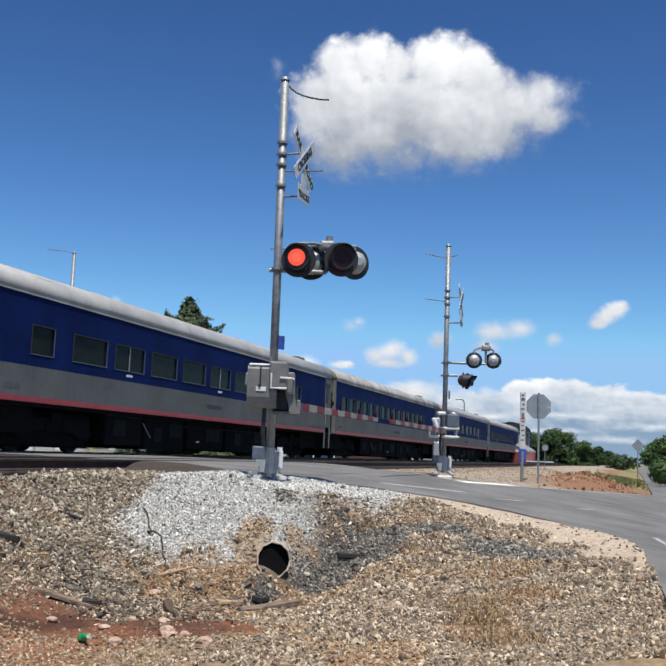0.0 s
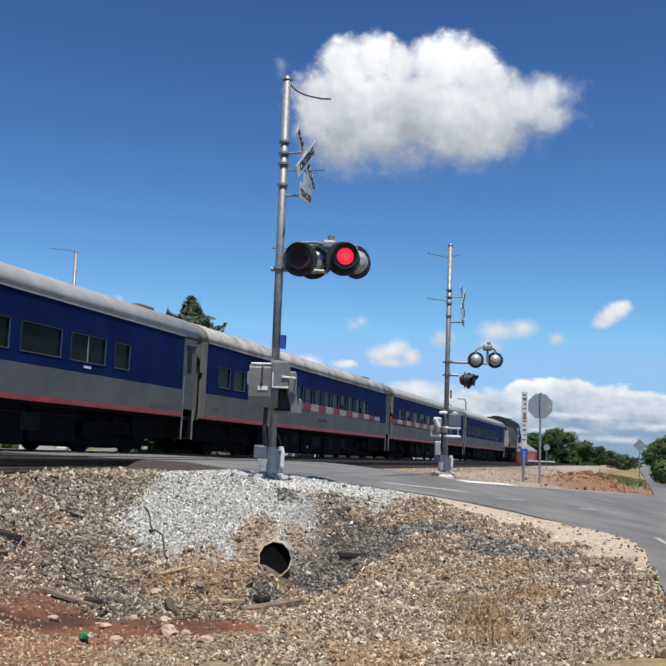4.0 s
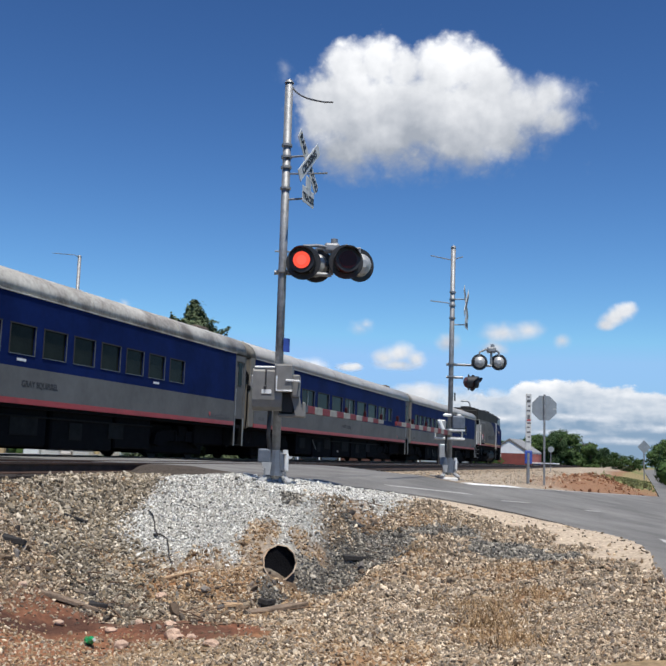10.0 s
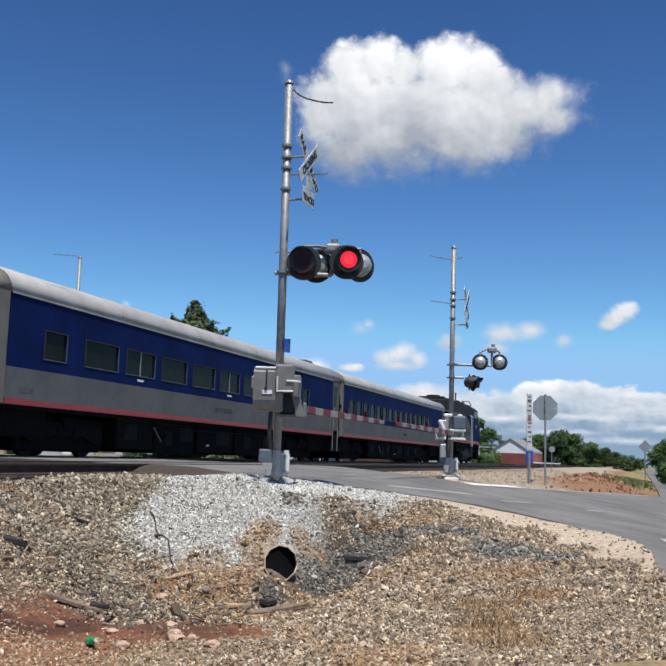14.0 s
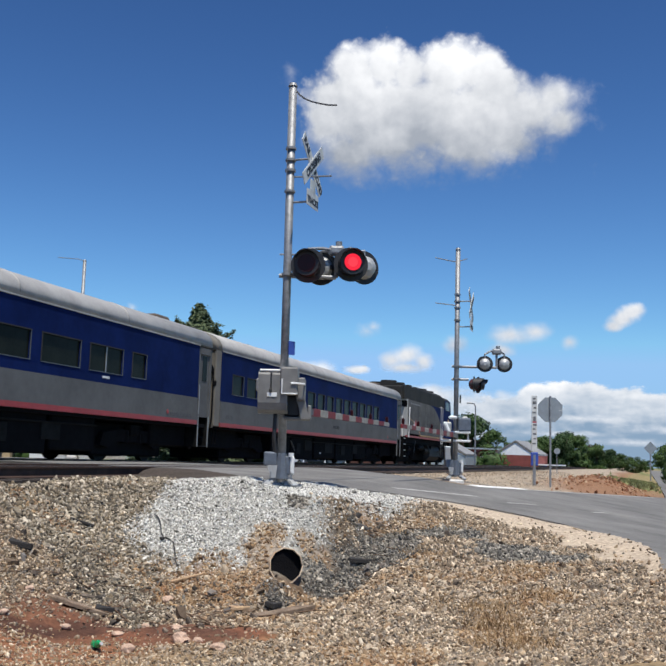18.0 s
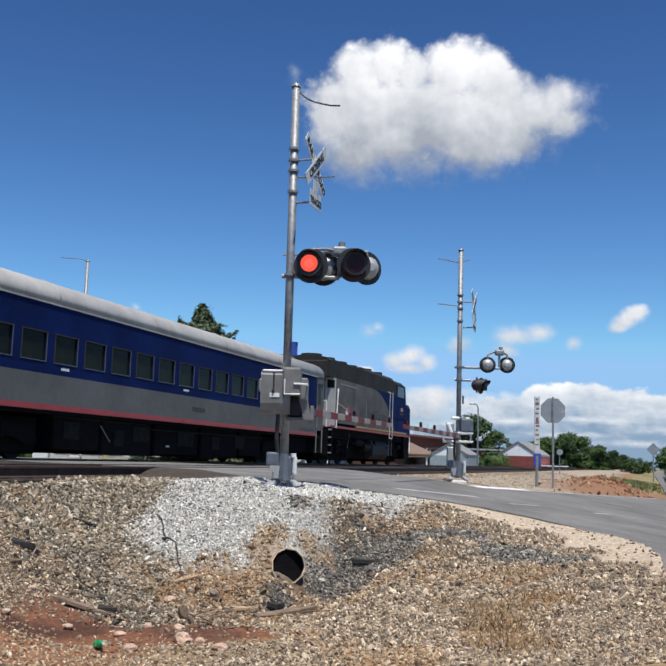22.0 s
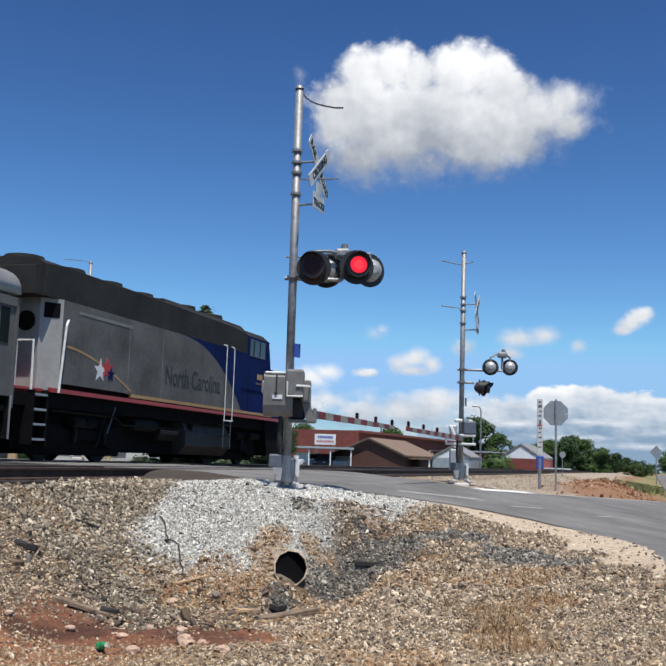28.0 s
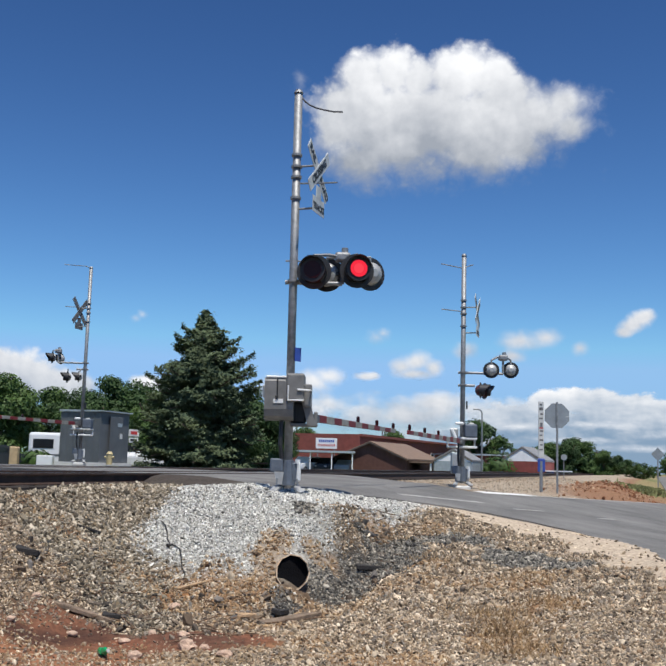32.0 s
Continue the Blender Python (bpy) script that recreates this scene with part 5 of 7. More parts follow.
part("mouth_shade_disc", cyl(0.186, 0.01, 20, m=pose(0, 0.05, 0, -90, 0, 0)), UNDER, culvert)

# ---- clouds ----
def cloud_material(name, seed, flat, lo, hi, scale, wisps, grey, rise=0.40, mid=0.60, bright=1.0, puff=0.0, streak=1.0, fray=0.0):
    m = bpy.data.materials.new(name)
    m.use_nodes = True
    nt = m.node_tree
    nt.nodes.clear()
    N = lambda k: nt.nodes.new("ShaderNode" + k)
    L = nt.links.new

    def mth(op, a, b=None, c=None):
        n = N("Math")
        n.operation = op
        for i, v in enumerate((a, b, c)):
            if v is None:
                continue
            if isinstance(v, (int, float)):
                n.inputs[i].default_value = v
            else:
                L(v, n.inputs[i])
        return n.outputs[0]

    co = N("TexCoord")
    sep = N("SeparateXYZ")
    L(co.outputs["Object"], sep.inputs[0])

    def place(dx=0.0, dz=0.0):
        mp = N("Mapping")
        mp.inputs["Location"].default_value = (seed * 3.1 + dx, seed * 1.7, seed + dz)
        mp.inputs["Scale"].default_value = (1.0, 1.0, streak)
        L(co.outputs["Object"], mp.inputs["Vector"])
        return mp.outputs[0]

    def fog(vec, sc, d, ro, warp=0.0):
        n = N("TexNoise")
        n.inputs["Scale"].default_value, n.inputs["Detail"].default_value, n.inputs["Roughness"].default_value = sc, d, ro
        n.inputs["Distortion"].default_value = warp
        L(vec, n.inputs["Vector"])
        return mth("SUBTRACT", n.outputs["Fac"], 0.5)

    here, lit = place(), place(0.07, 0.09)
    n1 = fog(here, scale, 9, 0.5, 0.25)
    n3 = fog(here, scale * 0.62, 6, 0.48)
    # lobed body: distance from a few ellipses, smallest wins
    dist = None
    for cx, cz, rx, rz in wisps:
        dx = mth("DIVIDE", mth("SUBTRACT", sep.outputs["X"], cx), rx)
        dz = mth("DIVIDE", mth("SUBTRACT", sep.outputs["Z"], cz), rz)
        q = mth("SQRT", mth("ADD", mth("MULTIPLY", dx, dx), mth("MULTIPLY", dz, dz)))
        dist = q if dist is None else mth("SMOOTH_MIN", dist, q, 0.24 if puff else 0.45)
    edge = mth("ADD", mth("SUBTRACT", 1.0, dist), mth("MULTIPLY", n1, flat))
    relief = mth("SUBTRACT", fog(here, scale, 6, 0.5), fog(lit, scale, 6, 0.5))
    if puff:
        # rounded billows of two sizes
        for sc, amp in ((scale * 1.9, puff), (scale * 4.3, puff * 0.55)):
            v = N("TexVoronoi")
            v.feature = "SMOOTH_F1"
            v.inputs["Scale"].default_value, v.inputs["Smoothness"].default_value = sc, 0.6
            mixv = N("VectorMath")
            mixv.operation = "ADD"
            wn_ = N("TexNoise")
            wn_.inputs["Scale"].default_value, wn_.inputs["Detail"].default_value = sc * 1.2, 4
            L(here, wn_.inputs["Vector"])
            vs_ = N("VectorMath")
            vs_.operation = "SCALE"
            vs_.inputs["Scale"].default_value = 0.35
            L(wn_.outputs["Color"], vs_.inputs[0])
            L(here, mixv.inputs[0])
            L(vs_.outputs[0], mixv.inputs[1])
            L(mixv.outputs[0], v.inputs["Vector"])
            lump = mth("SUBTRACT", 0.42, v.outputs["Distance"])
            edge = mth("ADD", edge, mth("MULTIPLY", lump, amp))
            relief = mth("ADD", relief, mth("MULTIPLY", lump, 0.22 * amp))
    mr = N("MapRange")
    mr.interpolation_type = "SMOOTHSTEP"
    mr.inputs["From Min"].default_value, mr.inputs["From Max"].default_value = lo, hi
    if fray:
        # softer and thinner towards the underside and the right-hand end
        soft = mth("MAXIMUM", mth("MULTIPLY", mth("SUBTRACT", sep.outputs["X"], 1.05), 0.55), mth("MULTIPLY", mth("SUBTRACT", -0.35, sep.outputs["Z"]), 0.55))
        soft = mth("MULTIPLY", mth("MAXIMUM", soft, 0.0), fray)
        L(mth("ADD", mth("MULTIPLY", soft, 0.6), hi), mr.inputs["From Max"])
        L(mth("SUBTRACT", lo, mth("MULTIPLY", soft, 0.45)), mr.inputs["From Min"])
        edge = mth("ADD", edge, mth("MULTIPLY", mth("MULTIPLY", fog(here, scale * 2.4, 8, 0.55, 0.4), soft), 1.1))
    L(edge, mr.inputs["Value"])
    # light: bright crowns, greyer hollows and undersides of the thick middle
    body = mth("MULTIPLY_ADD", sep.outputs["Z"], rise, mid)
    shade = mth("ADD", body, mth("MULTIPLY", n3, 0.95))
    shade = mth("ADD", shade, mth("MULTIPLY", relief, 0.7))
    ramp = N("ValToRGB")
    e = ramp.color_ramp.elements
    e[0].position, e[0].color = 0.18, (*grey, 1)
    e[1].position, e[1].color = 0.92, (0.97, 0.98, 1.0, 1)
    L(shade, ramp.inputs[0])
    em, tr, mx, out = N("Emission"), N("BsdfTransparent"), N("MixShader"), N("OutputMaterial")
    L(ramp.outputs[0], em.inputs["Color"])
    em.inputs["Strength"].default_value = bright
    L(mr.outputs[0], mx.inputs[0])
    L(tr.outputs[0], mx.inputs[1])
    L(em.outputs[0], mx.inputs[2])
    L(mx.outputs[0], out.inputs["Surface"])
    return m


def cloud(label, az, el, w, h, seed, lobes, flat=0.9, lo=0.08, hi=0.5, scale=1.6, grey=(0.50, 0.53, 0.58), far=2600.0, rise=0.40, mid=0.60, bright=1.0, puff=0.0, streak=1.0, fray=0.0):
    """A far bank of cloud about a bearing and height in degrees, w by h degrees across; its lobes are in half-heights."""
    a, b = radians(az), radians(el)
    d = Vector((math.sin(a) * math.cos(b), math.cos(a) * math.cos(b), math.sin(b)))
    hh = far * math.tan(radians(h / 2))
    asp = w / h
    bm = bmesh.new()
    nx, nz = 24, 12
    g = [[bm.verts.new((asp * (2 * i / nx - 1) * 1.25, 0.25 * ((2 * i / nx - 1) ** 2 + (2 * j / nz - 1) ** 2), (2 * j / nz - 1) * 1.25)) for j in range(nz + 1)] for i in range(nx + 1)]
    for i in range(nx):
        for j in range(nz):
            bm.faces.new((g[i][j], g[i + 1][j], g[i + 1][j + 1], g[i][j + 1]))
    ob = part("cloud", bm, cloud_material("cloud_vapour", seed, flat, lo, hi, scale, lobes, grey, rise, mid, bright, puff, streak, fray), flat=False)
    tagged(ob, label, "cloud", "clouds in the sky", "structure")
    m = Matrix.Translation(Vector(EYE) + d * far) @ pose(0, 0, 0, 0, 0, -az) @ pose(0, 0, 0, b * 57.2958, 0, 0)
    ob.matrix_basis = m @ Matrix.Diagonal((hh, hh, hh, 1))
    ob.visible_shadow = False
    return ob


CLOUDS = [
    cloud("large white cumulus cloud with grey base", 5.35, 20.4, 17.0, 8.0, 1.0, ((-1.47, -0.12, 0.50, 0.54), (-1.17, 0.46, 0.48, 0.44), (-0.74, 0.56, 0.36, 0.42), (-0.39, 0.44, 0.34, 0.32), (0.26, 0.46, 0.66, 0.50), (0.69, 0.52, 0.32, 0.36), (0.92, 0.24, 0.40, 0.38), (-0.5, -0.09, 1.1, 0.62), (0.51, -0.08, 1.05, 0.62), (1.27, -0.09, 0.58, 0.46), (1.66, 0.12, 0.36, 0.28), (1.78, -0.22, 0.3, 0.22), (-1.24, -0.66, 0.52, 0.42), (-0.61, -0.50, 0.8, 0.46), (0.37, -0.52, 0.66, 0.44), (0.95, -0.40, 0.54, 0.44), (-1.2, 0.1, 0.8, 0.62), (-1.0, -0.35, 0.8, 0.5), (0.0, -0.2, 1.5, 0.74)), 0.66, -0.18, 0.46, 1.6, (0.36, 0.395, 0.455), rise=0.46, mid=0.58, puff=0.42, fray=1.3),
    cloud("small thin white cloud", 16.25, 8.35, 3.0, 2.5, 2.0, ((-0.5, -0.38, 0.55, 0.36), (-0.25, -0.15, 0.65, 0.48), (0.0, 0.02, 0.68, 0.55), (0.25, 0.18, 0.65, 0.52), (0.4, 0.28, 0.55, 0.45)), 0.9, 0.0, 0.75, 1.3, (0.55, 0.60, 0.68), bright=0.9),
    cloud("small white cloud over the trees", 3.9, 5.9, 4.4, 2.7, 3.0, ((0.0, 0.15, 0.8, 0.55), (-0.6, -0.1, 0.7, 0.45), (0.7, -0.1, 0.6, 0.42), (-0.1, -0.4, 1.2, 0.3)), 0.95, -0.05, 0.9, 1.4, (0.6, 0.65, 0.72), rise=0.45, mid=0.6, bright=0.9),
    cloud("thin hazy cloud", 10.0, 7.05, 7.2, 3.3, 4.0, ((-0.1, 0.2, 1.0, 0.5), (0.8, 0.3, 0.8, 0.4), (1.95, -0.05, 0.4, 0.35), (-0.4, -0.35, 0.7, 0.3), (-2.0, -0.2, 0.6, 0.4)), 1.0, 0.0, 1.1, 1.3, (0.5, 0.56, 0.66), mid=0.5, bright=0.88),
    cloud("long bank of cloud low over the horizon", 16.5, 2.55, 21.0, 5.6, 5.0, ((-1.85, 0.42, 0.5, 0.36), (-1.3, 0.5, 0.55, 0.34), (-0.75, 0.48, 0.6, 0.34), (-0.1, 0.36, 0.7, 0.34), (0.6, 0.22, 0.8, 0.36), (1.4, 0.12, 1.0, 0.36), (2.6, 0.05, 1.2, 0.4), (-2.6, 0.15, 0.8, 0.36), (-1.0, -0.25, 2.8, 0.8), (1.5, -0.45, 3.6, 0.85), (-2.5, -0.5, 2.0, 0.8)), 0.55, 0.0, 0.3, 1.5, (0.25, 0.365, 0.51), rise=0.66, mid=0.34, bright=0.97, puff=0.35, streak=1.7),
    cloud("grey streaks of cloud under the bank", 14.0, 2.0, 19.0, 2.6, 15.0, ((-3.5, 0.35, 2.0, 0.22), (0.5, 0.5, 2.2, 0.24), (3.5, 0.1, 2.5, 0.25), (-1.0, -0.2, 2.6, 0.22), (-4.5, -0.3, 1.8, 0.22), (1.8, -0.5, 2.4, 0.22)), 1.2, -0.1, 1.1, 1.2, (0.40, 0.50, 0.64), 2550.0, 0.15, 0.5, 0.95, streak=2.5),
    cloud("grey cloud behind the right mast", 4.4, 3.4, 8.0, 3.4, 6.0, ((0.3, 0.2, 1.3, 0.5), (-0.6, -0.3, 2.2, 0.6)), 0.9, 0.0, 0.9, 1.3, (0.42, 0.50, 0.61), bright=0.88),
    cloud("faint wisp of cloud", 1.5, 7.45, 2.8, 1.5, 7.0, ((0.0, 0.0, 1.3, 0.75), (0.5, 0.3, 0.8, 0.6)), 0.9, 0.0, 1.9, 1.3, (0.5, 0.58, 0.68), bright=0.84),
    cloud("small low white cloud", 0.95, 5.15, 3.0, 1.4, 8.0, ((0.0, 0.0, 1.3, 0.5), (0.5, 0.15, 0.7, 0.4)), 0.9, 0.05, 0.8, 1.3, (0.6, 0.66, 0.74), bright=0.9),
    cloud("low white cloud over the trees", -2.6, 4.6, 6.8, 3.0, 9.0, ((0.9, 0.35, 0.8, 0.5), (0.2, 0.1, 1.3, 0.6), (-1.2, -0.2, 1.2, 0.6)), 1.1, 0.0, 1.0, 1.3, (0.6, 0.66, 0.74), bright=0.92),
    cloud("white cloud behind the trees", -18.4, 4.2, 10.0, 5.2, 10.0, ((-0.5, 0.25, 0.9, 0.5), (-0.1, 0.1, 1.2, 0.7), (0.9, -0.1, 0.8, 0.5), (1.6, -0.5, 0.9, 0.4), (-1.2, -0.2, 0.9, 0.7)), 0.8, 0.0, 0.5, 1.5, (0.38, 0.45, 0.56), rise=0.45, mid=0.5, bright=0.93, puff=0.3),
    cloud("faint wisp of cloud", -3.6, 22.0, 3.2, 2.6, 11.0, ((0.0, 0.0, 0.8, 0.8),), 1.4, 0.3, 2.2, 1.4, (0.6, 0.66, 0.74), bright=0.86),
    cloud("faint wisp of cloud", -12.4, 8.1, 1.9, 1.5, 12.0, ((-0.2, -0.1, 0.7, 0.5), (0.3, 0.2, 0.7, 0.5)), 1.0, 0.1, 2.1, 1.4, (0.6, 0.66, 0.74), bright=0.86),
    cloud("pale haze low over the horizon", 3.0, 1.2, 60.0, 6.0, 13.0, ((0.0, -0.2, 14.0, 0.7), (-5.0, -0.1, 5.0, 0.6), (5.0, -0.1, 6.0, 0.6)), 0.6, 0.0, 1.5, 0.9, (0.42, 0.58, 0.76), 3300.0),
    cloud("broad pale cloud low behind the roofs", 5.0, 2.7, 14.0, 4.6, 21.0, ((-2.9, 0.25, 0.9, 0.45), (-1.9, 0.1, 1.1, 0.6), (-0.8, 0.2, 0.9, 0.5), (0.1, 0.3, 0.9, 0.5), (1.0, 0.25, 1.0, 0.5), (2.0, 0.2, 1.0, 0.5), (0.3, -0.6, 3.0, 0.9)), 1.15, -0.02, 0.95, 1.5, (0.36, 0.46, 0.59), 2700.0, 0.4, 0.46, 0.93, puff=0.3, streak=1.6),
    cloud("white cloud low behind the spruce", -6.5, 2.4, 9.0, 3.6, 22.0, ((-0.8, 0.0, 1.2, 0.6), (0.9, -0.1, 1.3, 0.65)), 1.0, 0.0, 0.7, 1.6, (0.5, 0.56, 0.65), 2700.0, 0.35, 0.65, 0.94),
    cloud("white cloud between the trees", -11.4, 4.2, 5.0, 2.6, 23.0, ((-0.3, 0.1, 1.0, 0.5), (0.6, -0.2, 1.2, 0.6)), 0.9, 0.0, 0.7, 1.5, (0.55, 0.6, 0.68), 2700.0, 0.35, 0.65, 0.94),
]



# ---- trees and buildings behind the tracks ----
LEAF = mat("summer_leaves", (0.080, 0.135, 0.030), 0.6, 0, 0.5, 0.45, second=(0.026, 0.056, 0.015), spec=0.25)
LEAF2 = mat("darker_leaves", (0.052, 0.096, 0.026), 0.65, 0, 0.5, 0.45, second=(0.018, 0.040, 0.013), spec=0.25)
NEEDLE = mat("spruce_needles", (0.125, 0.155, 0.076), 0.85, 0, 0.5, 0.7, second=(0.046, 0.070, 0.042), spec=0.2)
BARK = mat("tree_bark", (0.09, 0.065, 0.045), 0.95, 0, 0.4, 6, 0.6)
DRYGRASS = mat("green_roadside_grass", (0.19, 0.20, 0.075), 0.9, 0, 0.4, 2.0)


def leaf_mesh(name, centres, normals, size, rng, material, stretch=1.6):
    """Many small leaves: one bent quad a leaf."""
    n = len(centres)
    t = rng.normal(size=(n, 3))
    t -= (t * normals).sum(1, keepdims=True) * normals
    t /= np.linalg.norm(t, axis=1, keepdims=True) + 1e-9
    u = np.cross(normals, t)
    sz = size * rng.uniform(0.6, 1.4, (n, 1))
    a, b = t * sz * stretch, u * sz
    droop = np.array([0, 0, -1.0]) * sz * 0.35
    v = np.stack([centres - a, centres - b + droop * 0, centres + a + droop, centres + b], 1).reshape(-1, 3)
    f = np.arange(4 * n).reshape(-1, 4)
    me = bpy.data.meshes.new(name)
    me.from_pydata(v.tolist(), [], f.tolist())
    me.materials.append(material)
    return me


def broadleaf(name, label, base, height, spread, seed, leaves=5200, size=0.16, material=None, group="trees behind the tracks", low=0.16):
    rng = np.random.RandomState(seed)
    t = thing(name, label, "tree", pose(*base), group)
    h0 = height * low
    bm = cyl(0.028 * height, height * 0.6, 9, 0.012 * height)
    limbs = []
    for k in range(9):
        a = rng.uniform(0, 6.28)
        z = height * rng.uniform(0.2, 0.55)
        tip = (math.cos(a) * spread * 0.32 * rng.uniform(0.6, 1), math.sin(a) * spread * 0.32 * rng.uniform(0.6, 1), z + height * rng.uniform(0.15, 0.35))
        rod((0, 0, z), tip, 0.009 * height, 6, bm)
        limbs.append(tip)
    part("trunk", bm, BARK, t, "brown trunk and limbs")
    nb = 26
    cen, rad = [], []
    for k in range(nb):
        a, q = rng.uniform(0, 6.28), rng.uniform(0, 1) ** 0.6
        zz = rng.uniform(0, 1)
        wide = math.sin(math.pi * min(1, 0.18 + 0.8 * zz)) ** 0.7
        cen.append((math.cos(a) * q * spread * 0.40 * wide, math.sin(a) * q * spread * 0.40 * wide, h0 + (height - h0) * (0.12 + 0.78 * zz)))
        rad.append(height * rng.uniform(0.09, 0.17))
    cen, rad = np.array(cen), np.array(rad)
    which = rng.choice(nb, leaves, p=rad ** 2 / (rad ** 2).sum())
    d = rng.normal(size=(leaves, 3))
    d /= np.linalg.norm(d, axis=1, keepdims=True)
    pts = cen[which] + d * rad[which][:, None] * rng.uniform(0.55, 1.08, (leaves, 1)) * np.array([1.15, 1.15, 0.85])
    nor = d + rng.normal(size=d.shape) * 0.5 + np.array([0, 0, 0.4])
    nor /= np.linalg.norm(nor, axis=1, keepdims=True)
    ob = new("crown", leaf_mesh("crown", pts, nor, size * height / 9, rng, material or LEAF))
    ob.parent = t
    tagged(ob, "green leafy crown")
    return t


def spruce(base, height, spread, seed):
    rng = np.random.RandomState(seed)
    t = thing("spruce_tree", "tall dark green spruce tree beside the tracks", "tree", pose(*base))
    part("trunk", cyl(0.2, height * 0.97, 10, 0.02), BARK, t, "brown trunk")
    bm = bmesh.new()
    pts, nor = [], []
    tiers = 30
    for k in range(tiers):
        f = k / (tiers - 1)
        z = height * (0.05 + 0.93 * f)
        reach = spread / 2 * np.interp(f, (0, 0.22, 0.5, 0.62, 0.78, 0.9, 1.0), (0.84, 0.86, 0.76, 0.66, 0.36, 0.19, 0.02)) * rng.uniform(0.88, 1.1)
        nbr = int(6 + 22 * (1 - f))
        for b in range(nbr):
            a = 2 * math.pi * (b + rng.uniform(-0.45, 0.45)) / nbr + k * 1.7
            ln = reach * rng.uniform(0.5, 1.22) + 0.08
            dirv = np.array([math.cos(a), math.sin(a), 0.0])
            rise = -0.10 + 0.28 * f + rng.uniform(-0.28, 0.28)
            tip = np.array([0, 0, z]) + dirv * ln + np.array([0, 0, ln * rise])
            if k % 2 == 0:
                rod((0, 0, z), tip, 0.02 + 0.02 * (1 - f), 5, bm)
            m = int(40 + 105 * ln)
            q = rng.uniform(0.15, 1, (m, 1)) ** 0.6
            side = np.array([-dirv[1], dirv[0], 0])
            w = rng.normal(size=(m, 1)) * (0.16 + 0.17 * ln * (1.15 - q))
            p = np.array([0, 0, z]) + dirv * ln * q + side * w + np.array([0, 0, 1.0]) * (ln * rise * q - 0.18 * np.abs(w) + 0.06 * rng.normal(size=(m, 1)) + 0.12 * q ** 3 * ln)
            pts.append(p)
            nn = np.array([0, 0, 1.0]) + dirv * 0.5 + 0.5 * rng.normal(size=(m, 3))
            nor.append(nn / np.linalg.norm(nn, axis=1, keepdims=True))
    part("branch_whorl", bm, BARK, t, "brown branches")
    ob = new("needles", leaf_mesh("needles", np.concatenate(pts), np.concatenate(nor), 0.042, rng, NEEDLE, 2.3))
    ob.parent = t
    tagged(ob, "dense dark needles")
    return t


spruce((-7.5, 52.0, -0.3), 8.6, 6.4, 4)

# (x, y, height, width) of the trees, grouped by where they stand
WOOD_LEFT = ((-21.5, 62, 6.7, 5.0), (-25.1, 66, 7.7, 5.4), (-23.9, 80, 6.9, 6.0), (-20.5, 78, 7.1, 5.5), (-17.5, 74, 7.6, 5.5), (-15.8, 76, 7.7, 5.2), (-13.5, 70, 6.0, 4.4), (-29, 74, 8.0, 6.5), (-19.0, 88, 7.0, 6.0))
WOOD_MID = ((-6.0, 66, 6.4, 4.4), (-6.6, 62, 4.5, 3.4), (-5.0, 70, 4.3, 3.4), (-4.9, 128, 6.2, 4.0), (-4.7, 75, 3.0, 2.8), (10.2, 200, 9.0, 9.0), (-10.5, 72, 5.5, 5.0))
WOOD_RIGHT = ((20.6, 150, 8.7, 7.0), (23.8, 150, 6.4, 6.0), (31.4, 150, 5.7, 5.0), (34.4, 150, 6.4, 5.0), (36.9, 150, 6.2, 3.6), (39.6, 150, 4.6, 4.5), (41.6, 150, 3.9, 4.5), (43.5, 150, 3.3, 4.5), (45.6, 150, 2.8, 4.5), (29.0, 150, 4.4, 4.0), (40.4, 190, 6.5, 7.5), (44.5, 190, 7.8, 7.0), (37.6, 170, 3.8, 5.5), (55.6, 210, 6.0, 7.5), (64.5, 235, 4.8, 8.5), (73.0, 260, 4.4, 9.5), (82, 285, 4.2, 10.0), (91.0, 300, 3.8, 10.0), (57.5, 230, 3.8, 7.0), (50.0, 220, 4.5, 8.0), (99.4, 320, 3.6, 10.0), (38.6, 200, 6.2, 6.5), (29.5, 200, 6.0, 7.0), (108, 340, 3.8, 11.0))
VERGE_TREES = ((48.6, 140, 5.7, 6.5), (50.3, 150, 4.8, 5.0), (54.0, 150, 6.6, 7.0))
for label, grp, rows in (("broad green leafy tree behind the equipment hut", "trees behind the hut", WOOD_LEFT), ("leafy tree beside the spruce", "trees near the spruce", WOOD_MID), ("distant green leafy tree beyond the crossing", "trees along the horizon", WOOD_RIGHT), ("dark leafy tree beside the far road", "trees by the far road", VERGE_TREES)):
    for k, (x, y, h, w) in enumerate(rows):
        broadleaf("broadleaf_tree", label, (x, y, -1.0), h, w * 1.15, 20 + k + int(y), 17000 if y < 100 else 6000, 0.085 if y < 100 else 0.13, LEAF if (k + int(y)) % 3 else LEAF2, grp, 0.2 if rows is VERGE_TREES else 0.06)

BRICK = mat("brown_house_brick", (0.105, 0.046, 0.036), 0.85, 0, 0.2, 2, 0.2, 30)
BRICKRED = mat("red_store_brick", (0.225, 0.062, 0.046), 0.85, 0, 0.2, 2, 0.2, 30)
DARKTRIM = mat("dark_brown_trim", (0.07, 0.05, 0.04), 0.7, 0, 0.2, 5)
SHINGLE = mat("brown_roof_shingles", (0.20, 0.135, 0.095), 0.9, 0, 0.2, 3, 0.3, 20)
WHITEWALL = mat("white_painted_wall", (0.84, 0.84, 0.82), 0.7, 0, 0.08, 2)
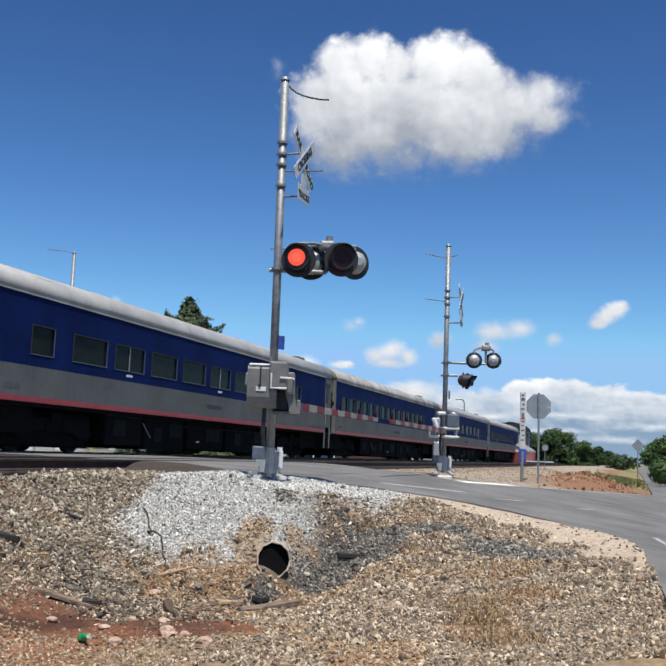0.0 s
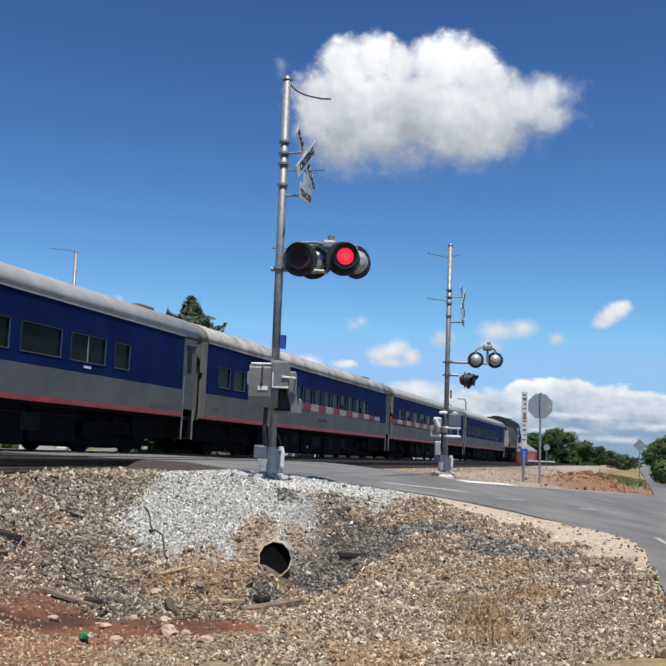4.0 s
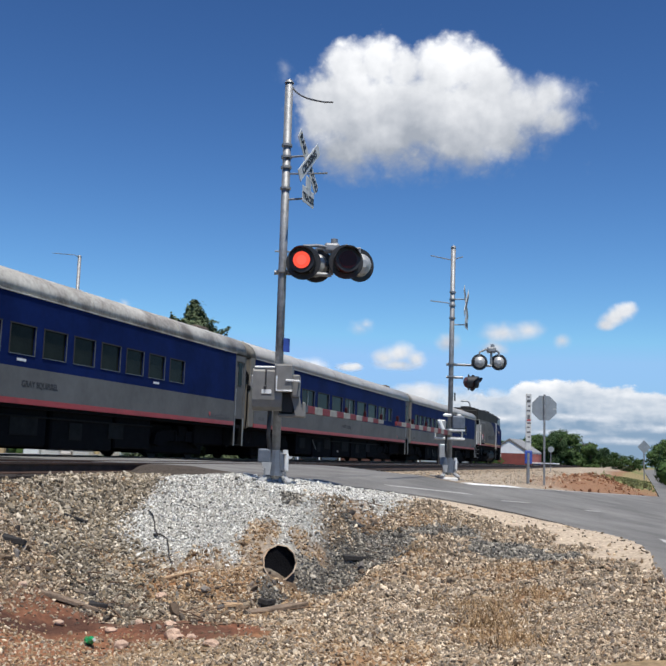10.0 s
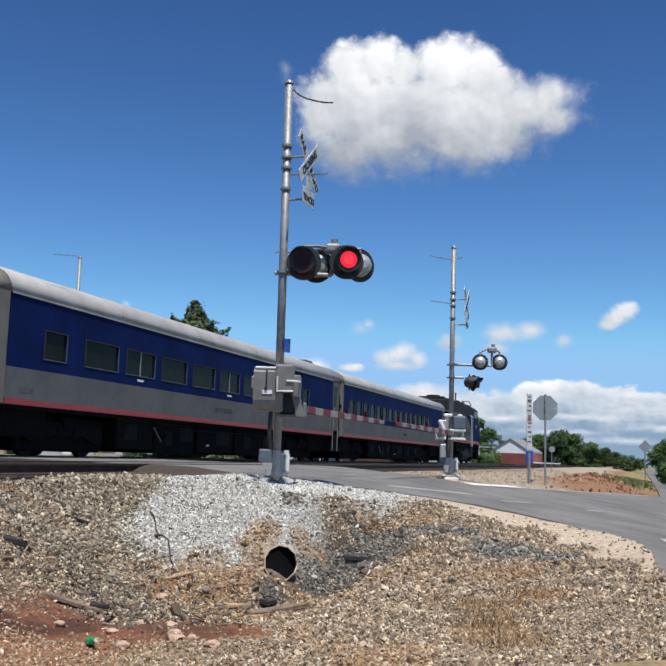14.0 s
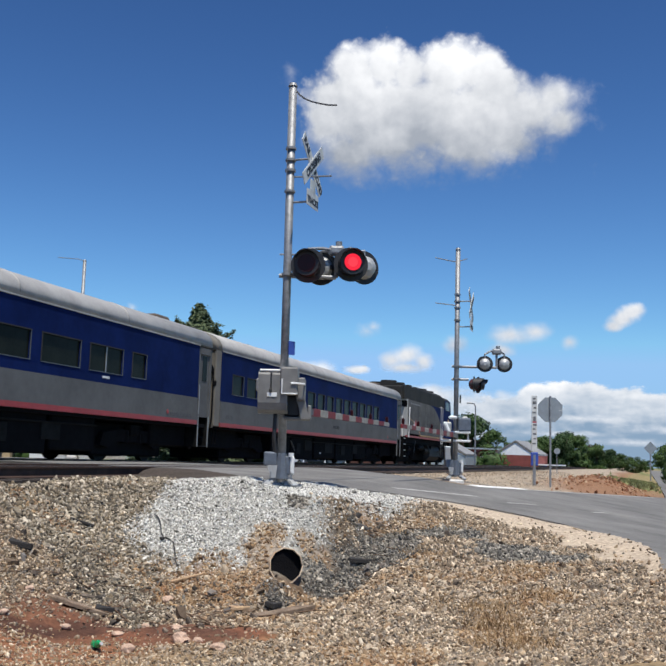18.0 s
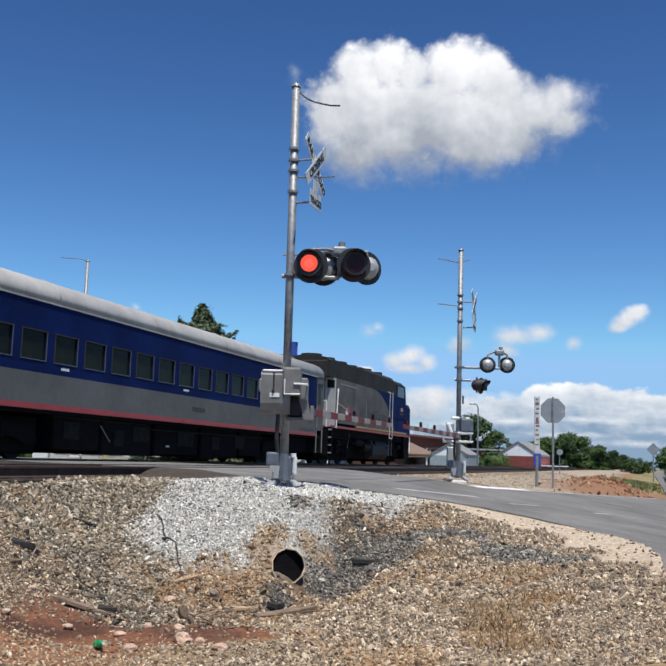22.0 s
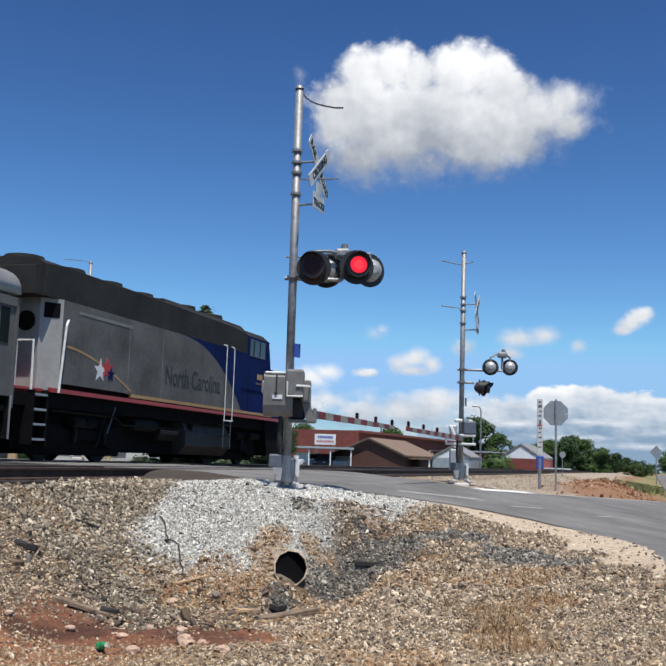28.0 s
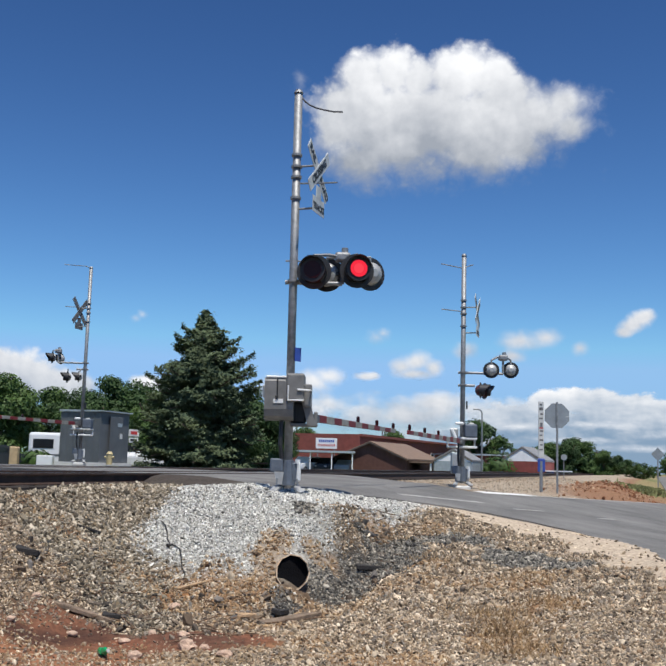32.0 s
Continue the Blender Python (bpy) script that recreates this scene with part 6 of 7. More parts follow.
REDMETAL = mat("dull_red_wall", (0.24, 0.06, 0.045), 0.7, 0, 0.2, 1.5)
GREYROOF = mat("grey_roof_felt", (0.22, 0.22, 0.22), 0.8, 0, 0.2, 2)
CARWHITE = mat("white_car_paint", (0.72, 0.72, 0.72), 0.25, 0, 0.05, 3)
CARDARK = mat("dark_car_paint", (0.03, 0.032, 0.036), 0.25, 0, 0.1, 3)
CARGLASS = mat("dark_car_glass", (0.015, 0.017, 0.02), 0.08, 0, 0.1, 3)
GL = -1.3


def window_unit(parent, w, h, m):
    wd_ = tagged(new("window"), "dark window in a pale frame")
    wd_.parent = parent
    wd_.matrix_basis = m
    part("pane", box(w, 0.03, h), GLASS, wd_)
    bm = box(w + 0.16, 0.06, 0.08, 0, -0.02, h / 2 + 0.04)
    box(w + 0.16, 0.08, 0.08, 0, -0.02, -h / 2 - 0.04, bm=bm)
    box(0.08, 0.06, h, w / 2 + 0.04, -0.02, 0, bm=bm)
    box(0.08, 0.06, h, -w / 2 - 0.04, -0.02, 0, bm=bm)
    part("frame", bm, WHITEWALL, wd_)


def gable_house(name, label, m, w, ln, eave, ridge, wall_mat, roof_mat, gable_mat=None, windows=(), over=0.5, trim_mat=None):
    """Gable end across x at y = 0, length along y."""
    h = thing(name, label, "building", m)
    part("wall", box(w, ln, eave, 0, ln / 2, eave / 2), wall_mat, h)
    part("gable", prism([(-w / 2, eave), (w / 2, eave), (0, ridge)], 0.0, ln), gable_mat or wall_mat, h)
    sl = (ridge - eave) / (w / 2)
    for sd in (-1, 1):
        x1 = w / 2 + over
        pts = [(0, ridge + 0.04), (sd * x1, eave - sl * over + 0.04), (sd * x1, eave - sl * over + 0.22), (0, ridge + 0.22)]
        part("roof", prism(pts, -over, ln + over), roof_mat, h, "sloping roof plane")
        part("fascia", prism([(0, ridge - 0.06), (sd * x1, eave - sl * over - 0.06), (sd * x1, eave - sl * over + 0.12), (0, ridge + 0.12)], -over - 0.04, -over), trim_mat or TAN, h)
    for x, z, ww, hh in windows:
        window_unit(h, ww, hh, pose(x, -0.03, z))
    return h


house = gable_house("brick_house", "brown brick house with a shingled gable roof", pose(3.3, 114, GL, 0, 0, -22), 8.6, 13, 2.35, 4.15, BRICK, SHINGLE, BRICK, over=0.3, trim_mat=DARKTRIM)
part("porch_roof", box(3.0, 5.0, 0.18, 5.6, 3.5, 2.1), SHINGLE, house)
part("porch_wall", box(0.2, 2.2, 2.0, 6.6, 4.6, 1.0), WHITEWALL, house, "pale porch wall")
for y in (1.2, 5.8):
    part("porch_post", box(0.16, 0.16, 2.0, 6.9, y, 1.0), WHITEWALL, house)

dx, dy = 22.4, 55.0
long_b = thing("brick_store", "long low red brick store building", "building", pose(2.2, 120, GL, 0, 0, math.degrees(math.atan2(dy, dx))))
ll = math.hypot(dx, dy)
part("wall", box(ll, 10.4, 5.1, ll / 2, 5.2, 2.55), BRICKRED, long_b, "red brick wall")
part("parapet", box(ll + 0.3, 0.4, 0.3, ll / 2, -0.15, 5.2), BRICKRED, long_b)
part("front_wall", box(0.3, 10.4, 5.3, -0.15, 5.2, 2.65), BRICKRED, long_b)
for k in range(7):
    window_unit(long_b, 1.6, 1.2, pose(6 + 8 * k, -0.03, 2.9))
store_sign = thing("store_sign", "white store sign with dark and red rows", "sign", pose(-1.85, 117, -0.02, 0, 0, 2))
part("board", box(2.5, 0.15, 1.25, 0, 0, 2.75), HANDRAIL, store_sign, "white board")
for k in range(8):
    part("blue_bar", box(0.17, 0.02, 0.30, -0.8 + 0.23 * k, -0.09, 3.02), BLUESIGN, store_sign)
for k in range(11):
    part("red_bar", box(0.12, 0.02, 0.24, -0.95 + 0.19 * k, -0.09, 2.52), REDSHEET, store_sign)
for x in (-1.0, 1.0):
    part("leg", box(0.12, 0.12, 3.6, x, 0.02, 0.45), GALV, store_sign)

LOT = GL + 0.6
lot = part("parking_lot", box(13, 12, 0.9, -2.2, 114, LOT - 0.45, 0.05), mat("worn_parking_asphalt", (0.10, 0.098, 0.095), 0.9, 0, 0.3, 1.5))
tagged(lot, "worn grey asphalt parking lot before the store", "parking lot", kind="structure")
carport = thing("carport", "open carport with a flat pale roof", "carport", pose(-2.3, 110, LOT))
part("roof", box(7.6, 6.0, 0.22, 0, 3, 2.36), HUTROOF, carport, "flat metal roof")
for x in (-3.5, -1.2, 1.2, 3.5):
    for y in (0.2, 5.8):
        part("post", box(0.12, 0.12, 2.26, x, y, 1.13), WHITEWALL, carport)


def vehicle(name, label, m, paint, ln=4.6, tall=1.75):
    v = thing(name, label, "car", m)
    pts = [(-ln / 2, 0.4), (-ln / 2, 0.95), (-ln * 0.47, 1.05), (-ln * 0.40, tall), (ln * 0.12, tall), (ln * 0.26, 1.08), (ln * 0.48, 0.95), (ln / 2, 0.7), (ln / 2, 0.4)]
    bm = prism(pts, -0.88, 0.88)
    bmesh.ops.bevel(bm, geom=bm.edges[:], offset=0.06, segments=2, affect="EDGES")
    part("body", bm, paint, v)
    for sd in (-1, 1):
        part("side_window", prism([(-ln * 0.40, 1.1), (-ln * 0.365, tall - 0.12), (ln * 0.09, tall - 0.12), (ln * 0.2, 1.12)], sd * 0.885, sd * 0.9), CARGLASS, v)
        for x in (-ln * 0.31, ln * 0.31):
            w = part("wheel", cyl(0.34, 0.2, 18, m=pose(x, sd * 0.82 - 0.1, 0.34, -90, 0, 0)), RUBBER, v)
            part("rim", cyl(0.2, 0.21, 12, m=pose(x, sd * 0.82 - 0.105, 0.34, -90, 0, 0)), TRIM, w)
    part("rear_window", box(0.03, 1.4, 0.5, -ln * 0.445, 0, 1.36, m=None), CARGLASS, v)
    part("headlight", box(0.05, 0.3, 0.12, ln / 2, -0.6, 0.75), TRIM, v)
    part("headlight", box(0.05, 0.3, 0.12, ln / 2, 0.6, 0.75), TRIM, v)
    return v


vehicle("parked_suv", "white sport utility vehicle under the carport", pose(-4.0, 112.2, LOT, 0, 0, 238), CARWHITE)
vehicle("parked_car", "dark car under the carport", pose(-1.6, 113, LOT, 0, 0, 250), CARDARK, 4.4, 1.7)
vehicle("parked_car", "silver car under the carport", pose(0.3, 114, LOT, 0, 0, 262), TRIM, 4.4, 1.5)
vehicle("parked_car", "white car behind the equipment hut", pose(-11.6, 60, -0.55, 0, 0, 60), CARWHITE, 4.5, 1.5)
vehicle("parked_car", "dark car beside the motor home", pose(-18.9, 54, -0.7, 0, 0, 20), CARDARK, 4.5, 1.5)
vehicle("distant_car", "white car far down the road", pose(66.0, 190, -1.0, 0, 0, 250), CARWHITE)

rv = thing("motor_home", "white motor home behind the tracks", "motor home", pose(-15.9, 57, -0.75, 0, 0, 4))
part("body", box(3.9, 2.3, 2.0, 0, 0, 1.35, 0.15, seg=2), CARWHITE, rv, "white body")
part("side_window", box(1.2, 0.03, 0.5, 0.9, -1.16, 1.72), CARGLASS, rv)
part("windscreen", box(1.15, 0.03, 0.52, -1.1, -1.16, 1.72), CARGLASS, rv)
part("stripe", box(3.6, 0.02, 0.08, 0, -1.165, 1.1), HUTMAT, rv)
for x in (-1.2, 1.2):
    part("wheel", cyl(0.38, 2.1, 18, m=pose(x, -1.05, 0.38, -90, 0, 0)), RUBBER, rv)

shed = gable_house("grey_shed", "small pale grey gabled shed", pose(12.6, 112, GL, 0, 0, -20), 4.4, 6, 2.3, 3.5, HUTROOF, GREYROOF, WHITEWALL, over=0.04)
cabinet = thing("utility_cabinet", "tall pale grey utility cabinet", "cabinet", pose(6.93, 60, -0.45))
part("body", box(0.6, 0.6, 1.6, 0, 0, 0.82, 0.03), HUTROOF, cabinet)
part("door", box(0.5, 0.02, 1.3, 0, -0.31, 0.85), ALU, cabinet)

white_b = gable_house("white_gable_building", "white gabled building with dull red lower wall", pose(21.3, 117, GL, 0, 0, -24), 4.9, 6.5, 2.56, 4.1, REDMETAL, GREYROOF, WHITEWALL, over=0.02)
part("awning", box(2.6, 4.0, 0.14, 3.6, 3.4, 1.5), WHITEWALL, white_b, "white awning")
part("blue_front", box(0.1, 4.0, 1.1, 2.42, 4.0, 0.9), BLUESIGN, white_b, "blue shop front")
low_b = thing("low_brick_shop", "low brick shop with a flat pale roof", "building", pose(17.5, 125, GL, 0, 0, 8))
part("wall", box(8, 8, 3.2, 0, 4, 1.6), BRICKRED, low_b)
part("roof", box(8.6, 8.6, 0.2, 0, 4, 3.3), HUTROOF, low_b)
window_unit(low_b, 1.4, 1.1, pose(-1.5, -0.03, 1.7))
window_unit(low_b, 1.4, 1.1, pose(1.5, -0.03, 1.7))
steeple = thing("church_steeple", "slim pale blue church steeple", "steeple", pose(-5.6, 160, GL))
part("tower", box(1.2, 1.2, 5.4, 0, 0, 2.7), WHITEWALL, steeple)
part("spire", cyl(0.75, 2.4, 8, 0.03, m=pose(0, 0, 5.4)), BLUESIGN, steeple)

lamp = thing("street_lamp", "tall street lamp with a curved arm", "street lamp", pose(12.73, 90, GL))
part("pole", cyl(0.09, 6.6, 10, 0.06), GALV, lamp)
part("arm", arc_tube([(0, 0, 6.6), (-0.12, 0, 6.85), (-0.4, 0, 6.95)], 0.06, 8), GALV, lamp)
part("lamp_head", box(0.5, 0.22, 0.14, -0.55, 0, 6.93, 0.04), ALU, lamp)
for x, y, h in ((48.9, 190, 5.6), (50.0, 190, 5.8), (18.0, 150, 6.5), (6.9, 170, 8.0), (44.0, 185, 6.6)):
    po = thing("utility_pole", "plain wooden utility pole far beyond the tracks", "utility pole", pose(x, y, -1.2), "utility poles")
    part("pole", cyl(0.14, h, 8, 0.1), BARK, po)
    part("crossarm", box(1.6, 0.1, 0.1, 0, 0, h - 0.4), BARK, po)

dia = thing("diamond_sign", "diamond warning sign seen from behind", "road sign", pose(23.9, 75, -0.75))
part("post", box(0.08, 0.06, 2.9, 0, 0, 1.45), GALV, dia)
part("sign_face", box(0.72, 0.02, 0.72, 0, -0.04, 0, m=pose(0, 0, 2.45, 0, 45, 0)), SIGNBACK, dia)
rs = thing("round_sign", "small round sign on a thin post", "road sign", pose(12.33, 55, -0.85))
part("post", cyl(0.025, 1.95, 8), GALV, rs)
part("sign_face", cyl(0.17, 0.02, 18, m=pose(0, -0.03, 1.85, 90, 0, 0)), SIGNBACK, rs)

YELLOW = mat("faded_yellow_paint", (0.52, 0.42, 0.22), 0.6, 0, 0.25, 6)
hyd = thing("yellow_marker", "squat yellow utility stub beside the hut", "utility stub", pose(-8.7, 37, 0.0))
part("barrel", cyl(0.11, 0.4, 14), YELLOW, hyd)
part("cap", cyl(0.13, 0.1, 14, 0.06, m=pose(0, 0, 0.4)), YELLOW, hyd)
part("outlet", cyl(0.05, 0.36, 10, m=pose(-0.18, 0, 0.28, 0, 90, 0)), YELLOW, hyd)
wb = thing("white_box", "small white utility box", "utility box", pose(-15.0, 50, -0.5))
part("body", box(0.8, 0.5, 0.8, 0, 0, 0.4, 0.03), CARWHITE, wb)
tp_ = thing("tan_bollard", "tan concrete bollard beside the road", "bollard", pose(-16.6, 50, -0.5))
part("body", box(0.42, 0.4, 1.2, 0, 0, 0.6, 0.05), mat("tan_concrete", (0.46, 0.33, 0.19), 0.9, 0, 0.2, 6), tp_)
rsn = thing("red_white_sign", "red and white shop sign", "sign", pose(-12.7, 60, -0.6))
part("upper", box(0.62, 0.1, 0.42, 0, 0, 2.42), WHITE, rsn)
part("mark", box(0.4, 0.02, 0.2, 0.02, -0.06, 2.42), REDSHEET, rsn)
part("lower", box(0.55, 0.1, 0.3, 0, 0, 1.98), WHITE, rsn)
part("mark", box(0.4, 0.02, 0.14, 0.02, -0.06, 1.98), LETTER, rsn)
part("post", box(0.1, 0.08, 2.0, 0, 0.02, 1.0), GALV, rsn)

bush_rng = np.random.RandomState(77)
for x, y, z, r in ((20.6, 60, -0.75, 0.8), (24.3, 70, -0.8, 1.1), (22.2, 64, -0.8, 0.6), (-16.1, 52, -0.6, 0.8), (18.8, 118, -1.3, 2.2), (-8.5, 57, -0.7, 1.2), (16.5, 118, -1.3, 1.6)):
    b = thing("bush", "low green leafy bush", "bush", pose(x, y, z), "bushes")
    n = 900
    d = bush_rng.normal(size=(n, 3))
    d /= np.linalg.norm(d, axis=1, keepdims=True)
    pts = d * r * bush_rng.uniform(0.6, 1.1, (n, 1)) * np.array([1, 1, 0.8]) + np.array([0, 0, r * 0.7])
    ob = new("foliage", leaf_mesh("foliage", pts, d, 0.09 * r ** 0.5, bush_rng, LEAF))
    ob.parent = b
    part("stem", cyl(0.05, r, 6), BARK, b)


# ---- loose stone on the bank ----
PHI5 = (1 + 5 ** 0.5) / 2
CORNERS = np.array([(-1, PHI5, 0), (1, PHI5, 0), (-1, -PHI5, 0), (1, -PHI5, 0), (0, -1, PHI5), (0, 1, PHI5), (0, -1, -PHI5), (0, 1, -PHI5), (PHI5, 0, -1), (PHI5, 0, 1), (-PHI5, 0, -1), (-PHI5, 0, 1)]) / 1.9
FACES = np.array([[int(c, 16) for c in w] for w in "0b5 051 017 07a 0ab 159 5b4 ba2 a76 718 394 342 326 368 389 495 24b 62a 867 981".split()])


def scatter(name, label, s, p, size, material, seed, zf=None):
    """Angular broken stones, lying as they fell."""
    rng = np.random.RandomState(seed)
    n = len(s)
    z = (zf or rough_ground)(s, p)
    c = np.stack([AX.x * s + NX.x * p, AX.y * s + NX.y * p, z + size * rng.uniform(-0.1, 0.5, n)], -1)
    tm = np.stack([CORNERS * rng.uniform(0.62, 1.2, (12, 1)) * rng.uniform(0.85, 1.15, (12, 3)) for _ in range(48)])
    v = tm[rng.randint(0, 48, n)]
    q = rng.normal(size=(n, 4))
    q /= np.linalg.norm(q, axis=1, keepdims=True)
    w, x, y, zz = q.T
    R = np.stack([np.stack([1 - 2 * (y * y + zz * zz), 2 * (x * y - zz * w), 2 * (x * zz + y * w)], -1), np.stack([2 * (x * y + zz * w), 1 - 2 * (x * x + zz * zz), 2 * (y * zz - x * w)], -1), np.stack([2 * (x * zz - y * w), 2 * (y * zz + x * w), 1 - 2 * (x * x + y * y)], -1)], 1)
    v = v * (size[:, None, None] * np.stack([rng.uniform(0.95, 1.75, n), rng.uniform(0.6, 1.05, n), rng.uniform(0.36, 0.8, n)], -1)[:, None, :])
    v = np.einsum("nij,nkj->nki", R, v) + c[:, None, :]
    f = (FACES[None] + 12 * np.arange(n)[:, None, None]).reshape(-1, 3)
    me = bpy.data.meshes.new(name)
    me.vertices.add(12 * n)
    me.vertices.foreach_set("co", v.ravel())
    me.loops.add(len(f) * 3)
    me.loops.foreach_set("vertex_index", f.ravel())
    me.polygons.add(len(f))
    me.polygons.foreach_set("loop_start", np.arange(0, len(f) * 3, 3))
    me.update(calc_edges=True)
    me.polygons.foreach_set("use_smooth", np.zeros(len(f), bool))
    me.materials.append(material)
    return tagged(new(name, me), label, "gravel", kind="stuff")


TANSTONE = stones("mixed_tan_ballast", ((0.066, 0.051, 0.036), (0.188, 0.140, 0.094), (0.379, 0.284, 0.180), (0.207, 0.178, 0.143), (0.632, 0.498, 0.341), (0.103, 0.082, 0.063), (0.282, 0.182, 0.104), (0.759, 0.631, 0.460), (0.150, 0.122, 0.098), (0.421, 0.314, 0.200), (0.122, 0.105, 0.085), (0.244, 0.182, 0.116)))
WHITESTONE = stones("pale_limestone_gravel", ((0.13, 0.122, 0.105), (0.281, 0.270, 0.243), (0.540, 0.524, 0.475), (0.626, 0.610, 0.551), (0.713, 0.686, 0.621), (0.389, 0.373, 0.335), (0.605, 0.567, 0.491)))
BANKSTONE = stones("grey_tan_ballast", ((0.04, 0.033, 0.025), (0.14, 0.115, 0.082), (0.33, 0.272, 0.19), (0.085, 0.072, 0.055), (0.50, 0.42, 0.31), (0.165, 0.14, 0.104), (0.28, 0.21, 0.13), (0.06, 0.05, 0.037), (0.62, 0.535, 0.41), (0.12, 0.096, 0.066)))
DARKSTONE = stones("dark_grey_stone", ((0.036, 0.034, 0.031), (0.105, 0.098, 0.086), (0.165, 0.152, 0.130), (0.072, 0.068, 0.060), (0.30, 0.268, 0.215), (0.12, 0.106, 0.086), (0.44, 0.395, 0.32), (0.18, 0.16, 0.13)))
RUSTSTONE = stones("rust_stained_stone", ((0.11, 0.064, 0.036), (0.30, 0.19, 0.10), (0.43, 0.30, 0.17), (0.18, 0.118, 0.072), (0.56, 0.46, 0.33), (0.26, 0.20, 0.135)))
rg = np.random.RandomState(8)
N_ST = 330000
ss, pp = rg.uniform(5.4, 15.6, N_ST), rg.uniform(-1.8, 8.7, N_ST)
clear = left_edge(pp) - ss
eastx, northy = AX.x * ss + NX.x * pp, AX.y * ss + NX.y * pp
keep = (np.abs(eastx) < 0.40 * northy) & (northy > 6.4) & (clear > 0.04 + 1.1 * smooth(5.9, 6.6, pp)) & (pp < 8.35) & (np.hypot(ss - 13.31, pp - 5.01) > 0.3)
inx, iny = eastx + 0.545, northy - 11.93
along, across = -0.156 * inx + 0.988 * iny, 0.988 * inx + 0.156 * iny
keep &= ~((along > -0.05) & (along < 1.0) & (np.abs(across) < 0.21) & (rough_ground(ss, pp) < -0.86))
w1, w2 = wave(ss, pp, 1.3, 3), wave(ss, pp, 2.0, 6)
clay, rust = clay_mask(ss, pp), rust_mask(ss, pp)
sand = sand_mask(ss, pp)
lowland = smooth(9.6, 8.6, ss + 0.5 * w1) * smooth(2.8, 4.2, pp + 0.5 * w1) * smooth(6.3, 5.7, pp + 0.2 * w1)
bank = smooth(4.9, 5.5, pp + 0.3 * w1) * smooth(9.4, 10.0, ss + 0.3 * w1)
near = smooth(10.2, 8.8, ss)
keep &= rg.uniform(0, 1, N_ST) < 0.72 + 0.28 * (np.hypot(ss - 12.8, pp - 5.0) < 2.3) - 0.12 * bank + 0.28 * near
keep &= rg.uniform(0, 1, N_ST) > np.maximum(np.maximum(clay * 0.95, sand * 0.985), np.maximum(0.35 * rust, 0.7 * lowland))
pale = np.hypot((ss - 13.2) / 2.15, (pp - 5.25) / 1.5) + 0.16 * w2 + rg.normal(0, 0.07, N_ST) < 1.0
pale |= np.hypot((ss - 13.9) / 1.25, (pp - 4.0) / 0.8) + 0.16 * w2 + rg.normal(0, 0.12, N_ST) < 1.0
pale |= (clear + 0.3 * w2 + rg.normal(0, 0.1, N_ST) < 1.0) & (pp > 3.0) & (pp < 5.2)
rusty = (rust + rg.uniform(-0.55, 0.45, N_ST) > 0.62) & (~pale | ((pp < 4.9) & (ss < 12.6)))
rusty |= (rust + rg.uniform(-0.4, 0.4, N_ST) > 0.5) & (pp < 5.3) & (ss < 12.6) & (rg.uniform(0, 1, N_ST) < 0.65)
rusty |= lowland + rg.uniform(-0.5, 0.5, N_ST) > 0.9
pale &= ~rusty
dark = (dark_mask(ss, pp) + rg.uniform(-0.35, 0.35, N_ST) > 0.5) & ~rusty
pale &= ~dark
plain = ~pale & ~rusty & ~dark
greyer = plain & (bank + rg.uniform(-0.3, 0.3, N_ST) > 0.5)
plain &= ~greyer
size = np.exp(rg.normal(0, 1, N_ST) * (0.36 - 0.08 * near) + np.log(0.0155 + 0.003 * bank - 0.0025 * near))
scatter("ballast", "mixed tan and grey ballast stones on the bank", ss[keep & plain], pp[keep & plain], size[keep & plain], TANSTONE, 1)
scatter("bank_ballast", "grey and tan ballast stones on the track bank", ss[keep & greyer], pp[keep & greyer], size[keep & greyer], BANKSTONE, 14)
scatter("rusty_stones", "orange stained stones on the bank", ss[keep & rusty], pp[keep & rusty], size[keep & rusty], RUSTSTONE, 4)
scatter("pale_gravel", "pale limestone gravel round the mast", ss[keep & pale], pp[keep & pale], size[keep & pale] * 0.7, WHITESTONE, 2)
scatter("dark_gravel", "dark grey crushed stone below the road", ss[keep & dark], pp[keep & dark], size[keep & dark], DARKSTONE, 3)

# crushed stone on the verge beyond the crossing, and in the track beds
n = 15000
vs, vp = rg.uniform(24.5, 62, n), rg.uniform(1.5, 7.7, n)
ok = (vs > right_edge(vp) + 0.3) & (rg.uniform(0, 1, n) < smooth(1.5, 4.5, vp))
hs, hq = rg.normal(43, 4.6, 1500), rg.normal(1.8, 0.8, 1500)
scatter("heap_clods", "red brown clods of the spoil heap", hs, hq, rg.lognormal(math.log(0.03), 0.45, 1500), stones("red_clay_clods", ((0.12, 0.06, 0.035), (0.27, 0.12, 0.06), (0.20, 0.09, 0.05), (0.36, 0.20, 0.11), (0.44, 0.33, 0.22))), 7)
scatter("verge_gravel", "pale tan gravel on the verge", vs[ok], vp[ok], rg.lognormal(math.log(0.0125), 0.3, n)[ok], TANSTONE, 5)
n = 9000
bs, bp_ = rg.uniform(5, 60, n), rg.uniform(8.75, 17.2, n)
ok = ((bs < edges(bp_)[0] - 0.1) | (bs > edges(bp_)[1] + 0.1))
scatter("track_ballast", "grey brown ballast between the rails", bs[ok], bp_[ok], rg.lognormal(math.log(0.028), 0.25, n)[ok], DARKSTONE, 6)


# ---- litter in the ditch ----
def on_ground(s, p):
    return at(s, p, float(rough_ground(np.array(s), np.array(p))))


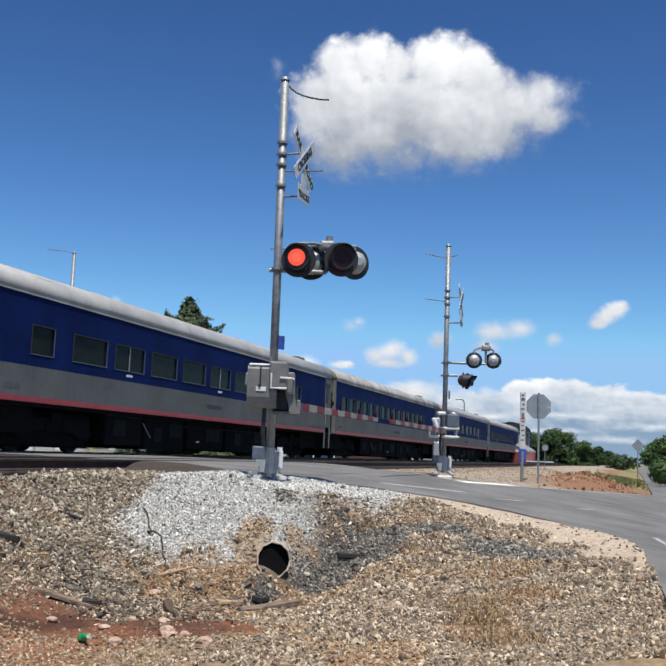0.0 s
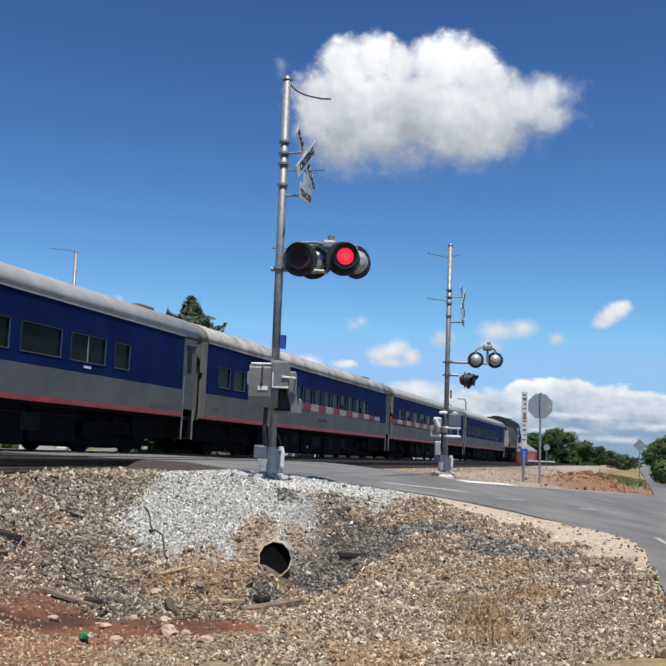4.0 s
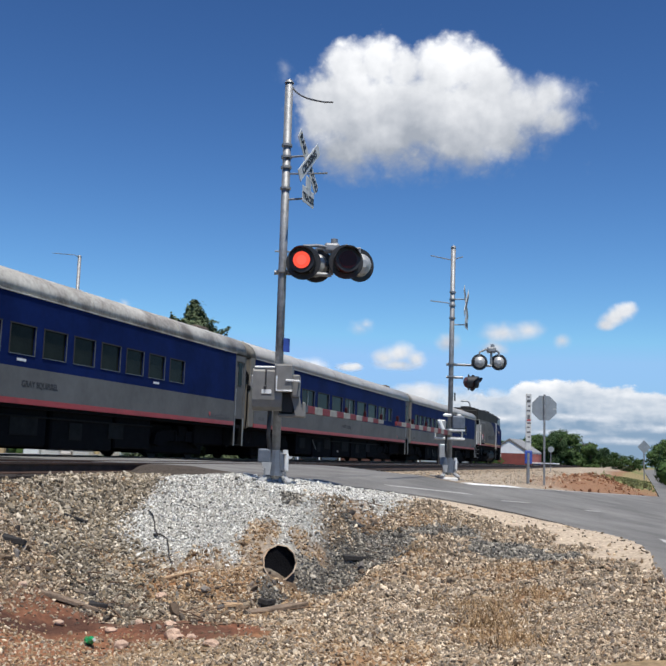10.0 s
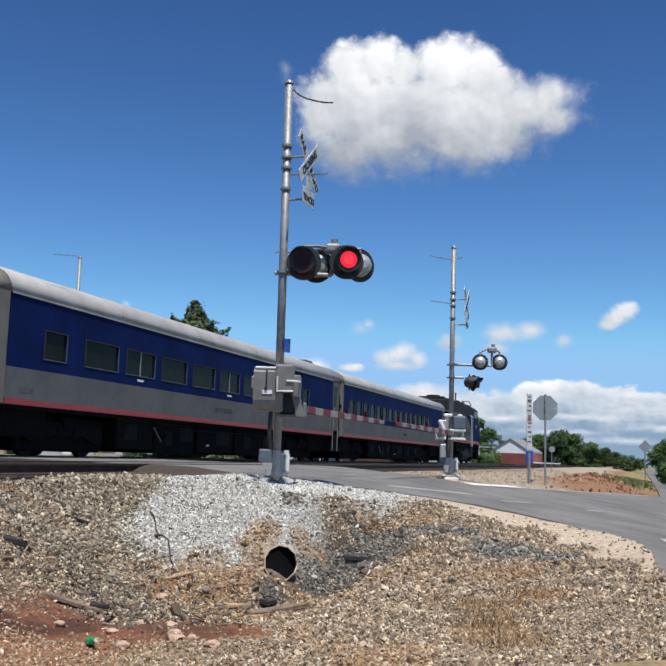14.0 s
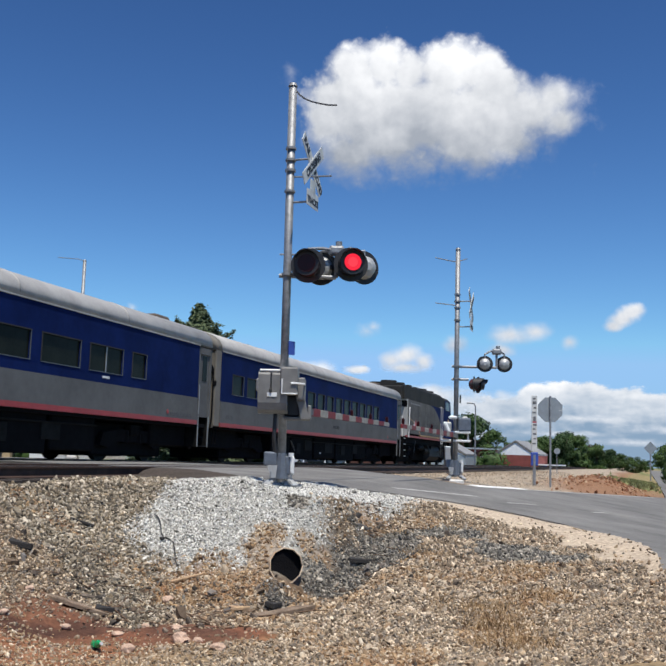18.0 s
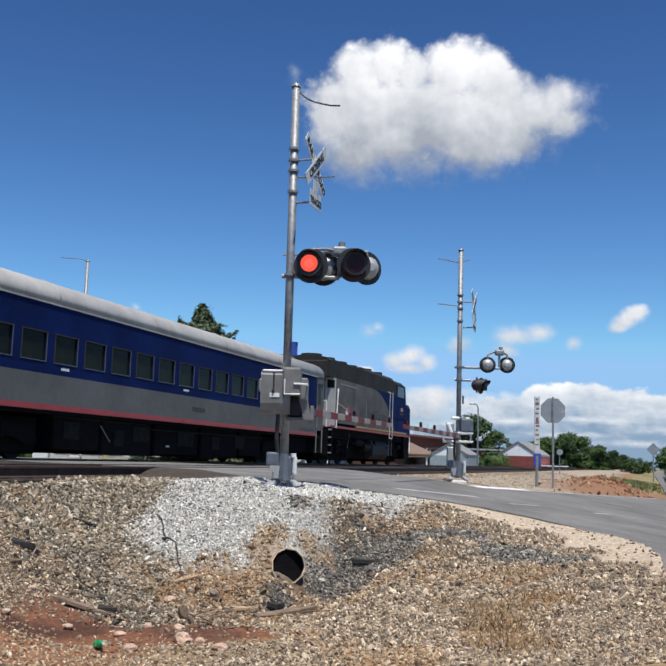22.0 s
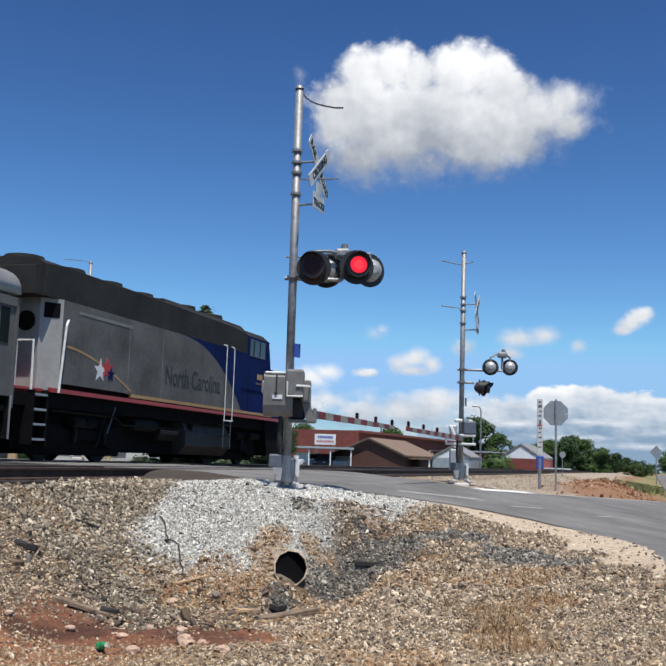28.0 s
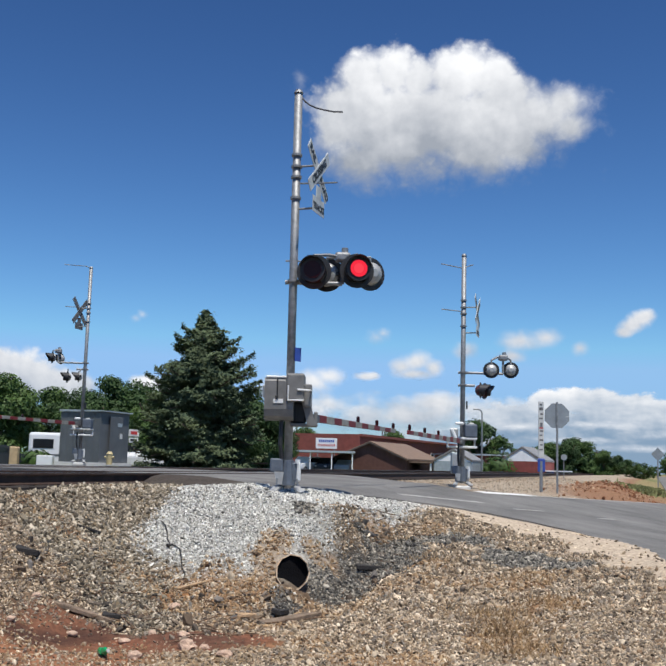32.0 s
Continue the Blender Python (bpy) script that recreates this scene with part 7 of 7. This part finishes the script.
def plank(label, s, p, ln, w, h, turn, tilt, material, lift=0.03):
    v = on_ground(s, p)
    o = thing("timber_scrap", label, "timber", pose(v.x, v.y, v.z + lift, 0, tilt, turn), "scraps of timber in the ditch")
    bm = box(ln, w, h, bevel=0.008)
    for vert in bm.verts:
        k = 1 if vert.co.x > 0 else -1
        vert.co.y += 0.25 * w * k * math.sin(ln * 7)
        vert.co.z += 0.2 * h * math.cos(31 * vert.co.y + k)
    part("board", bm, material, o)
    part("splinter", box(ln * 0.5, w * 0.25, h * 0.5, ln * 0.12, w * 0.5, h * 0.2, 0.004, m=pose(0, 0, 0, 0, 0, 4)), material, o)
    return o


OLDWOOD = mat("grey_weathered_wood", (0.20, 0.145, 0.10), 0.9, 0, 0.4, 10, 0.6, 50)
PALEWOOD = mat("pale_split_wood", (0.45, 0.30, 0.17), 0.85, 0, 0.3, 10, 0.5, 50)
CHAR = mat("blackened_wood", (0.03, 0.027, 0.025), 0.9, 0, 0.3, 10, 0.5, 40)
plank("long grey weathered plank lying in the ditch", 9.3, 5.8, 0.78, 0.11, 0.05, TURN - 63, 17, OLDWOOD)
plank("dark end of a broken plank", 9.5, 5.5, 0.2, 0.09, 0.06, TURN - 60, 10, CHAR)
plank("pale split stick on the gravel", 10.88, 5.2, 0.42, 0.045, 0.03, TURN - 67, -15, PALEWOOD)
plank("dark stick on the ballast slope", 11.13, 6.84, 0.34, 0.04, 0.035, TURN - 34, 18, CHAR)
plank("thick grey board below the culvert", 10.48, 3.83, 0.86, 0.12, 0.05, TURN - 25, -2, OLDWOOD, 0.05)
plank("blackened block of wood", 10.72, 4.05, 0.24, 0.15, 0.06, TURN - 20, 6, CHAR, 0.05)
plank("pale chip of wood", 10.36, 4.32, 0.24, 0.1, 0.04, TURN - 50, 3, PALEWOOD, 0.04)
plank("small dark block on the gravel", 11.6, 5.93, 0.09, 0.05, 0.04, TURN - 30, 0, CHAR)
plank("dark root stub on the slope", 9.5, 6.6, 0.26, 0.1, 0.07, TURN - 70, 14, CHAR)
plank("dark flat slab by the culvert", 12.4, 3.5, 0.34, 0.16, 0.06, TURN - 60, 5, CHAR)
v0 = on_ground(12.1, 6.33)
wire = thing("loose_wire", "thin dark wire lying down the slope", "wire", pose(v0.x, v0.y, v0.z))
pts = [on_ground(12.1 - 0.11 * k + 0.05 * math.sin(k * 1.3), 6.33 - 0.10 * k) - v0 + Vector((0, 0, 0.035)) for k in range(10)]
part("strand", arc_tube(pts, 0.008, 5), CHAR, wire)

GREENPLASTIC = mat("green_bottle_plastic", (0.01, 0.30, 0.10), 0.12, 0, 0.3, 12, spec=0.8)
v0 = on_ground(8.0, 4.69)
bottle = thing("green_bottle", "crumpled green plastic bottle lying on the clay", "bottle", pose(v0.x, v0.y, v0.z + 0.05, 0, 78, -58))
prof = ((0.0, 0.030), (0.012, 0.036), (0.05, 0.034), (0.07, 0.028), (0.10, 0.035), (0.14, 0.036), (0.165, 0.024), (0.185, 0.013), (0.205, 0.013))
bm = bmesh.new()
ringz = [[bm.verts.new((r * math.cos(a) * (1 + 0.12 * math.sin(9 * z * 10)), r * math.sin(a) * 0.8, z - 0.1)) for a in [2 * math.pi * i / 14 for i in range(14)]] for z, r in prof]
for a, b in zip(ringz, ringz[1:]):
    for i in range(14):
        bm.faces.new((a[i], a[(i + 1) % 14], b[(i + 1) % 14], b[i]))
bm.faces.new(ringz[0][::-1])
part("bottle_body", bm, GREENPLASTIC, bottle, "shiny green plastic")
part("cap", cyl(0.015, 0.018, 12, m=pose(0, 0, 0.104)), WHITE, bottle)
part("label_band", cyl(0.0365, 0.05, 14, m=pose(0, 0, -0.055)), GREENPLASTIC, bottle)

# broken bits in the ditch: dark chunks, twigs and bark
dg = np.random.RandomState(71)
DEBRIS = ((10.5, 5.0, 0.4), (10.55, 4.2, 0.35), (10.8, 3.9, 0.3), (9.5, 4.4, 0.35), (9.55, 5.4, 0.35), (9.9, 5.9, 0.35), (10.2, 4.6, 0.5), (11.9, 3.3, 0.4), (9.3, 6.6, 0.35), (13.0, 3.45, 0.3))
cs, cp = [np.concatenate([dg.normal(q[k], q[2] * 0.6, 34) for q in DEBRIS]) for k in (0, 1)]
scatter("ditch_rubble", "dark chunks of rubble and bark in the ditch", cs, cp, dg.lognormal(math.log(0.032), 0.4, len(cs)), stones("dark_rubble", ((0.03, 0.026, 0.022), (0.09, 0.075, 0.06), (0.16, 0.11, 0.07), (0.05, 0.045, 0.042), (0.28, 0.22, 0.16), (0.12, 0.12, 0.12))), 72)
bm = bmesh.new()
for k in range(150):
    q = DEBRIS[k % len(DEBRIS)]
    ts, tp2 = dg.normal(q[0], q[2] * 0.8), dg.normal(q[1], q[2] * 0.8)
    if math.hypot(ts - 11.2, tp2 - 4.0) < 0.55:
        continue
    v0 = on_ground(ts, tp2)
    d = Vector((dg.normal(), dg.normal(), 0.12 * dg.normal())).normalized() * dg.uniform(0.05, 0.2)
    rod(v0 + Vector((0, 0, 0.03)) - d, v0 + Vector((0, 0, 0.035)) + d, dg.uniform(0.003, 0.008), 5, bm)
tagged(part("twigs", bm, mat("dead_brown_twigs", (0.14, 0.085, 0.05), 0.9, 0, 0.4, 8)), "dead brown twigs strewn over the ditch", "twigs", kind="stuff")

# rough grass on the verge by the far road
gv = np.random.RandomState(73)
nG = 2600
qs, qp = gv.uniform(47, 76, nG), gv.normal(0.55, 0.7, nG)
qk = wave(qs, qp, 0.9, 78) + gv.normal(0, 0.3, nG) > 0.1
qs, qp = qs[qk], qp[qk]
qz = rough_ground(qs, qp)
cen = np.stack([AX.x * qs + NX.x * qp, AX.y * qs + NX.y * qp, qz + 0.06], -1)
nrm = gv.normal(size=cen.shape) * np.array([1, 1, 0.25])
nrm /= np.linalg.norm(nrm, axis=1, keepdims=True)
tagged(new("verge_grass", leaf_mesh("verge_grass", cen, nrm, 0.07, gv, DRYGRASS, 1.8)), "tufts of rough green grass on the verge", "grass", kind="stuff")

PINKROCK = mat("pale_pink_quartz", (0.52, 0.36, 0.26), 0.85, 0, 0.3, 14, 0.5, 60)
rk = np.random.RandomState(5)
for s, p, r in ((8.52, 4.12, 0.085), (8.07, 4.42, 0.07), (8.76, 5.49, 0.05), (8.9, 5.0, 0.05), (8.62, 4.0, 0.05), (9.3, 4.9, 0.05), (8.3, 5.9, 0.045), (10.45, 5.24, 0.07), (9.2, 4.5, 0.06), (8.2, 3.6, 0.06), (9.0, 6.1, 0.05)):
    v0 = on_ground(s, p)
    bm = bmesh.new()
    bmesh.ops.create_icosphere(bm, subdivisions=2, radius=r)
    for v in bm.verts:
        v.co = Vector((v.co.x * 1.25, v.co.y, v.co.z * 0.7)) * (0.8 + 0.4 * noise.noise(v.co * 14 + Vector((s, p, 0))) + 0.2 * rk.rand())
    ob = part("loose_rock", bm, PINKROCK, m=pose(v0.x, v0.y, v0.z + 0.3 * r, 0, 0, rk.uniform(0, 360)))
    tagged(ob, "pale pinkish rock lying on red clay", "rock", "rocks in the ditch")

STRAW = mat("dry_straw", (0.30, 0.19, 0.09), 0.9, 0, 0.4, 12)
wr = np.random.RandomState(9)
for s, p, r, cnt in ((8.5, 1.16, 0.4, 420), (9.4, 1.3, 0.4, 300), (7.6, 0.95, 0.35, 260), (9.8, 0.95, 0.4, 160), (11.1, 1.25, 0.4, 120), (12.15, 2.6, 0.35, 120), (9.6, 1.9, 0.5, 80), (13.0, 3.2, 0.4, 70), (13.6, 2.5, 0.5, 90), (9.2, 6.4, 0.5, 60), (10.3, 5.1, 0.45, 70)):
    v0 = on_ground(s, p)
    w = thing("dry_weeds", "thin patch of dry brown weeds", "weeds", pose(v0.x, v0.y, v0.z), "dry weeds on the bank")
    bm = bmesh.new()
    for k in range(cnt):
        a, q = wr.uniform(0, 6.28), r * wr.uniform(0, 1) ** 0.6
        x, y = q * math.cos(a), q * math.sin(a)
        lean = wr.normal(size=2) * 0.06
        hgt = wr.uniform(0.04, 0.13)
        u = Vector((wr.normal(), wr.normal(), 0)).normalized() * 0.004
        b0 = Vector((x, y, 0.02))
        tip = b0 + Vector((lean[0], lean[1], hgt))
        bm.faces.new([bm.verts.new(b0 - u), bm.verts.new(b0 + u), bm.verts.new(tip)])
    part("stalk_patch", bm, STRAW, w)



# the lamp plates turn: lit face out, or dark face out
LIT_LEFT = ((0.0, 0.65), (6.65, 12.55), (18.5, 24.4), (29.35, 30.05), (30.85, 31.5))


def lamp_rows(on):
    """Rows of a plate that faces out while on(t) holds."""
    marks = sorted({t for a, b in LIT_LEFT for t in (a, b) if 0 < t < 32})
    rows, a = [], 0.0 if on(0.0) else 180.0
    rows.append((0.0, a))
    for t in marks:
        b = 0.0 if on(t + 0.02) else 180.0
        if b == a:
            continue
        rows += [(t - 0.2, a)] + [(t - 1 / 30 + k / 30, a + (b - a) * k / 3) for k in range(4)] + [(t + 0.25, b)]
        a = b
    rows.append((32.0, a))
    return rows


def left_on(t):
    return any(a <= t < b for a, b in LIT_LEFT)


cars_roll = motions


def lamps_turn():
    for plate, on in zip(flashers, (left_on, lambda t: not left_on(t))):
        walk(plate, [(t, pose(0, -0.215, 0, 0, 0, a)) for t, a in lamp_rows(on)])


def clouds_drift():
    for ob in CLOUDS:
        rest = ob.matrix_basis.copy()
        walk(ob, [(t, Matrix.Translation((0.704 * (t - 9), 0, 0)) @ rest) for t in (0, 16, 32)])


def motions():
    cars_roll()
    clouds_drift()
    lamps_turn()


motions()
